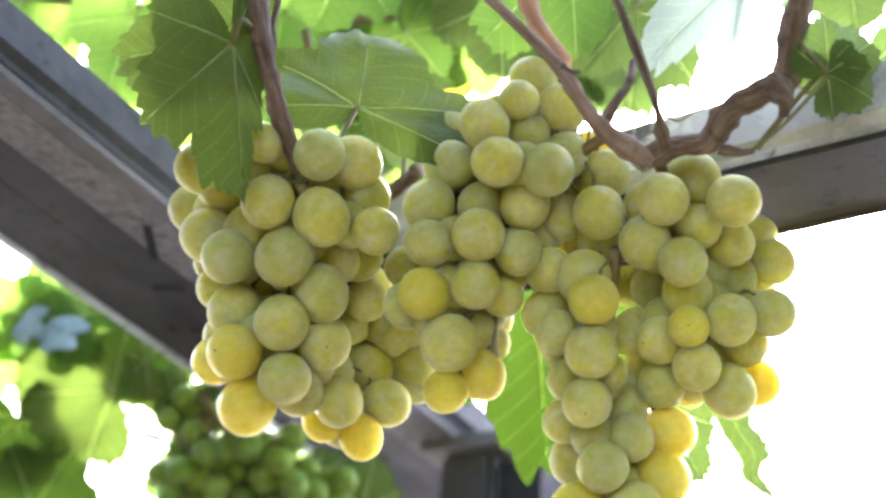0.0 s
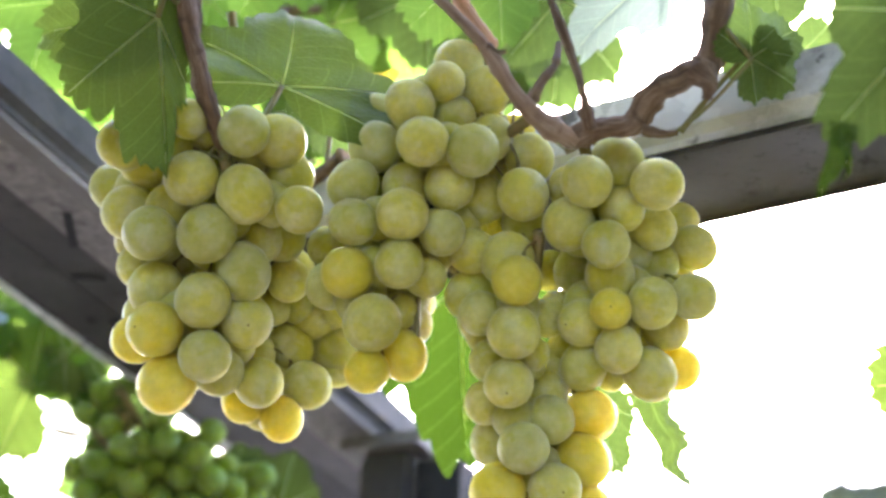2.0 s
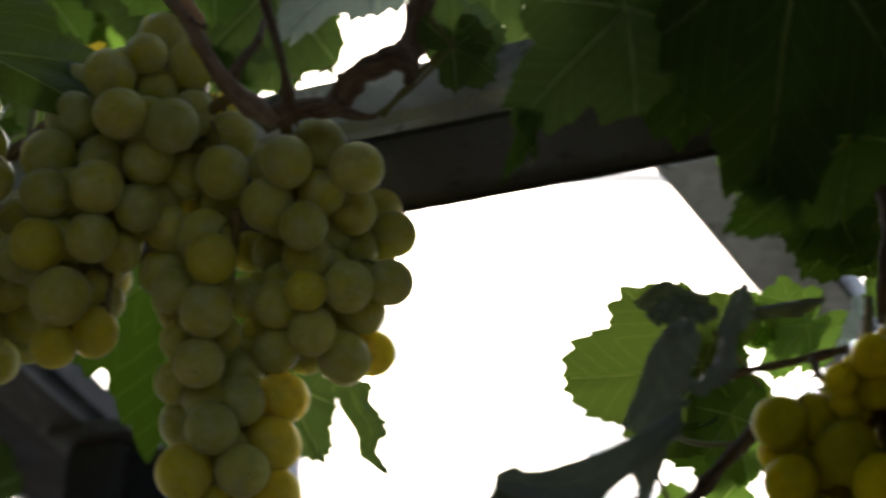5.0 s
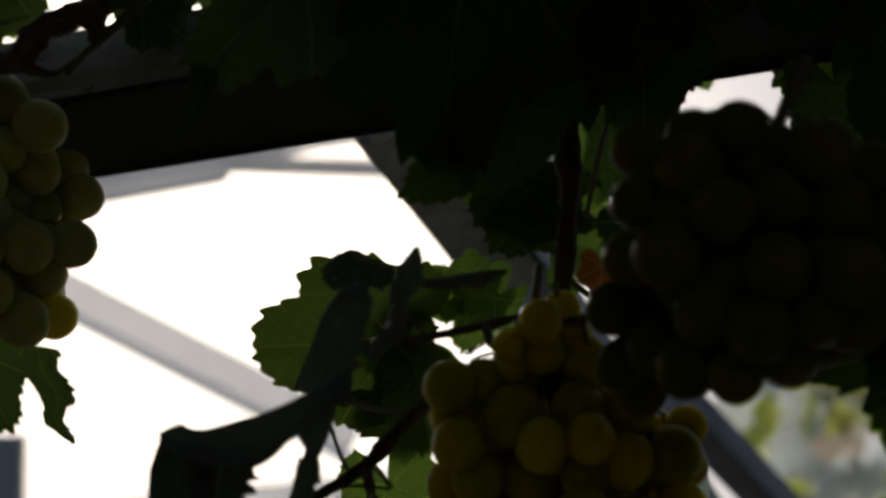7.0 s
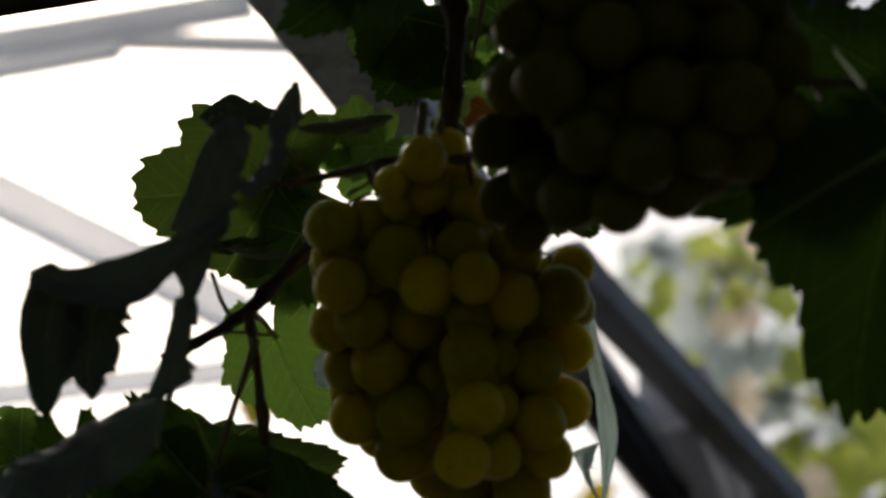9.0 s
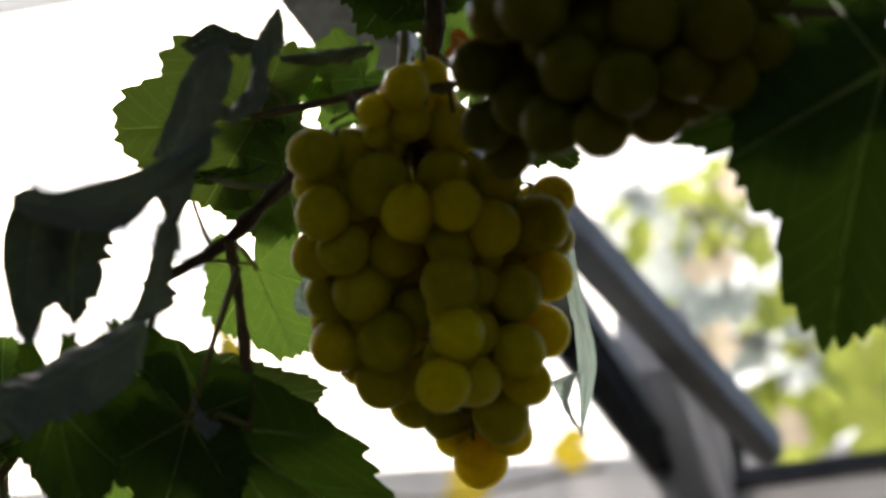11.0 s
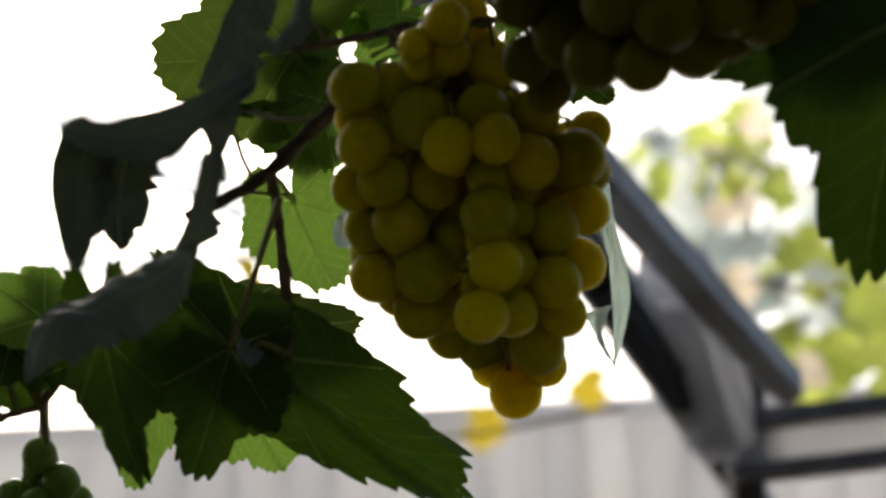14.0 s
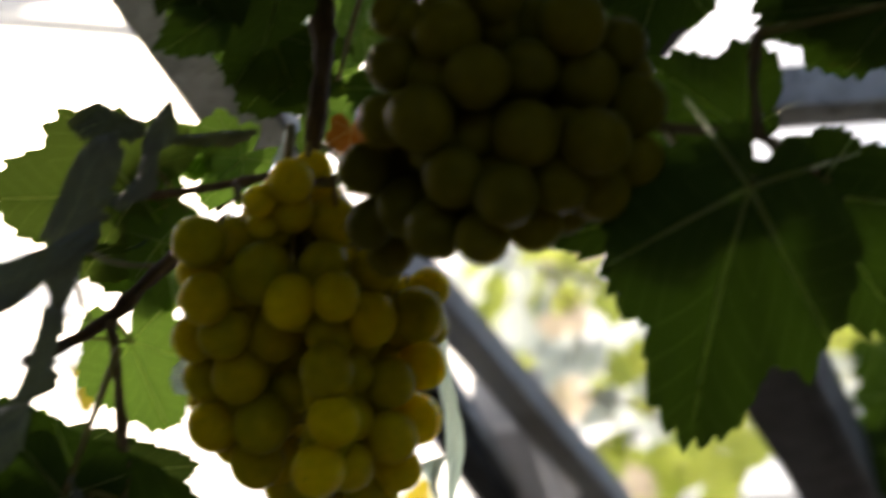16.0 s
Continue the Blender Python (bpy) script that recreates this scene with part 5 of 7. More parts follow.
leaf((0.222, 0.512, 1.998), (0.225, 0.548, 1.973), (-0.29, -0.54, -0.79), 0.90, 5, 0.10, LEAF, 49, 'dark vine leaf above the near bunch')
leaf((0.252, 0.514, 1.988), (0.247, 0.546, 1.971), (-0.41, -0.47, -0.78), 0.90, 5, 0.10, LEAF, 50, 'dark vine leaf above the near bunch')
leaf((0.249, 0.773, 2.122), (0.260, 0.781, 2.105), (-0.25, -0.81, -0.53), 0.80, 5, 0.10, YOUNG_LIT, 51, 'bright young vine leaf lit from behind', stalk=(0.154, 0.591, 2.055))
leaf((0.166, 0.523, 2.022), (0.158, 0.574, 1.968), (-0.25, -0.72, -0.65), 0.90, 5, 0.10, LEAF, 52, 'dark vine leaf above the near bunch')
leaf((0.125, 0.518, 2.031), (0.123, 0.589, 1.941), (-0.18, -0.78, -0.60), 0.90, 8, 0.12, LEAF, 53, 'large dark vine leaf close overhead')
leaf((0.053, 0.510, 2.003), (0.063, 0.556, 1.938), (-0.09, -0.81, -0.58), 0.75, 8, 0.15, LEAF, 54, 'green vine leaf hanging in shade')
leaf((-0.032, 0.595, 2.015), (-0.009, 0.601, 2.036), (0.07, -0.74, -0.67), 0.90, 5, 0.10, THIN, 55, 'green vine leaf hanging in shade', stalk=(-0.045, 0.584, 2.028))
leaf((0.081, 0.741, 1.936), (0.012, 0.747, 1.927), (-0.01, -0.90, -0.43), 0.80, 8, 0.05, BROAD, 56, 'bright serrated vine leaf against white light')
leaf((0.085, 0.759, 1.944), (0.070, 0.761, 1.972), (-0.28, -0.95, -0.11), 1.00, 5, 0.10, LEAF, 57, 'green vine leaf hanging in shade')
leaf((0.115, 0.756, 1.964), (0.136, 0.754, 1.959), (-0.17, -0.88, -0.45), 0.90, 5, 0.10, YOUNG_LIT, 58, 'bright young vine leaf lit from behind')
leaf((0.112, 0.755, 1.967), (0.091, 0.760, 1.964), (-0.15, -0.87, -0.47), 0.90, 5, 0.10, YOUNG_LIT, 59, 'bright young vine leaf lit from behind')
leaf((0.094, 0.742, 1.930), (0.069, 0.751, 1.920), (-0.13, -0.88, -0.46), 1.00, 5, 0.10, YOUNG_LIT, 60, 'bright young vine leaf lit from behind')
leaf((0.056, 0.701, 1.887), (0.085, 0.706, 1.889), (0.09, -0.26, -0.96), 0.22, 25, 0.10, LEAF, 61, 'green vine leaf hanging in shade', stalk=(0.086, 0.665, 1.867))
leaf((0.092, 0.754, 1.904), (0.059, 0.761, 1.901), (-0.16, -0.90, -0.41), 0.80, 5, 0.10, LEAF, 62, 'green vine leaf hanging in shade')
leaf((0.081, 0.761, 1.869), (0.098, 0.776, 1.827), (-0.06, -0.93, -0.37), 0.78, 6, 0.10, YOUNG_LIT, 63, 'bright serrated vine leaf against white light', stalk=(0.067, 0.693, 1.852))
leaf((0.157, 0.700, 1.987), (0.114, 0.701, 1.986), (0.00, -0.88, -0.48), 0.60, 5, 0.10, LEAF, 64, 'green vine leaf hanging in shade')
leaf((0.150, 0.716, 1.999), (0.129, 0.730, 1.975), (-0.11, -0.91, -0.39), 1.00, 5, 0.10, LEAF, 65, 'green vine leaf hanging in shade')
leaf((0.118, 0.716, 1.957), (0.105, 0.715, 1.960), (-0.00, -0.88, -0.47), 1.10, 5, 0.10, YOUNG_LIT, 66, 'bright young vine leaf lit from behind')
leaf((0.185, 0.704, 2.023), (0.214, 0.701, 2.027), (0.00, -0.88, -0.48), 1.00, 5, 0.10, YOUNG_LIT, 67, 'bright young vine leaf lit from behind')
leaf((0.195, 0.726, 2.023), (0.179, 0.717, 2.040), (-0.15, -0.81, -0.57), 1.00, 5, 0.10, LEAF, 68, 'green vine leaf hanging in shade')
leaf((0.203, 0.739, 1.999), (0.190, 0.749, 1.980), (-0.17, -0.91, -0.37), 1.00, 5, 0.10, LEAF, 69, 'green vine leaf hanging in shade')
leaf((0.169, 0.734, 1.966), (0.158, 0.728, 1.978), (-0.11, -0.83, -0.54), 1.00, 5, 0.10, YOUNG_LIT, 70, 'bright young vine leaf lit from behind')
leaf((0.178, 0.714, 1.962), (0.178, 0.722, 1.946), (-0.22, -0.86, -0.46), 0.90, 5, 0.10, RUST, 71, 'rust red turning leaf scrap')
leaf((0.176, 0.715, 1.937), (0.183, 0.709, 1.948), (-0.18, -0.91, -0.36), 0.70, 5, 0.10, YOUNG_LIT, 72, 'bright young vine leaf lit from behind')
leaf((0.100, 0.684, 2.017), (0.092, 0.693, 2.000), (-0.09, -0.90, -0.44), 0.80, 5, 0.10, YOUNG_LIT, 73, 'bright young vine leaf lit from behind')
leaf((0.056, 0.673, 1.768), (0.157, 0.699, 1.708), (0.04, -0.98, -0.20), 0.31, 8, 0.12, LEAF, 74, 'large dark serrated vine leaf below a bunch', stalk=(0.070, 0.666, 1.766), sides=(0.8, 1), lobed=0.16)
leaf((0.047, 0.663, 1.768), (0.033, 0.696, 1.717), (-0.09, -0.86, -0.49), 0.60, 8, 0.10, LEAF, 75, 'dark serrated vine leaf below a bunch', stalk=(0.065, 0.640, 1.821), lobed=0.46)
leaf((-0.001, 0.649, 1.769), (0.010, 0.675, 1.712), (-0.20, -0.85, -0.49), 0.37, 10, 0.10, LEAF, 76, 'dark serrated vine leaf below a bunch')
leaf((0.038, 0.720, 1.795), (0.108, 0.709, 1.789), (-0.08, -0.95, -0.31), 0.36, 8, 0.10, THIN, 77, 'green vine leaf with light shining through', stalk=(0.038, 0.660, 1.825))
leaf((0.062, 0.787, 1.778), (0.078, 0.795, 1.748), (-0.04, -0.96, -0.29), 0.90, 5, 0.10, YOUNG_LIT, 78, 'bright young vine leaf lit from behind')
leaf((0.013, 0.771, 1.784), (0.013, 0.789, 1.736), (0.00, -0.94, -0.35), 0.50, 5, 0.10, YOUNG_LIT, 79, 'bright young vine leaf lit from behind')
leaf((-0.030, 0.768, 1.814), (-0.057, 0.765, 1.834), (-0.07, -0.97, -0.22), 0.80, 5, 0.10, YOUNG_LIT, 80, 'bright young vine leaf lit from behind')
leaf((-0.036, 0.783, 1.835), (-0.018, 0.783, 1.827), (-0.13, -0.96, -0.25), 0.70, 5, 0.10, YOUNG_LIT, 81, 'bright young vine leaf lit from behind')
leaf((-0.041, 0.791, 1.816), (-0.056, 0.800, 1.800), (-0.05, -0.90, -0.44), 0.80, 5, 0.10, LEAF, 82, 'green vine leaf hanging in shade', stalk=(-0.034, 0.822, 1.788))
leaf((0.033, 0.754, 1.821), (0.026, 0.766, 1.793), (-0.04, -0.93, -0.38), 0.60, 5, 0.10, YOUNG_LIT, 83, 'bright young vine leaf lit from behind')
leaf((-0.037, 0.808, 1.827), (-0.050, 0.814, 1.817), (-0.09, -0.90, -0.43), 1.00, 5, 0.10, LEAF, 84, 'green vine leaf hanging in shade', stalk=(-0.034, 0.822, 1.788))
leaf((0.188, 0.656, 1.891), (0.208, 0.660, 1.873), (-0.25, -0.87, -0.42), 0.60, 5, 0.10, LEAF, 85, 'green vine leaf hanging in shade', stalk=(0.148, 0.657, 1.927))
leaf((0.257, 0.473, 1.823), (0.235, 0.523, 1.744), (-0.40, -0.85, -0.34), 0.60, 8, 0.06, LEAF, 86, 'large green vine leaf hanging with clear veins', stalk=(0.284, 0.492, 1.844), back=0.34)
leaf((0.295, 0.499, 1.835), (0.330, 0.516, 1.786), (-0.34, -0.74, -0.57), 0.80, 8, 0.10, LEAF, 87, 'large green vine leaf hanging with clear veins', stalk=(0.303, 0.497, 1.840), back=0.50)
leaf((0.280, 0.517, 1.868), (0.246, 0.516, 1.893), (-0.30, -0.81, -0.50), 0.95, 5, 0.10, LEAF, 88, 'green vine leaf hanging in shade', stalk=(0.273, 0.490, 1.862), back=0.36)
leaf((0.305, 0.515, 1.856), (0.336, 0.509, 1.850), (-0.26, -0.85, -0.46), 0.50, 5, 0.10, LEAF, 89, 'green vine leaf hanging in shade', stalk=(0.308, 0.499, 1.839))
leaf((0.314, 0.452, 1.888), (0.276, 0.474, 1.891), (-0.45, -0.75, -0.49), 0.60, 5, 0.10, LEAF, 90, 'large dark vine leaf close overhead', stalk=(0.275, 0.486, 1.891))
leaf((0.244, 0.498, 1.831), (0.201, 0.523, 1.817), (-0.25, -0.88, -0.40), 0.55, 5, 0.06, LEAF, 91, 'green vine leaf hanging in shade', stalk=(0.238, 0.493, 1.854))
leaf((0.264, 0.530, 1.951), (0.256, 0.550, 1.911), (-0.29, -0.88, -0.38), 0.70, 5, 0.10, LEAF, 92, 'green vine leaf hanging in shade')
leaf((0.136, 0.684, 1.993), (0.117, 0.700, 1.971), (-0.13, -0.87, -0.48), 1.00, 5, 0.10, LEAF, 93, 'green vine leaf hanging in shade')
leaf((0.180, 0.691, 2.001), (0.195, 0.682, 2.010), (-0.18, -0.85, -0.49), 1.10, 5, 0.10, YOUNG_LIT, 94, 'bright young vine leaf lit from behind')
leaf((0.137, 0.723, 2.006), (0.113, 0.730, 2.005), (-0.23, -0.83, -0.50), 0.80, 5, 0.10, YOUNG_LIT, 95, 'bright young vine leaf lit from behind')
leaf((0.114, 0.536, 1.934), (0.073, 0.542, 1.895), (0.13, -0.95, -0.29), 0.50, 8, 0.10, LEAF, 96, 'green vine leaf hanging in shade')
leaf((0.308, 0.582, 1.908), (0.283, 0.579, 1.929), (-0.30, -0.80, -0.50), 0.80, 6, 0.10, LEAF, 145, 'green vine leaf hanging in shade')
leaf((0.248, 0.571, 1.970), (0.266, 0.584, 1.931), (-0.30, -0.80, -0.50), 0.70, 6, 0.10, LEAF, 147, 'dark vine leaf above the near bunch')
leaf((0.328, 0.467, 1.898), (0.276, 0.494, 1.897), (-0.42, -0.75, -0.49), 0.50, 6, 0.10, LEAF, 146, 'large dark vine leaf close overhead')
leaf((-0.540, 0.832, 2.283), (-0.560, 0.845, 2.249), (0.44, -0.73, -0.52), 1.00, 5, 0.10, YOUNG_LIT, 97, 'bright young vine leaf lit from behind', stalk=(-0.545, 0.806, 2.253))
leaf((-0.455, 0.869, 2.255), (-0.479, 0.882, 2.217), (0.38, -0.77, -0.51), 1.00, 5, 0.10, YOUNG_LIT, 98, 'bright young vine leaf lit from behind', stalk=(-0.443, 0.818, 2.238))
leaf((-0.351, 0.801, 2.216), (-0.360, 0.819, 2.177), (0.33, -0.83, -0.45), 1.00, 5, 0.10, YOUNG_LIT, 99, 'bright young vine leaf lit from behind', stalk=(-0.361, 0.827, 2.227))
leaf((-0.346, 0.851, 2.233), (-0.376, 0.864, 2.193), (0.32, -0.80, -0.50), 1.00, 5, 0.10, YOUNG_LIT, 100, 'bright young vine leaf lit from behind', stalk=(-0.335, 0.832, 2.230))
leaf((-0.310, 0.846, 2.260), (-0.291, 0.869, 2.227), (0.19, -0.87, -0.46), 1.00, 5, 0.10, YOUNG_LIT, 101, 'bright young vine leaf lit from behind', stalk=(-0.309, 0.837, 2.233))
leaf((-0.276, 0.803, 2.137), (-0.297, 0.816, 2.101), (0.27, -0.84, -0.47), 0.90, 5, 0.10, LEAF, 102, 'green vine leaf hanging in shade', stalk=(-0.287, 0.751, 2.054))
leaf((-0.334, 0.833, 2.163), (-0.317, 0.857, 2.124), (0.25, -0.87, -0.43), 1.00, 5, 0.10, YOUNG_LIT, 103, 'bright young vine leaf lit from behind', stalk=(-0.335, 0.832, 2.230))
leaf((-0.370, 0.820, 2.170), (-0.382, 0.831, 2.142), (0.34, -0.81, -0.47), 0.90, 5, 0.10, YOUNG_LIT, 104, 'bright young vine leaf lit from behind', stalk=(-0.361, 0.827, 2.227))
leaf((-0.265, 0.853, 2.269), (-0.263, 0.873, 2.231), (0.21, -0.87, -0.45), 1.10, 5, 0.10, YOUNG_LIT, 105, 'bright young vine leaf lit from behind', stalk=(-0.258, 0.848, 2.239))
leaf((-0.206, 0.870, 2.266), (-0.215, 0.889, 2.225), (0.19, -0.88, -0.44), 1.00, 5, 0.10, YOUNG_LIT, 106, 'bright young vine leaf lit from behind', stalk=(-0.205, 0.849, 2.241))
leaf((-0.187, 0.888, 2.242), (-0.175, 0.912, 2.202), (0.12, -0.87, -0.48), 0.90, 5, 0.10, LEAF, 107, 'green vine leaf hanging in shade', stalk=(-0.179, 0.849, 2.242))
leaf((-0.164, 0.873, 2.282), (-0.173, 0.894, 2.237), (0.16, -0.88, -0.44), 1.00, 5, 0.10, YOUNG_LIT, 108, 'bright young vine leaf lit from behind', stalk=(-0.153, 0.850, 2.243))
leaf((-0.407, 0.821, 2.261), (-0.426, 0.829, 2.235), (0.37, -0.77, -0.52), 1.00, 5, 0.10, YOUNG_LIT, 109, 'bright young vine leaf lit from behind', stalk=(-0.415, 0.821, 2.234))
leaf((-0.278, 0.875, 2.221), (-0.285, 0.893, 2.183), (0.25, -0.86, -0.45), 0.80, 5, 0.10, LEAF, 110, 'green vine leaf hanging in shade', stalk=(-0.284, 0.843, 2.236))
leaf((-0.486, 0.910, 2.271), (-0.466, 0.942, 2.221), (0.33, -0.86, -0.40), 1.00, 5, 0.10, YOUNG_LIT, 111, 'bright young vine leaf lit from behind', stalk=(-0.470, 0.814, 2.242))
leaf((-0.457, 0.928, 2.252), (-0.467, 0.947, 2.210), (0.37, -0.81, -0.45), 0.90, 5, 0.10, YOUNG_LIT, 112, 'bright young vine leaf lit from behind', stalk=(-0.443, 0.818, 2.238))
leaf((-0.318, 0.851, 2.247), (-0.347, 0.856, 2.223), (0.30, -0.79, -0.53), 0.90, 5, 0.10, FRESH_LIT, 113, 'bright young vine leaf lit from behind', stalk=(-0.309, 0.837, 2.233))
leaf((-0.393, 0.953, 2.235), (-0.388, 0.974, 2.197), (0.29, -0.85, -0.43), 1.00, 5, 0.10, YOUNG_LIT, 114, 'bright young vine leaf lit from behind', stalk=(-0.388, 0.824, 2.231))
leaf((-0.319, 0.984, 2.212), (-0.351, 0.990, 2.186), (0.25, -0.84, -0.48), 1.00, 5, 0.10, THIN, 115, 'green vine leaf hanging in shade', stalk=(-0.284, 0.843, 2.236))
leaf((-0.553, 0.886, 2.285), (-0.539, 0.903, 2.258), (0.35, -0.86, -0.38), 1.00, 5, 0.10, YOUNG_LIT, 116, 'bright young vine leaf lit from behind', stalk=(-0.545, 0.806, 2.253))
leaf((-0.592, 0.859, 2.317), (-0.572, 0.880, 2.287), (0.33, -0.87, -0.37), 1.00, 5, 0.10, YOUNG_LIT, 117, 'bright young vine leaf lit from behind', stalk=(-0.570, 0.804, 2.257))
leaf((-0.262, 0.957, 2.295), (-0.264, 0.977, 2.253), (0.20, -0.87, -0.45), 0.70, 5, 0.10, YOUNG_LIT, 118, 'bright young vine leaf lit from behind', stalk=(-0.258, 0.848, 2.239))
leaf((-0.178, 0.919, 2.298), (-0.154, 0.942, 2.266), (0.09, -0.84, -0.53), 1.00, 5, 0.10, FRESH_LIT, 119, 'bright young vine leaf lit from behind', stalk=(-0.179, 0.849, 2.242))
leaf((-0.020, 0.738, 2.169), (-0.016, 0.755, 2.138), (-0.02, -0.88, -0.48), 1.10, 5, 0.10, THIN, 120, 'green vine leaf hanging in shade', stalk=(-0.071, 0.642, 2.106))
leaf((-0.012, 0.720, 2.095), (0.002, 0.749, 2.069), (0.08, -0.69, -0.72), 1.00, 5, 0.10, THIN, 121, 'green vine leaf hanging in shade')
leaf((0.273, 0.579, 1.986), (0.282, 0.593, 1.951), (-0.37, -0.85, -0.36), 0.70, 5, 0.10, LEAF, 122, 'green vine leaf hanging in shade')
leaf((0.290, 0.603, 1.922), (0.310, 0.608, 1.898), (-0.36, -0.81, -0.47), 0.90, 5, 0.10, LEAF, 123, 'green vine leaf hanging in shade')
leaf((-0.046, 0.793, 1.811), (-0.028, 0.799, 1.789), (0.01, -0.98, -0.22), 0.80, 5, 0.10, LEAF, 124, 'green vine leaf hanging in shade', stalk=(-0.034, 0.822, 1.788))
leaf((-0.013, 0.784, 1.820), (-0.025, 0.792, 1.806), (-0.06, -0.90, -0.43), 0.90, 5, 0.10, LEAF, 125, 'green vine leaf hanging in shade', stalk=(-0.034, 0.822, 1.788))
leaf((0.280, 0.643, 2.043), (0.278, 0.663, 2.005), (-0.31, -0.85, -0.43), 0.90, 5, 0.10, LEAF, 126, 'green vine leaf hanging in shade')
leaf((0.179, 0.707, 2.053), (0.177, 0.734, 2.002), (-0.18, -0.87, -0.45), 0.55, 5, 0.10, YOUNG_LIT, 127, 'bright young vine leaf lit from behind')
leaf((0.212, 0.717, 2.083), (0.216, 0.732, 2.054), (-0.25, -0.84, -0.48), 0.80, 5, 0.10, YOUNG_LIT, 128, 'bright young vine leaf lit from behind')
leaf((-0.591, 1.318, 2.100), (-0.603, 1.297, 2.134), (0.39, -0.84, -0.37), 1.20, 5, 0.10, YOUNG_LIT, 129, 'bright young vine leaf lit from behind', stalk=(-0.582, 1.337, 2.180))
leaf((-0.549, 1.332, 2.094), (-0.555, 1.304, 2.145), (0.36, -0.84, -0.41), 1.20, 5, 0.10, THIN, 130, 'green vine leaf hanging in shade', stalk=(-0.564, 1.357, 2.177))
leaf((-0.507, 1.346, 2.088), (-0.499, 1.325, 2.131), (0.29, -0.84, -0.45), 1.20, 5, 0.10, YOUNG_LIT, 131, 'bright young vine leaf lit from behind', stalk=(-0.547, 1.378, 2.173))
leaf((-0.555, 1.304, 2.145), (-0.572, 1.284, 2.175), (0.36, -0.86, -0.36), 1.10, 5, 0.10, YOUNG_LIT, 132, 'bright young vine leaf lit from behind', stalk=(-0.582, 1.337, 2.180))
leaf((0.321, 0.498, 1.934), (0.326, 0.516, 1.891), (-0.35, -0.87, -0.33), 0.95, 5, 0.10, LEAF, 133, 'green vine leaf hanging in shade')
leaf((0.129, 0.731, 1.952), (0.114, 0.739, 1.937), (-0.09, -0.91, -0.42), 0.60, 5, 0.10, YOUNG_LIT, 134, 'bright young vine leaf lit from behind')
leaf((0.091, 0.733, 1.908), (0.101, 0.742, 1.877), (-0.12, -0.93, -0.34), 0.70, 5, 0.10, YOUNG_LIT, 135, 'bright young vine leaf lit from behind')
leaf((0.197, 0.771, 2.025), (0.187, 0.786, 1.997), (-0.19, -0.89, -0.40), 1.00, 5, 0.10, YOUNG_LIT, 136, 'bright young vine leaf lit from behind')
leaf((0.136, 0.757, 1.966), (0.112, 0.769, 1.943), (-0.10, -0.92, -0.38), 0.70, 5, 0.10, YOUNG_LIT, 137, 'bright young vine leaf lit from behind')
leaf((0.013, 0.722, 1.801), (0.017, 0.730, 1.777), (0.00, -0.95, -0.32), 0.80, 5, 0.10, LEAF, 138, 'green vine leaf hanging in shade')
leaf((-0.051, 0.817, 1.808), (-0.036, 0.823, 1.786), (0.03, -0.97, -0.22), 0.90, 5, 0.10, LEAF, 139, 'green vine leaf hanging in shade', stalk=(-0.044, 0.824, 1.786))
leaf((-0.019, 0.793, 1.800), (-0.037, 0.792, 1.811), (-0.09, -0.97, -0.21), 0.80, 5, 0.10, LEAF, 140, 'green vine leaf hanging in shade', stalk=(-0.034, 0.822, 1.788))
leaf((-0.619, 1.517, 2.146), (-0.609, 1.477, 2.230), (0.33, -0.83, -0.44), 1.20, 5, 0.10, YOUNG_LIT, 141, 'bright young vine leaf lit from behind', stalk=(-0.529, 1.399, 2.170))
leaf((-0.555, 1.540, 2.135), (-0.551, 1.505, 2.204), (0.30, -0.85, -0.44), 1.20, 5, 0.10, THIN, 142, 'green vine leaf hanging in shade', stalk=(-0.529, 1.399, 2.170))
leaf((-0.657, 1.468, 2.223), (-0.624, 1.463, 2.249), (0.24, -0.86, -0.46), 1.10, 5, 0.10, YOUNG_LIT, 143, 'bright young vine leaf lit from behind', stalk=(-0.547, 1.378, 2.173))
leaf((-0.366, 1.182, 2.140), (-0.379, 1.199, 2.101), (0.23, -0.86, -0.45), 0.80, 5, 0.10, THIN, 144, 'green vine leaf hanging in shade', stalk=(-0.613, 1.176, 2.105))
leaf((-0.159, 0.753, 2.175), (-0.135, 0.780, 2.132), (0.15, -0.95, -0.27), 1.10, 6, 0.08, THIN, 170, 'green vine leaf lit from behind')
leaf((-0.316, 0.940, 2.344), (-0.291, 0.980, 2.279), (0.15, -0.93, -0.33), 1.10, 6, 0.08, YOUNG_LIT, 172, 'green vine leaf lit from behind')
leaf((-0.191, 0.910, 2.239), (-0.211, 0.929, 2.195), (0.15, -0.93, -0.33), 1.00, 6, 0.08, THIN, 173, 'green vine leaf lit from behind')
leaf((-0.027, 0.865, 2.270), (-0.012, 0.891, 2.228), (0.15, -0.93, -0.33), 1.10, 6, 0.08, THIN, 174, 'green vine leaf lit from behind')
leaf((-0.559, 0.887, 2.331), (-0.537, 0.916, 2.286), (0.15, -0.93, -0.33), 1.10, 6, 0.08, YOUNG_LIT, 175, 'green vine leaf lit from behind')
leaf((-0.147, 0.894, 2.246), (-0.170, 0.912, 2.201), (0.15, -0.93, -0.33), 0.90, 6, 0.08, YOUNG_LIT, 176, 'green vine leaf lit from behind')
leaf((0.168, 0.571, 1.991), (0.176, 0.589, 1.954), (-0.10, -0.90, -0.42), 0.95, 5, 0.10, LEAF, 177, 'dark vine leaf hanging under the cross beam')


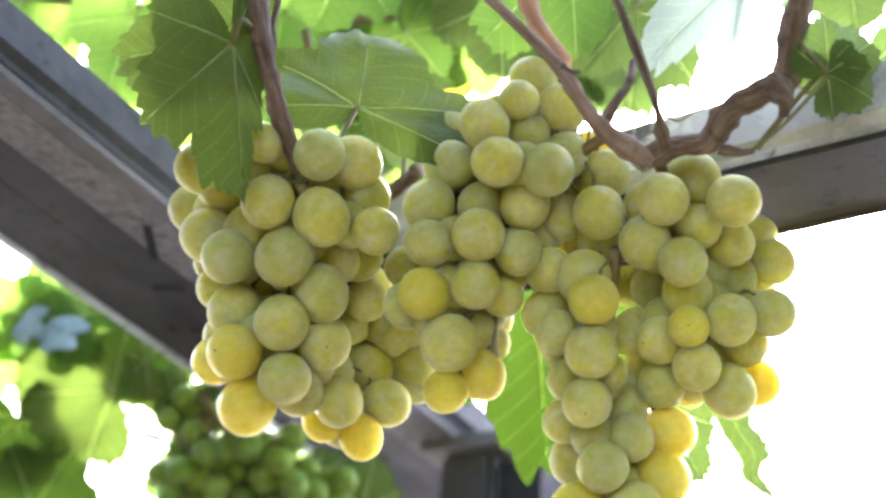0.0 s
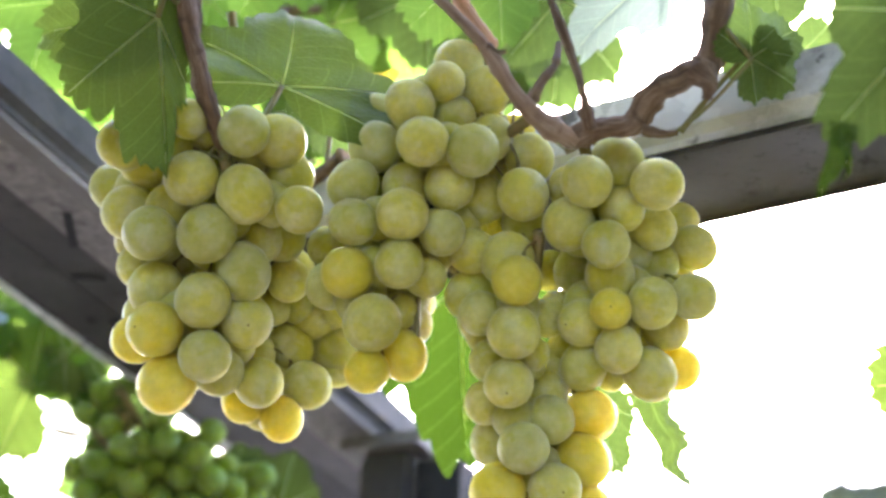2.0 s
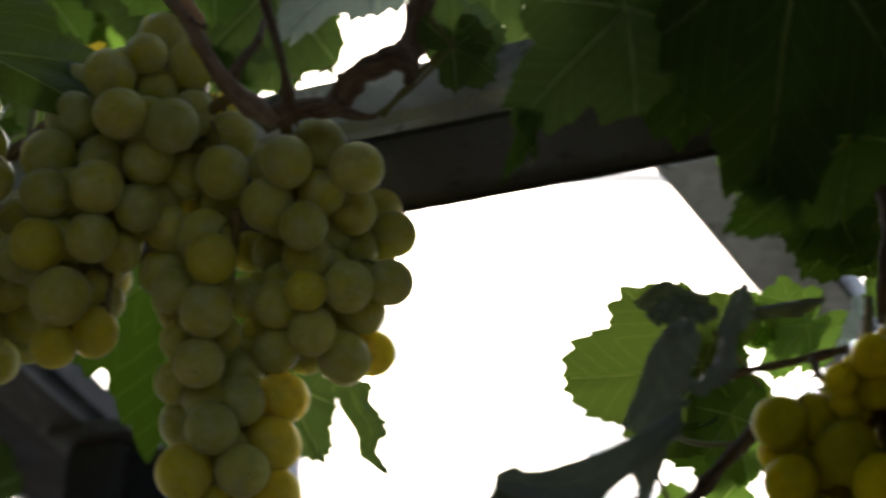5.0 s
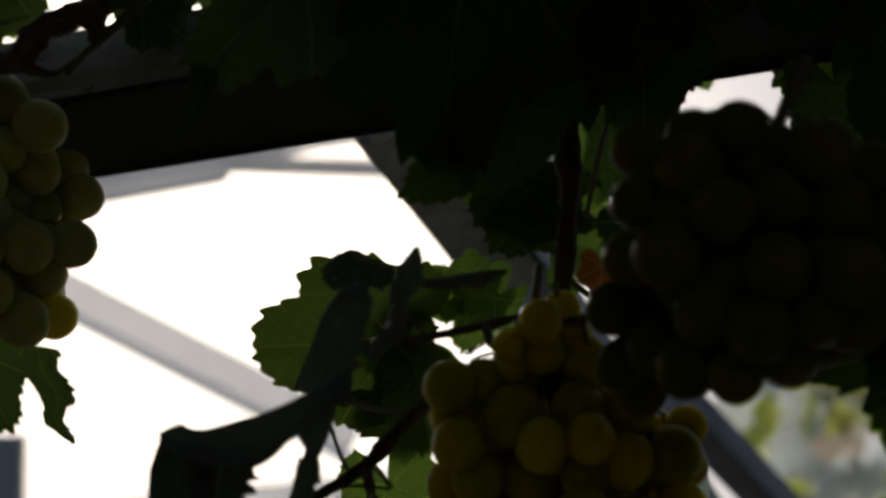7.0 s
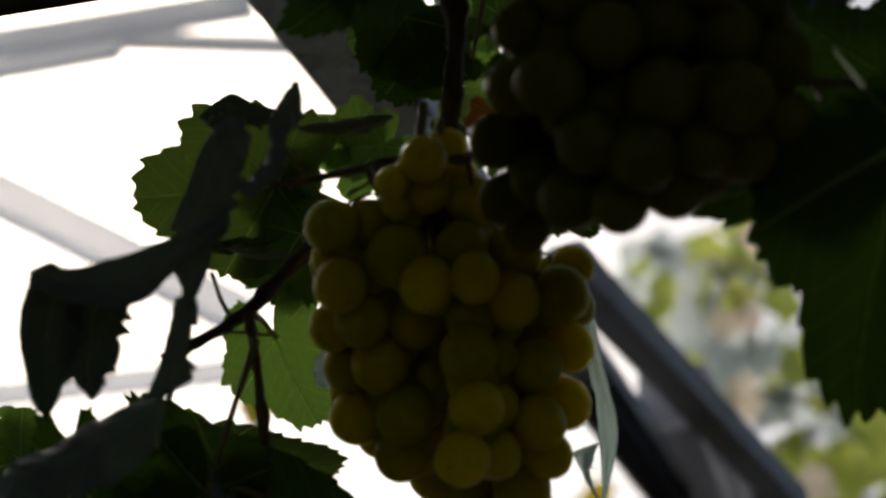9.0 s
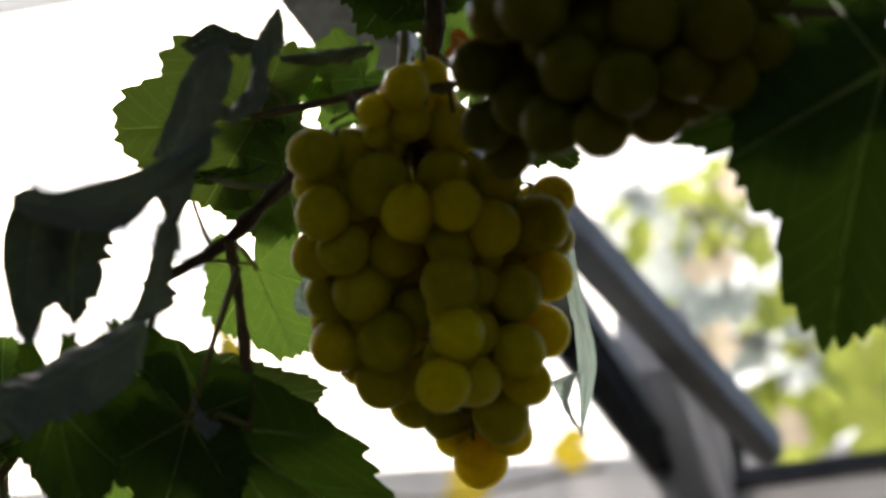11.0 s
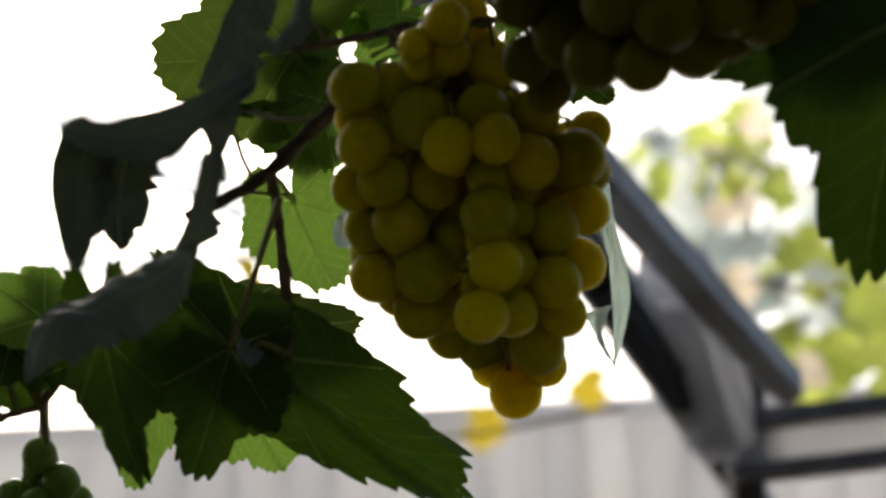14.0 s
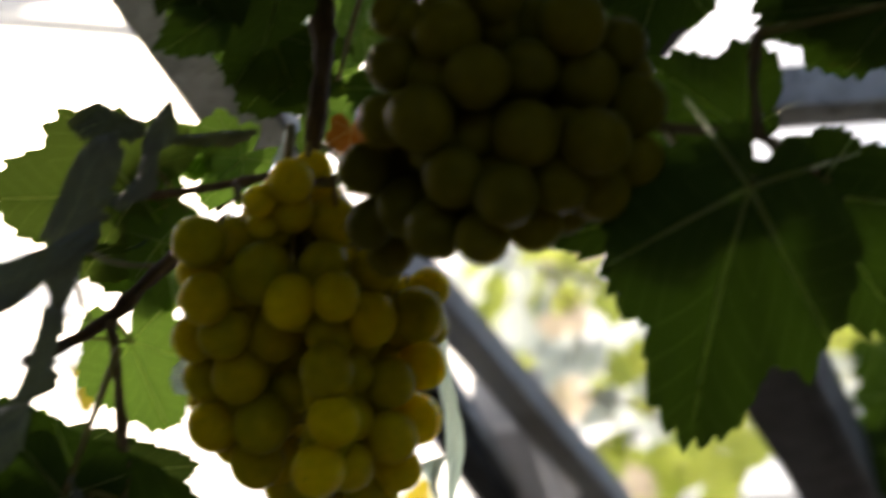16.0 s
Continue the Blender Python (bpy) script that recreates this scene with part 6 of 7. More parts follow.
# ---- background ----
def strut(name, a, b, thick, mat, label):
    o = thing(name, a, label, "beam", "far frame")
    bm = bmesh.new()
    prism(bm, (0, 0, 0), Vector(b) - Vector(a), thick, (0, 0, 1), ((-0.5, -thick / 2), (0.5, -thick / 2), (0.5, thick / 2), (-0.5, thick / 2)))
    bmesh.ops.bevel(bm, geom=bm.edges[:], offset=thick * 0.06, segments=1, affect="EDGES")
    part("tube", fix(bm), mat, o, smooth=False)
    bm = bmesh.new()
    prism(bm, (0, 0, -thick * 0.56), Vector(b) - Vector(a) + Vector((0, 0, -thick * 0.56)), thick * 0.5, (0, 0, 1), ((-0.5, 0), (0.5, 0), (0.5, thick * 0.06), (-0.5, thick * 0.06)))
    part("seal_strip", fix(bm), mat, o, smooth=False)
    return o


strut('far_beam', (-1.060, 3.008, 3.170), (0.191, 2.751, 3.296), 0.045, GLARE_WHITE, 'pale far roof beam in strong light')
strut('far_beam', (-1.093, 3.130, 3.162), (-0.047, 2.908, 3.282), 0.030, GLARE_WHITE, 'pale far roof beam in strong light')
strut('far_beam', (-0.047, 2.900, 3.298), (0.324, 2.856, 3.271), 0.030, GLARE_WHITE, 'pale far roof beam in strong light')
strut('far_brace', (-0.546, 2.940, 3.145), (0.199, 3.008, 2.774), 0.070, GLARE_MILKY, 'pale far diagonal brace in strong light')
strut('far_beam', (-0.744, 3.586, 2.789), (0.358, 3.371, 2.831), 0.045, GLARE_MILKY, 'pale far rail in strong light')
# Plate stands for a lit steel face, made pale by translucent sheets.
strut('far_brace', (0.548, 1.651, 2.157), (0.659, 1.867, 2.052), 0.075, CLAD, 'plate between two struts, light put into a milky colour')
strut('far_strut', (0.370, 1.352, 2.171), (0.735, 1.840, 2.089), 0.034, GROUNDLIT, 'steel strut of the next bay, ground light put into its colour')
rail = thing('far_rail', (0.700, 1.970, 2.080), 'dark steel channel rail with a pale web in the next bay', 'beam', 'far frame')
# The steel web is given translucent sheeting so that it looks lit.
for nm, drop, thick, skin in (('flange', 0.000, 0.018, DARKSTEEL), ('web', -0.0325, 0.046, CLAD), ('flange', -0.064, 0.016, DARKSTEEL)):
    bm = bmesh.new()
    prism(bm, (0, 0.020 if nm == 'web' else 0, drop), (0.476, -0.094 + (0.020 if nm == 'web' else 0), drop + 0.030), 0.012 if nm == 'web' else 0.052, (0, 0, 1), ((-0.5, -thick / 2), (0.5, -thick / 2), (0.5, thick / 2), (-0.5, thick / 2)))
    part(nm, fix(bm), skin, rail, 'steel web, light put into a milky colour' if nm == 'web' else '', smooth=False)
# Black bar added to darken the rafter's shaded far end.
strut('far_strut', (0.402, 1.408, 2.064), (1.128, 2.898, 2.064), 0.026, SHADE_BLACK, 'black bar added for the shade under the rafter')
strut('far_post', (0.738, 1.982, 2.163), (0.749, 2.190, 1.601), 0.040, DARKSTEEL, 'dark steel post of the next bay')
strut('far_post', (-0.403, 2.829, 2.712), (-0.390, 3.144, 2.011), 0.060, WHITESTEEL, 'pale white painted post far off')
strut('far_strut', (0.614, 1.159, 2.396), (0.529, 1.225, 2.303), 0.040, GRIMY_SHADED, 'dark steel strut above the near bunch')
strut('far_beam', (0.696, 1.300, 2.331), (0.909, 1.238, 2.331), 0.046, ZINC, 'light galvanised beam of the next bay')
strut('far_beam', (0.654, 1.277, 2.105), (1.127, 1.951, 2.063), 0.078, GRIMY_SHADED, 'dark steel rafter of the next bay')

# canes that carry the leaves of the next bay
FAR = [spline(q, 6) for q in ([(0.94, 2.62, 2.74), (1.15, 3.05, 2.83), (1.34, 3.52, 2.92), (1.62, 3.98, 3.02)], [(1.02, 3.20, 3.02), (1.30, 3.52, 3.10), (1.66, 3.72, 3.12)],
                              [(1.06, 2.78, 2.56), (1.34, 3.10, 2.62), (1.62, 3.46, 2.66), (1.80, 3.95, 2.80)], [(1.50, 2.62, 2.66), (1.70, 2.98, 2.70), (1.80, 3.30, 2.80)])]
for q in FAR:
    cane('far_cane', q[::3], (0.0045, 0.004, 0.0035), BARK, 'blurred cane in the next bay', 8)


def twig_by(x, y, z):
    """The nearest place on the next bay's canes, from which a leaf's stalk springs."""
    return min((p for q in FAR for p in q), key=lambda p: (p - Vector((x, y, z))).length)


# far wall of upright pale boards
wall_n = thing("wall_north", (0, 0, 0), "pale wall of upright boards in bright light", "wall", kind="structure")
bm = bmesh.new()
WALL_TOP = 2.960
box(bm, (-0.0785, -0.012, 0), (0.0785, 0.012, WALL_TOP))
BOARD = mesh_of("board", fix(bm), CLAD, False)
for i in range(70):
    ob = part("board", BOARD, None, wall_n)
    ob.matrix_basis = Matrix.Translation(Vector((0.972, 5.269, 0.000)) + Vector((0.985, -0.170, 0.000)) * (i - 25) * 0.157 + Vector((0, 0.006 * (i % 3), 0))) @ Matrix.Rotation(-0.1709, 4, "Z")
bm = bmesh.new()
p0, p1 = Vector((0.972, 5.269, 0.000)) + Vector((0.985, -0.170, 0.000)) * -4.0, Vector((0.972, 5.269, 0.000)) + Vector((0.985, -0.170, 0.000)) * 7.2
prism(bm, p0 + Vector((0, 0, WALL_TOP)), p1 + Vector((0, 0, WALL_TOP)), 0.034, (0, 0, 1), ((-0.5, 0.002), (0.5, 0.002), (0.5, 0.05), (-0.5, 0.05)))
part("coping", fix(bm), CLAD, wall_n, "pale capping rail", smooth=False)

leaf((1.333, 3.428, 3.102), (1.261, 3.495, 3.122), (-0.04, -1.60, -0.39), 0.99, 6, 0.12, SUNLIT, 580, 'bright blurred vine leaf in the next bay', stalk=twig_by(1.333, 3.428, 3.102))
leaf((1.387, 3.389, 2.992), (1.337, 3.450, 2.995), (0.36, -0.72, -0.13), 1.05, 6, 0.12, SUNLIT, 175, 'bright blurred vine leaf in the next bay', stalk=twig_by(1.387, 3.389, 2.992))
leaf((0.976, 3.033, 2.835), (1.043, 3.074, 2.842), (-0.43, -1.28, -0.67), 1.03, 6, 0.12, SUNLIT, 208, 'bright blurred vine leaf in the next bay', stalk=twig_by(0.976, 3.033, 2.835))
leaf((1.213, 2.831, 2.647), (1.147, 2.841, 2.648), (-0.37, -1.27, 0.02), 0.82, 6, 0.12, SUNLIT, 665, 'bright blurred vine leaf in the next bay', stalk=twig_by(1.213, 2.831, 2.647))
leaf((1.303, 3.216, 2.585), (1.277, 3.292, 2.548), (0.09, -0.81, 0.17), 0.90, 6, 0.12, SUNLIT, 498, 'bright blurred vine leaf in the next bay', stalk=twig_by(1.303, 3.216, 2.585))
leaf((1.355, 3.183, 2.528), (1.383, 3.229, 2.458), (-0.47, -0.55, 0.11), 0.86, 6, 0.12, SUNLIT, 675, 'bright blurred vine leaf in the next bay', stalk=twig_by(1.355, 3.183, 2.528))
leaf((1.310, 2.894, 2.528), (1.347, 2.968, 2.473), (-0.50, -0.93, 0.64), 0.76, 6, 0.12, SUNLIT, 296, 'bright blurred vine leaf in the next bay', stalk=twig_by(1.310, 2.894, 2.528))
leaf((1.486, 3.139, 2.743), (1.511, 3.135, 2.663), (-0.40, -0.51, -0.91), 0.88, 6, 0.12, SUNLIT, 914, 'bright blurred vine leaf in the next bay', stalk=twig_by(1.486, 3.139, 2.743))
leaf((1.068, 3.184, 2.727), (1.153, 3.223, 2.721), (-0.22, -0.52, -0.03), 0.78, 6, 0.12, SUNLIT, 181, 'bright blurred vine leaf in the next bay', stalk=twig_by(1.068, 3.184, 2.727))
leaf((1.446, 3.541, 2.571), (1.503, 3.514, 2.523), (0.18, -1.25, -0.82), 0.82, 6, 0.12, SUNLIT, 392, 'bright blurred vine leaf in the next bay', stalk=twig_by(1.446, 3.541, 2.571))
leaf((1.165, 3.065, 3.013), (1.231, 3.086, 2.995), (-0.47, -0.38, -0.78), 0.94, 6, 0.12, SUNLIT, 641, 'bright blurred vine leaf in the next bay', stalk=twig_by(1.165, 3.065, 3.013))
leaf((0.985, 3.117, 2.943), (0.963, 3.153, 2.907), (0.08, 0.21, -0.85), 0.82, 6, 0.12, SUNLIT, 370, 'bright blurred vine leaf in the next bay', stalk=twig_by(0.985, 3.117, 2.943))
leaf((0.961, 3.130, 2.887), (0.902, 3.157, 2.837), (-0.93, -1.24, -0.91), 0.90, 6, 0.12, PALE, 584, 'vine leaf in the next bay, sun glare put into its colour', stalk=twig_by(0.961, 3.130, 2.887))
leaf((1.268, 3.928, 3.304), (1.161, 3.922, 3.232), (-0.21, -0.37, -0.16), 0.98, 6, 0.12, PALE, 597, 'vine leaf in the next bay, sun glare put into its colour', stalk=twig_by(1.268, 3.928, 3.304))
leaf((1.255, 3.548, 2.998), (1.169, 3.622, 2.926), (0.04, -0.72, 0.00), 0.87, 6, 0.12, PALE, 520, 'vine leaf in the next bay, sun glare put into its colour', stalk=twig_by(1.255, 3.548, 2.998))
leaf((1.578, 3.817, 3.068), (1.643, 3.864, 2.958), (-0.27, -0.60, -0.35), 1.02, 6, 0.12, PALE, 906, 'vine leaf in the next bay, sun glare put into its colour', stalk=twig_by(1.578, 3.817, 3.068))
leaf((1.278, 3.378, 2.985), (1.199, 3.441, 2.975), (-0.13, -1.64, 0.38), 0.91, 6, 0.12, PALE, 643, 'vine leaf in the next bay, sun glare put into its colour', stalk=twig_by(1.278, 3.378, 2.985))
leaf((1.175, 3.607, 2.800), (1.260, 3.660, 2.755), (-0.01, -0.41, 0.45), 0.94, 6, 0.12, PALE, 629, 'vine leaf in the next bay, sun glare put into its colour', stalk=twig_by(1.175, 3.607, 2.800))
leaf((1.591, 3.821, 2.922), (1.716, 3.850, 2.884), (-0.02, -0.60, -0.82), 1.04, 6, 0.12, PALE, 715, 'vine leaf in the next bay, sun glare put into its colour', stalk=twig_by(1.591, 3.821, 2.922))
leaf((1.399, 3.455, 3.258), (1.467, 3.526, 3.203), (0.22, -0.39, -0.44), 0.98, 6, 0.12, PALE, 232, 'vine leaf in the next bay, sun glare put into its colour', stalk=twig_by(1.399, 3.455, 3.258))
leaf((1.239, 3.462, 2.843), (1.331, 3.492, 2.815), (-0.34, -0.61, 0.03), 1.03, 6, 0.12, PALE, 10, 'vine leaf in the next bay, sun glare put into its colour', stalk=twig_by(1.239, 3.462, 2.843))
leaf((1.487, 3.405, 2.697), (1.455, 3.465, 2.650), (-0.39, -0.93, -0.17), 0.85, 6, 0.12, PALE, 692, 'vine leaf in the next bay, sun glare put into its colour', stalk=twig_by(1.487, 3.405, 2.697))
leaf((1.319, 3.417, 2.881), (1.304, 3.445, 2.808), (-0.38, -0.02, -0.24), 1.04, 6, 0.12, PALE, 15, 'vine leaf in the next bay, sun glare put into its colour', stalk=twig_by(1.319, 3.417, 2.881))
leaf((1.282, 3.150, 2.719), (1.212, 3.124, 2.654), (-0.75, -0.28, 0.13), 1.03, 6, 0.12, PALE, 659, 'vine leaf in the next bay, sun glare put into its colour', stalk=twig_by(1.282, 3.150, 2.719))
leaf((1.055, 3.054, 2.882), (1.103, 3.014, 2.851), (-0.85, -0.53, -0.30), 0.79, 6, 0.12, PALE, 237, 'vine leaf in the next bay, sun glare put into its colour', stalk=twig_by(1.055, 3.054, 2.882))
leaf((1.620, 3.725, 3.107), (1.603, 3.719, 2.999), (0.10, -0.91, -0.52), 0.79, 6, 0.12, PALE, 38, 'vine leaf in the next bay, sun glare put into its colour', stalk=twig_by(1.620, 3.725, 3.107))
leaf((1.331, 3.569, 3.150), (1.381, 3.579, 3.112), (-0.48, -1.28, -0.69), 1.00, 6, 0.12, PALE, 265, 'vine leaf in the next bay, sun glare put into its colour', stalk=twig_by(1.331, 3.569, 3.150))
leaf((1.818, 3.977, 2.829), (1.748, 4.038, 2.845), (-0.07, -0.15, -1.00), 0.78, 6, 0.12, PALE, 224, 'vine leaf in the next bay, sun glare put into its colour', stalk=twig_by(1.818, 3.977, 2.829))
leaf((1.290, 3.845, 3.314), (1.279, 3.913, 3.248), (-0.90, -1.55, -0.31), 0.99, 6, 0.12, PALE, 687, 'vine leaf in the next bay, sun glare put into its colour', stalk=twig_by(1.290, 3.845, 3.314))
leaf((1.232, 3.541, 2.913), (1.251, 3.551, 2.833), (-0.25, -0.78, -0.06), 0.98, 6, 0.12, PALE, 293, 'vine leaf in the next bay, sun glare put into its colour', stalk=twig_by(1.232, 3.541, 2.913))
leaf((1.505, 4.014, 3.142), (1.481, 4.025, 3.061), (-0.40, -1.41, -0.69), 0.83, 6, 0.12, PALE, 44, 'vine leaf in the next bay, sun glare put into its colour', stalk=twig_by(1.505, 4.014, 3.142))
leaf((1.313, 3.339, 2.724), (1.255, 3.330, 2.670), (-0.95, -1.35, 0.20), 0.82, 6, 0.12, PALE, 256, 'vine leaf in the next bay, sun glare put into its colour', stalk=twig_by(1.313, 3.339, 2.724))
leaf((1.331, 4.075, 2.854), (1.278, 4.054, 2.775), (-0.41, -1.73, 0.09), 0.83, 6, 0.12, PALE, 623, 'vine leaf in the next bay, sun glare put into its colour', stalk=twig_by(1.331, 4.075, 2.854))
leaf((1.241, 3.539, 2.738), (1.206, 3.566, 2.697), (0.23, -0.97, -0.36), 0.86, 6, 0.12, PALE, 994, 'vine leaf in the next bay, sun glare put into its colour', stalk=twig_by(1.241, 3.539, 2.738))
leaf((1.536, 3.468, 2.892), (1.520, 3.520, 2.841), (-0.41, -0.28, -0.61), 0.85, 6, 0.12, PALE, 887, 'vine leaf in the next bay, sun glare put into its colour', stalk=twig_by(1.536, 3.468, 2.892))
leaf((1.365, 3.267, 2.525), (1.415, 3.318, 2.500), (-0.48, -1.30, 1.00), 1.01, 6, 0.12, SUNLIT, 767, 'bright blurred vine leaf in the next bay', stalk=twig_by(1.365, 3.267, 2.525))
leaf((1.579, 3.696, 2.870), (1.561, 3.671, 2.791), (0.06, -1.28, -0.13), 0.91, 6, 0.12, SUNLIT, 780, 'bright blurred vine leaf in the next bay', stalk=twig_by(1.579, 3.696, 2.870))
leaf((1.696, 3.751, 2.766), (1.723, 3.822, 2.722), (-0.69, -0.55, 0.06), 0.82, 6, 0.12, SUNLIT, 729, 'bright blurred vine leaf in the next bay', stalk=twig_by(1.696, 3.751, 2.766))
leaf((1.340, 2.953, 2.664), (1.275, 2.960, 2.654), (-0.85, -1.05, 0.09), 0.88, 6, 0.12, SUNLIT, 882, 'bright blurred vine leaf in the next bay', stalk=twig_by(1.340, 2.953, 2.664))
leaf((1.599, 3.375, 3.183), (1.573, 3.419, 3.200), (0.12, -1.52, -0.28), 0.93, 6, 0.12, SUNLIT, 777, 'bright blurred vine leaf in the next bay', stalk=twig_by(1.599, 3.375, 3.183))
leaf((1.319, 3.101, 2.707), (1.349, 3.093, 2.657), (-0.67, -0.88, -0.01), 0.95, 6, 0.12, PALE, 417, 'vine leaf in the next bay, sun glare put into its colour', stalk=twig_by(1.319, 3.101, 2.707))
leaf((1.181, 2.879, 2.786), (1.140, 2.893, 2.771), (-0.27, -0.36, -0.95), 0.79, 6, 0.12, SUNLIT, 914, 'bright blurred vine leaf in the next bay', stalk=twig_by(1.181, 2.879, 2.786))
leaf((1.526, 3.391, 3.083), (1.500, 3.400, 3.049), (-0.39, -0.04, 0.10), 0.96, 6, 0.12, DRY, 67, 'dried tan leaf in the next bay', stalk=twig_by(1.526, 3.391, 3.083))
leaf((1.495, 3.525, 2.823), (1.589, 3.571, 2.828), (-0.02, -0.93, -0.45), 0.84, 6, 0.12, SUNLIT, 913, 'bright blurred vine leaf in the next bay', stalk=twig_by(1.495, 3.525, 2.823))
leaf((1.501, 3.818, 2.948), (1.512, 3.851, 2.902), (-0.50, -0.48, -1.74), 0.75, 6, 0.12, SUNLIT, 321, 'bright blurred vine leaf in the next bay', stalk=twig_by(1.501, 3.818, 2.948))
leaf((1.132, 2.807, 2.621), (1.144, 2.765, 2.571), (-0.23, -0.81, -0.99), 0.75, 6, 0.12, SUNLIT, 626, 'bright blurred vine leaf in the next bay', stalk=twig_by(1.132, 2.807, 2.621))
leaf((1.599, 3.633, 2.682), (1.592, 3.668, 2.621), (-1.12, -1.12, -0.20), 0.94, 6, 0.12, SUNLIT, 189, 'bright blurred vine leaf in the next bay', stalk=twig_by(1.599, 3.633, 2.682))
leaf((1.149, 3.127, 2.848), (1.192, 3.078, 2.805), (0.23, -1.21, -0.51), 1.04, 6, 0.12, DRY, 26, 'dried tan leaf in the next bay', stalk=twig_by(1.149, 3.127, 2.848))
leaf((1.298, 2.869, 2.912), (1.353, 2.893, 2.913), (-0.37, -0.15, -0.46), 0.99, 6, 0.12, PALE, 56, 'vine leaf in the next bay, sun glare put into its colour', stalk=twig_by(1.298, 2.869, 2.912))
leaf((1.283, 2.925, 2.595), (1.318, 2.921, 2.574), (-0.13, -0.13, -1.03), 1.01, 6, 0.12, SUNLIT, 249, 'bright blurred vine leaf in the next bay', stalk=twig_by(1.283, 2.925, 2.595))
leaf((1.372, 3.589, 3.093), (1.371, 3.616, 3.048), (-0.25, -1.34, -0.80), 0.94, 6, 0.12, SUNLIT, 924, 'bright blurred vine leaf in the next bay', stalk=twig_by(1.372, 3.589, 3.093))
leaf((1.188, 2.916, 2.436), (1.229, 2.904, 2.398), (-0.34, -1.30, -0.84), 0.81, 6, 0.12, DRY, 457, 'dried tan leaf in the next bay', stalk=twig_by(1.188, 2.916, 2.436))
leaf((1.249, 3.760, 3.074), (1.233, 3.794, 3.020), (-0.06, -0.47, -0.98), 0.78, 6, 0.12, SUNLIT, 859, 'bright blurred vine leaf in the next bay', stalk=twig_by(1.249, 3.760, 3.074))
leaf((1.365, 3.386, 2.672), (1.317, 3.362, 2.615), (-0.38, -0.23, 0.18), 1.03, 6, 0.12, PALE, 995, 'vine leaf in the next bay, sun glare put into its colour', stalk=twig_by(1.365, 3.386, 2.672))
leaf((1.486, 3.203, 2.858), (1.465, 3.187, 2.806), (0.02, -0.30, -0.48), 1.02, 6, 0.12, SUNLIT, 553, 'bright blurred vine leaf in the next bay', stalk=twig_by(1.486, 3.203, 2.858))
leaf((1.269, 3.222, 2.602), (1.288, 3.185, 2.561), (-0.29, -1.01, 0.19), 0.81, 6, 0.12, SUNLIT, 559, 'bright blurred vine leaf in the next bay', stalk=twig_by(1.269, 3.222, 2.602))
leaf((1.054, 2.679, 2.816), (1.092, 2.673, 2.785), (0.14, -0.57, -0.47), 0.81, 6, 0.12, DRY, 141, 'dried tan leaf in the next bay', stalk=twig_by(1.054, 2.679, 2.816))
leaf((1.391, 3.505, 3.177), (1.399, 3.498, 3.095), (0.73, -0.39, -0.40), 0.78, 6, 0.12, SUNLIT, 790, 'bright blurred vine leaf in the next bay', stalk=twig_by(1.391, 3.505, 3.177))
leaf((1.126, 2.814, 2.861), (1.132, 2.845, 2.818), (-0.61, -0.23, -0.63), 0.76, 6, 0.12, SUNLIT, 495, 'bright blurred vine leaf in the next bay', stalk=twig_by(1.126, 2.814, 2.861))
leaf((1.409, 3.225, 2.712), (1.489, 3.262, 2.715), (-0.58, -1.28, 0.10), 0.89, 6, 0.12, PALE, 736, 'vine leaf in the next bay, sun glare put into its colour', stalk=twig_by(1.409, 3.225, 2.712))
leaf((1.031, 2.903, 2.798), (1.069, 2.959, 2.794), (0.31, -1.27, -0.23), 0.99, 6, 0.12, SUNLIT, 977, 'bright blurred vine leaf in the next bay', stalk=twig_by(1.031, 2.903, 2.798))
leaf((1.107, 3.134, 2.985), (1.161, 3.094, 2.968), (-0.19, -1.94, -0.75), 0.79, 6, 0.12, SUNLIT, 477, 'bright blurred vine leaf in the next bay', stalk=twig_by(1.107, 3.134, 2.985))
leaf((1.647, 3.775, 3.150), (1.676, 3.765, 3.086), (0.39, -0.76, -0.23), 0.92, 6, 0.12, PALE, 698, 'vine leaf in the next bay, sun glare put into its colour', stalk=twig_by(1.647, 3.775, 3.150))
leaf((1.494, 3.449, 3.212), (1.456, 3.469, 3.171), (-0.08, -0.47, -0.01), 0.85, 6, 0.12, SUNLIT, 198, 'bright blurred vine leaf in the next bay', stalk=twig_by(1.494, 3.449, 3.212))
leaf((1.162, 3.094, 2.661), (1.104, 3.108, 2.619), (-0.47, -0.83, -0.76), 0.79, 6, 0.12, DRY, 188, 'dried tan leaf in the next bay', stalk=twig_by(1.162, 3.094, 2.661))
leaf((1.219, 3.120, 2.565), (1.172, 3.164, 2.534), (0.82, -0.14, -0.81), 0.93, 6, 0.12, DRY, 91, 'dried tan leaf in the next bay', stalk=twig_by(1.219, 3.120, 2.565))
leaf((0.818, 4.138, 2.650), (0.890, 4.114, 2.624), (0.11, -0.98, -0.08), 1.01, 6, 0.12, YELLOW, 807, 'yellow leaf before the far wall', stalk=twig_by(0.808, 4.138, 2.648))
leaf((1.112, 4.071, 2.728), (1.040, 4.048, 2.700), (-0.50, -0.99, -0.69), 0.96, 6, 0.12, YELLOW, 878, 'yellow leaf before the far wall', stalk=twig_by(1.062, 4.071, 2.704))
leaf((0.145, 2.283, 2.370), (0.167, 2.242, 2.337), (-0.28, -0.25, -0.29), 0.88, 6, 0.12, YELLOW, 534, 'yellow leaf before the far wall', stalk=(0.107, 2.303, 2.335))
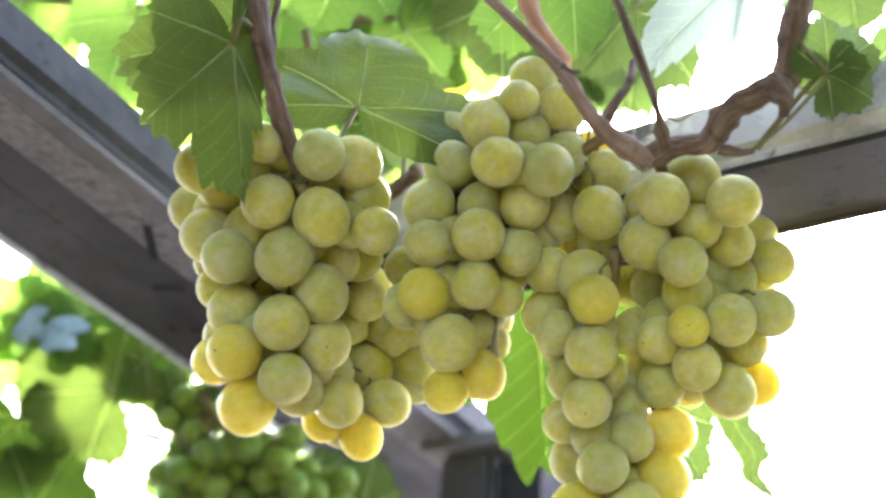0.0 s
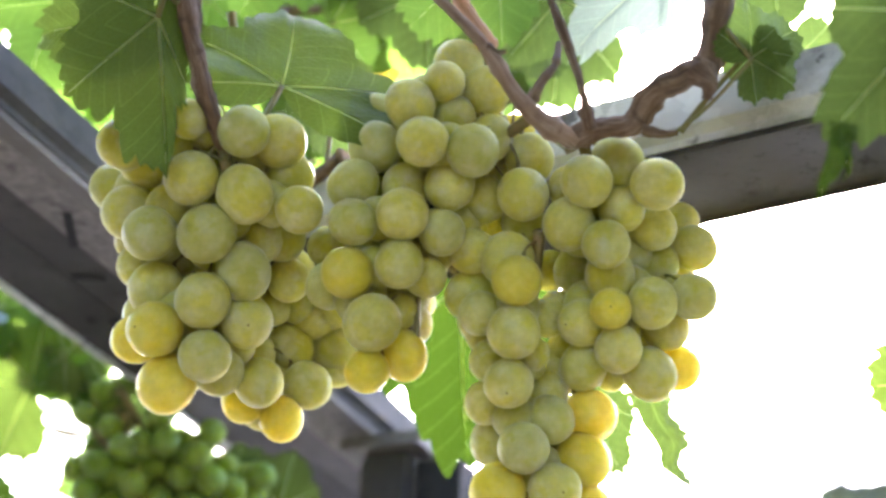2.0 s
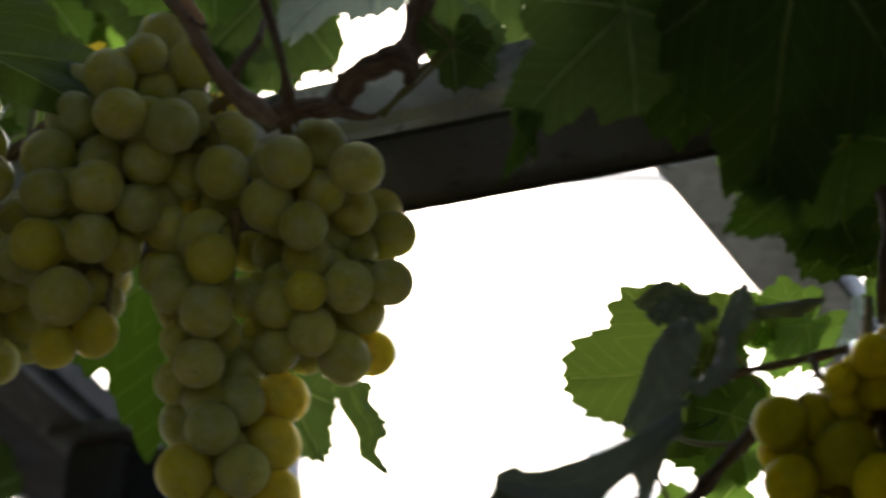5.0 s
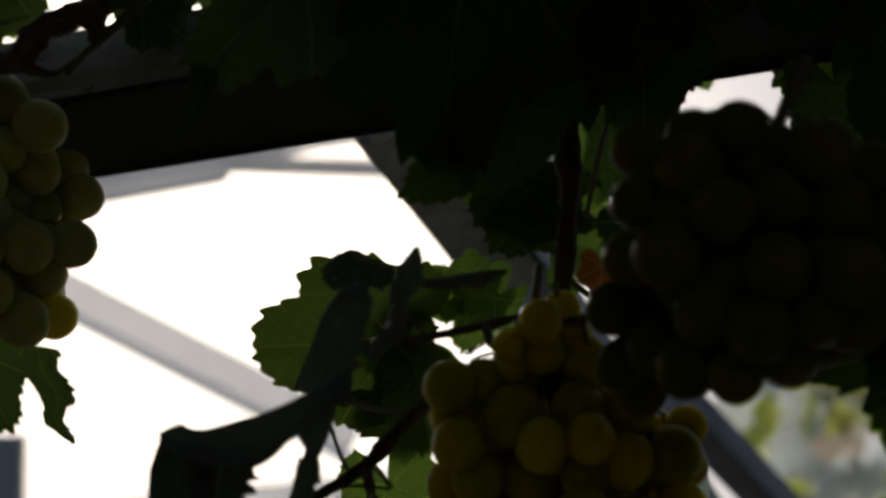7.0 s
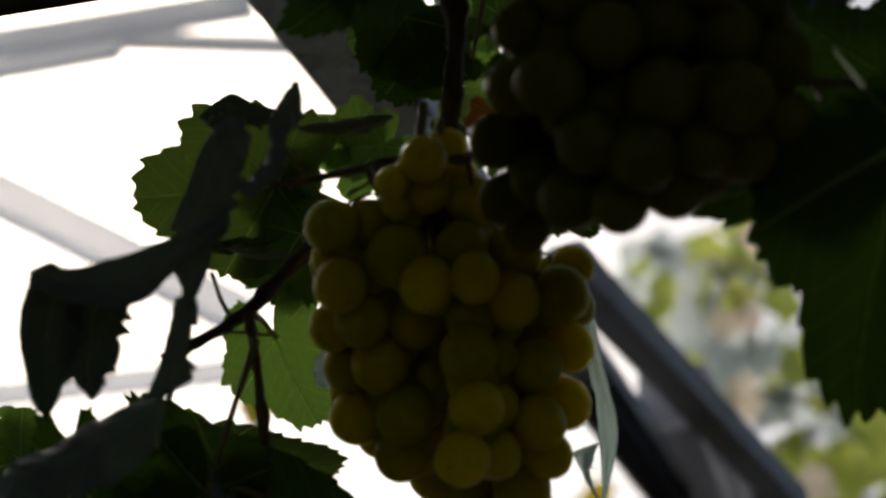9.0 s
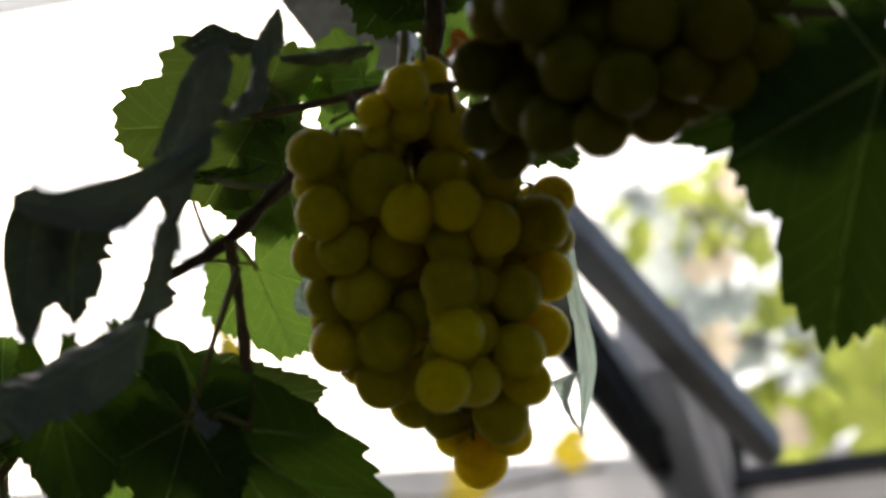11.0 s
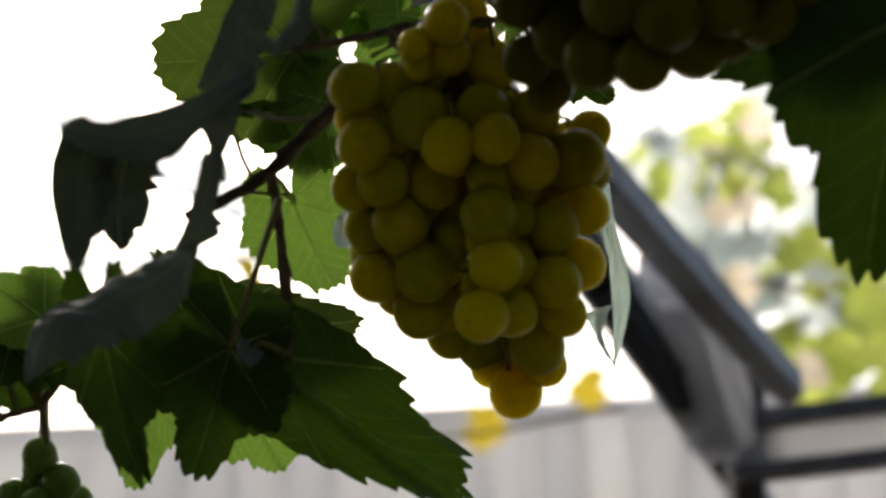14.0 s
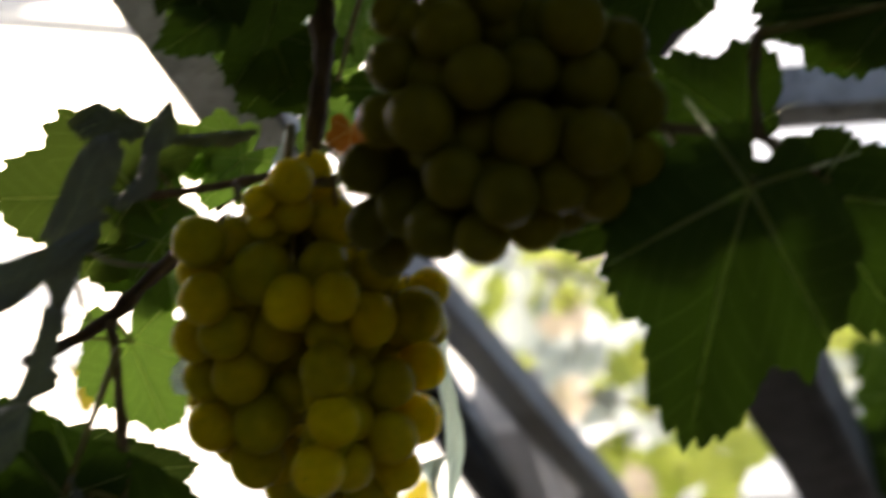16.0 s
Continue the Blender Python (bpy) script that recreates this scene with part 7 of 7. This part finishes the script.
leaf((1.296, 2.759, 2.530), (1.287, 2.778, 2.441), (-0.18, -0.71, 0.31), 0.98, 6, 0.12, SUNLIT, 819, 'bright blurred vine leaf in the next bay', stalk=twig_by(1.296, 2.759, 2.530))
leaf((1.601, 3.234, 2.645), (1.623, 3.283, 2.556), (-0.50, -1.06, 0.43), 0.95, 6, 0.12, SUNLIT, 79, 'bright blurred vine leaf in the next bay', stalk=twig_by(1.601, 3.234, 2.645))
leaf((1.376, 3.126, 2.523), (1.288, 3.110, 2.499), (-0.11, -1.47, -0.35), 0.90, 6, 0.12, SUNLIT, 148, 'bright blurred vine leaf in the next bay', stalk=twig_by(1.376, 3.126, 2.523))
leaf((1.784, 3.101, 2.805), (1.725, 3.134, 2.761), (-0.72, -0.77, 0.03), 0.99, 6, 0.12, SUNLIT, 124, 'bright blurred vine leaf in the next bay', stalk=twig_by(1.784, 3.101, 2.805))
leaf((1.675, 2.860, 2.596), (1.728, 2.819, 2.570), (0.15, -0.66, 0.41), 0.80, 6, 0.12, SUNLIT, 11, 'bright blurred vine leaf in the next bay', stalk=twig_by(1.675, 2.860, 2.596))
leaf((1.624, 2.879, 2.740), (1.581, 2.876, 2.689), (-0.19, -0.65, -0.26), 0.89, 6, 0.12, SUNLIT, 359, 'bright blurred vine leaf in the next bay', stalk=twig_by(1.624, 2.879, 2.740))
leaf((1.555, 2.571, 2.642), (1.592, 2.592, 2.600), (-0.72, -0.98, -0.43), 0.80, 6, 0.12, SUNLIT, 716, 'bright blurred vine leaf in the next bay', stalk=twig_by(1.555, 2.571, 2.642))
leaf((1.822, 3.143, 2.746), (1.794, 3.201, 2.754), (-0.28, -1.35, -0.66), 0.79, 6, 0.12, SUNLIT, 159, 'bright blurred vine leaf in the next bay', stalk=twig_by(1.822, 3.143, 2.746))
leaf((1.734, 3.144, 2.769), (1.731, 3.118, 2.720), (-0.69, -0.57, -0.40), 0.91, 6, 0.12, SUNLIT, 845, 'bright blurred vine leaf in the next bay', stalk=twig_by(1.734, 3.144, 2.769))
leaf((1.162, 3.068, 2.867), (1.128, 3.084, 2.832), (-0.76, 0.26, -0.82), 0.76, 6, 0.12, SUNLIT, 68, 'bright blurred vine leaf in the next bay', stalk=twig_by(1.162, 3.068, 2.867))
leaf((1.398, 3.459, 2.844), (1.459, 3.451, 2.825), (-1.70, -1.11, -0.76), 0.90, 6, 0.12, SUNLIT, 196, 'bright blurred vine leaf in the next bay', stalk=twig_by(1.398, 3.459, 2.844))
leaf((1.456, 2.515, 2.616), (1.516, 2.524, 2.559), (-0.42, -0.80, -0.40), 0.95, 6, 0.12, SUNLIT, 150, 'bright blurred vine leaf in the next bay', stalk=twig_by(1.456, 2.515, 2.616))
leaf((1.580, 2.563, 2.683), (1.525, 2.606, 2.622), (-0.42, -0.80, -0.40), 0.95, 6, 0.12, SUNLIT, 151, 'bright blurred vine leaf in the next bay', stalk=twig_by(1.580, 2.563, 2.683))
leaf((1.443, 2.355, 2.476), (1.393, 2.391, 2.429), (-0.42, -0.80, -0.40), 0.95, 6, 0.12, YOUNG_LIT, 152, 'bright blurred vine leaf in the next bay', stalk=twig_by(1.443, 2.355, 2.476))
leaf((1.456, 2.389, 2.392), (1.406, 2.431, 2.329), (-0.42, -0.80, -0.40), 0.95, 6, 0.12, YOUNG_LIT, 153, 'bright blurred vine leaf in the next bay', stalk=twig_by(1.456, 2.389, 2.392))
leaf((1.236, 2.692, 2.363), (1.309, 2.657, 2.394), (-0.42, -0.80, -0.40), 0.95, 6, 0.12, SUNLIT, 154, 'bright blurred vine leaf in the next bay', stalk=twig_by(1.236, 2.692, 2.363))
leaf((1.531, 2.672, 2.725), (1.578, 2.638, 2.769), (-0.42, -0.80, -0.40), 0.95, 6, 0.12, PALE, 155, 'bright blurred vine leaf in the next bay', stalk=twig_by(1.531, 2.672, 2.725))
leaf((1.476, 2.529, 2.320), (1.509, 2.493, 2.378), (-0.42, -0.80, -0.40), 0.95, 6, 0.12, YOUNG_LIT, 156, 'bright blurred vine leaf in the next bay', stalk=twig_by(1.476, 2.529, 2.320))
leaf((1.616, 2.807, 2.621), (1.696, 2.760, 2.675), (-0.42, -0.80, -0.40), 0.95, 6, 0.12, PALE, 157, 'bright blurred vine leaf in the next bay', stalk=twig_by(1.616, 2.807, 2.621))
leaf((0.984, 1.612, 2.155), (0.960, 1.641, 2.106), (-0.42, -0.80, -0.40), 0.95, 6, 0.12, LEAF, 160, 'dark blurred vine leaf in the next bay', stalk=twig_by(0.984, 1.612, 2.155))
leaf((1.014, 1.681, 2.234), (1.042, 1.695, 2.185), (-0.42, -0.80, -0.40), 0.95, 6, 0.12, LEAF, 161, 'dark blurred vine leaf in the next bay', stalk=twig_by(1.014, 1.681, 2.234))
leaf((0.993, 1.635, 2.098), (0.960, 1.663, 2.055), (-0.42, -0.80, -0.40), 0.95, 6, 0.12, LEAF, 162, 'dark blurred vine leaf in the next bay', stalk=twig_by(0.993, 1.635, 2.098))
leaf((1.381, 2.439, 2.584), (1.443, 2.407, 2.614), (-0.42, -0.80, -0.40), 0.95, 6, 0.12, SUNLIT, 163, 'dark blurred vine leaf in the next bay', stalk=twig_by(1.381, 2.439, 2.584))
curled("strip of pale translucent plastic tied beside a bunch", [([(0.199, 0.670, 1.850), (0.200, 0.668, 1.824), (0.202, 0.667, 1.799), (0.204, 0.679, 1.765)], [(0.205, 0.669, 1.850), (0.206, 0.667, 1.824), (0.210, 0.668, 1.792), (0.204, 0.679, 1.764)], 0.12, 0), ([(0.194, 0.683, 1.789), (0.200, 0.681, 1.791), (0.203, 0.670, 1.789)], [(0.200, 0.686, 1.777), (0.203, 0.682, 1.771), (0.204, 0.679, 1.765)], 0.2, 0)], FILM, "plastic_strip")
curled("strip of pale translucent plastic tied above a bunch", [([(0.142, 0.688, 1.946), (0.137, 0.689, 1.933), (0.132, 0.690, 1.921)], [(0.145, 0.680, 1.940), (0.141, 0.681, 1.927), (0.136, 0.682, 1.916)], 0.12, 0), ([(0.137, 0.691, 2.004), (0.140, 0.694, 1.999), (0.142, 0.697, 1.992)], [(0.142, 0.691, 2.005), (0.144, 0.694, 1.999), (0.145, 0.697, 1.993)], 0.2, 0)], FILM, "plastic_strip")
curled("strip of pale translucent plastic tied above a bunch", [([(0.150, 0.689, 2.009), (0.151, 0.692, 2.003), (0.153, 0.694, 1.998)], [(0.154, 0.688, 2.010), (0.155, 0.692, 2.003), (0.156, 0.694, 1.998)], 0.12, 0)], FILM, "plastic_strip")
curled("scrap of pale translucent plastic behind a bunch", [([(0.093, 0.679, 1.832), (0.090, 0.683, 1.824), (0.092, 0.685, 1.818)], [(0.097, 0.683, 1.835), (0.100, 0.686, 1.824), (0.101, 0.688, 1.818)], 0.12, 0)], FILM, "plastic_strip")
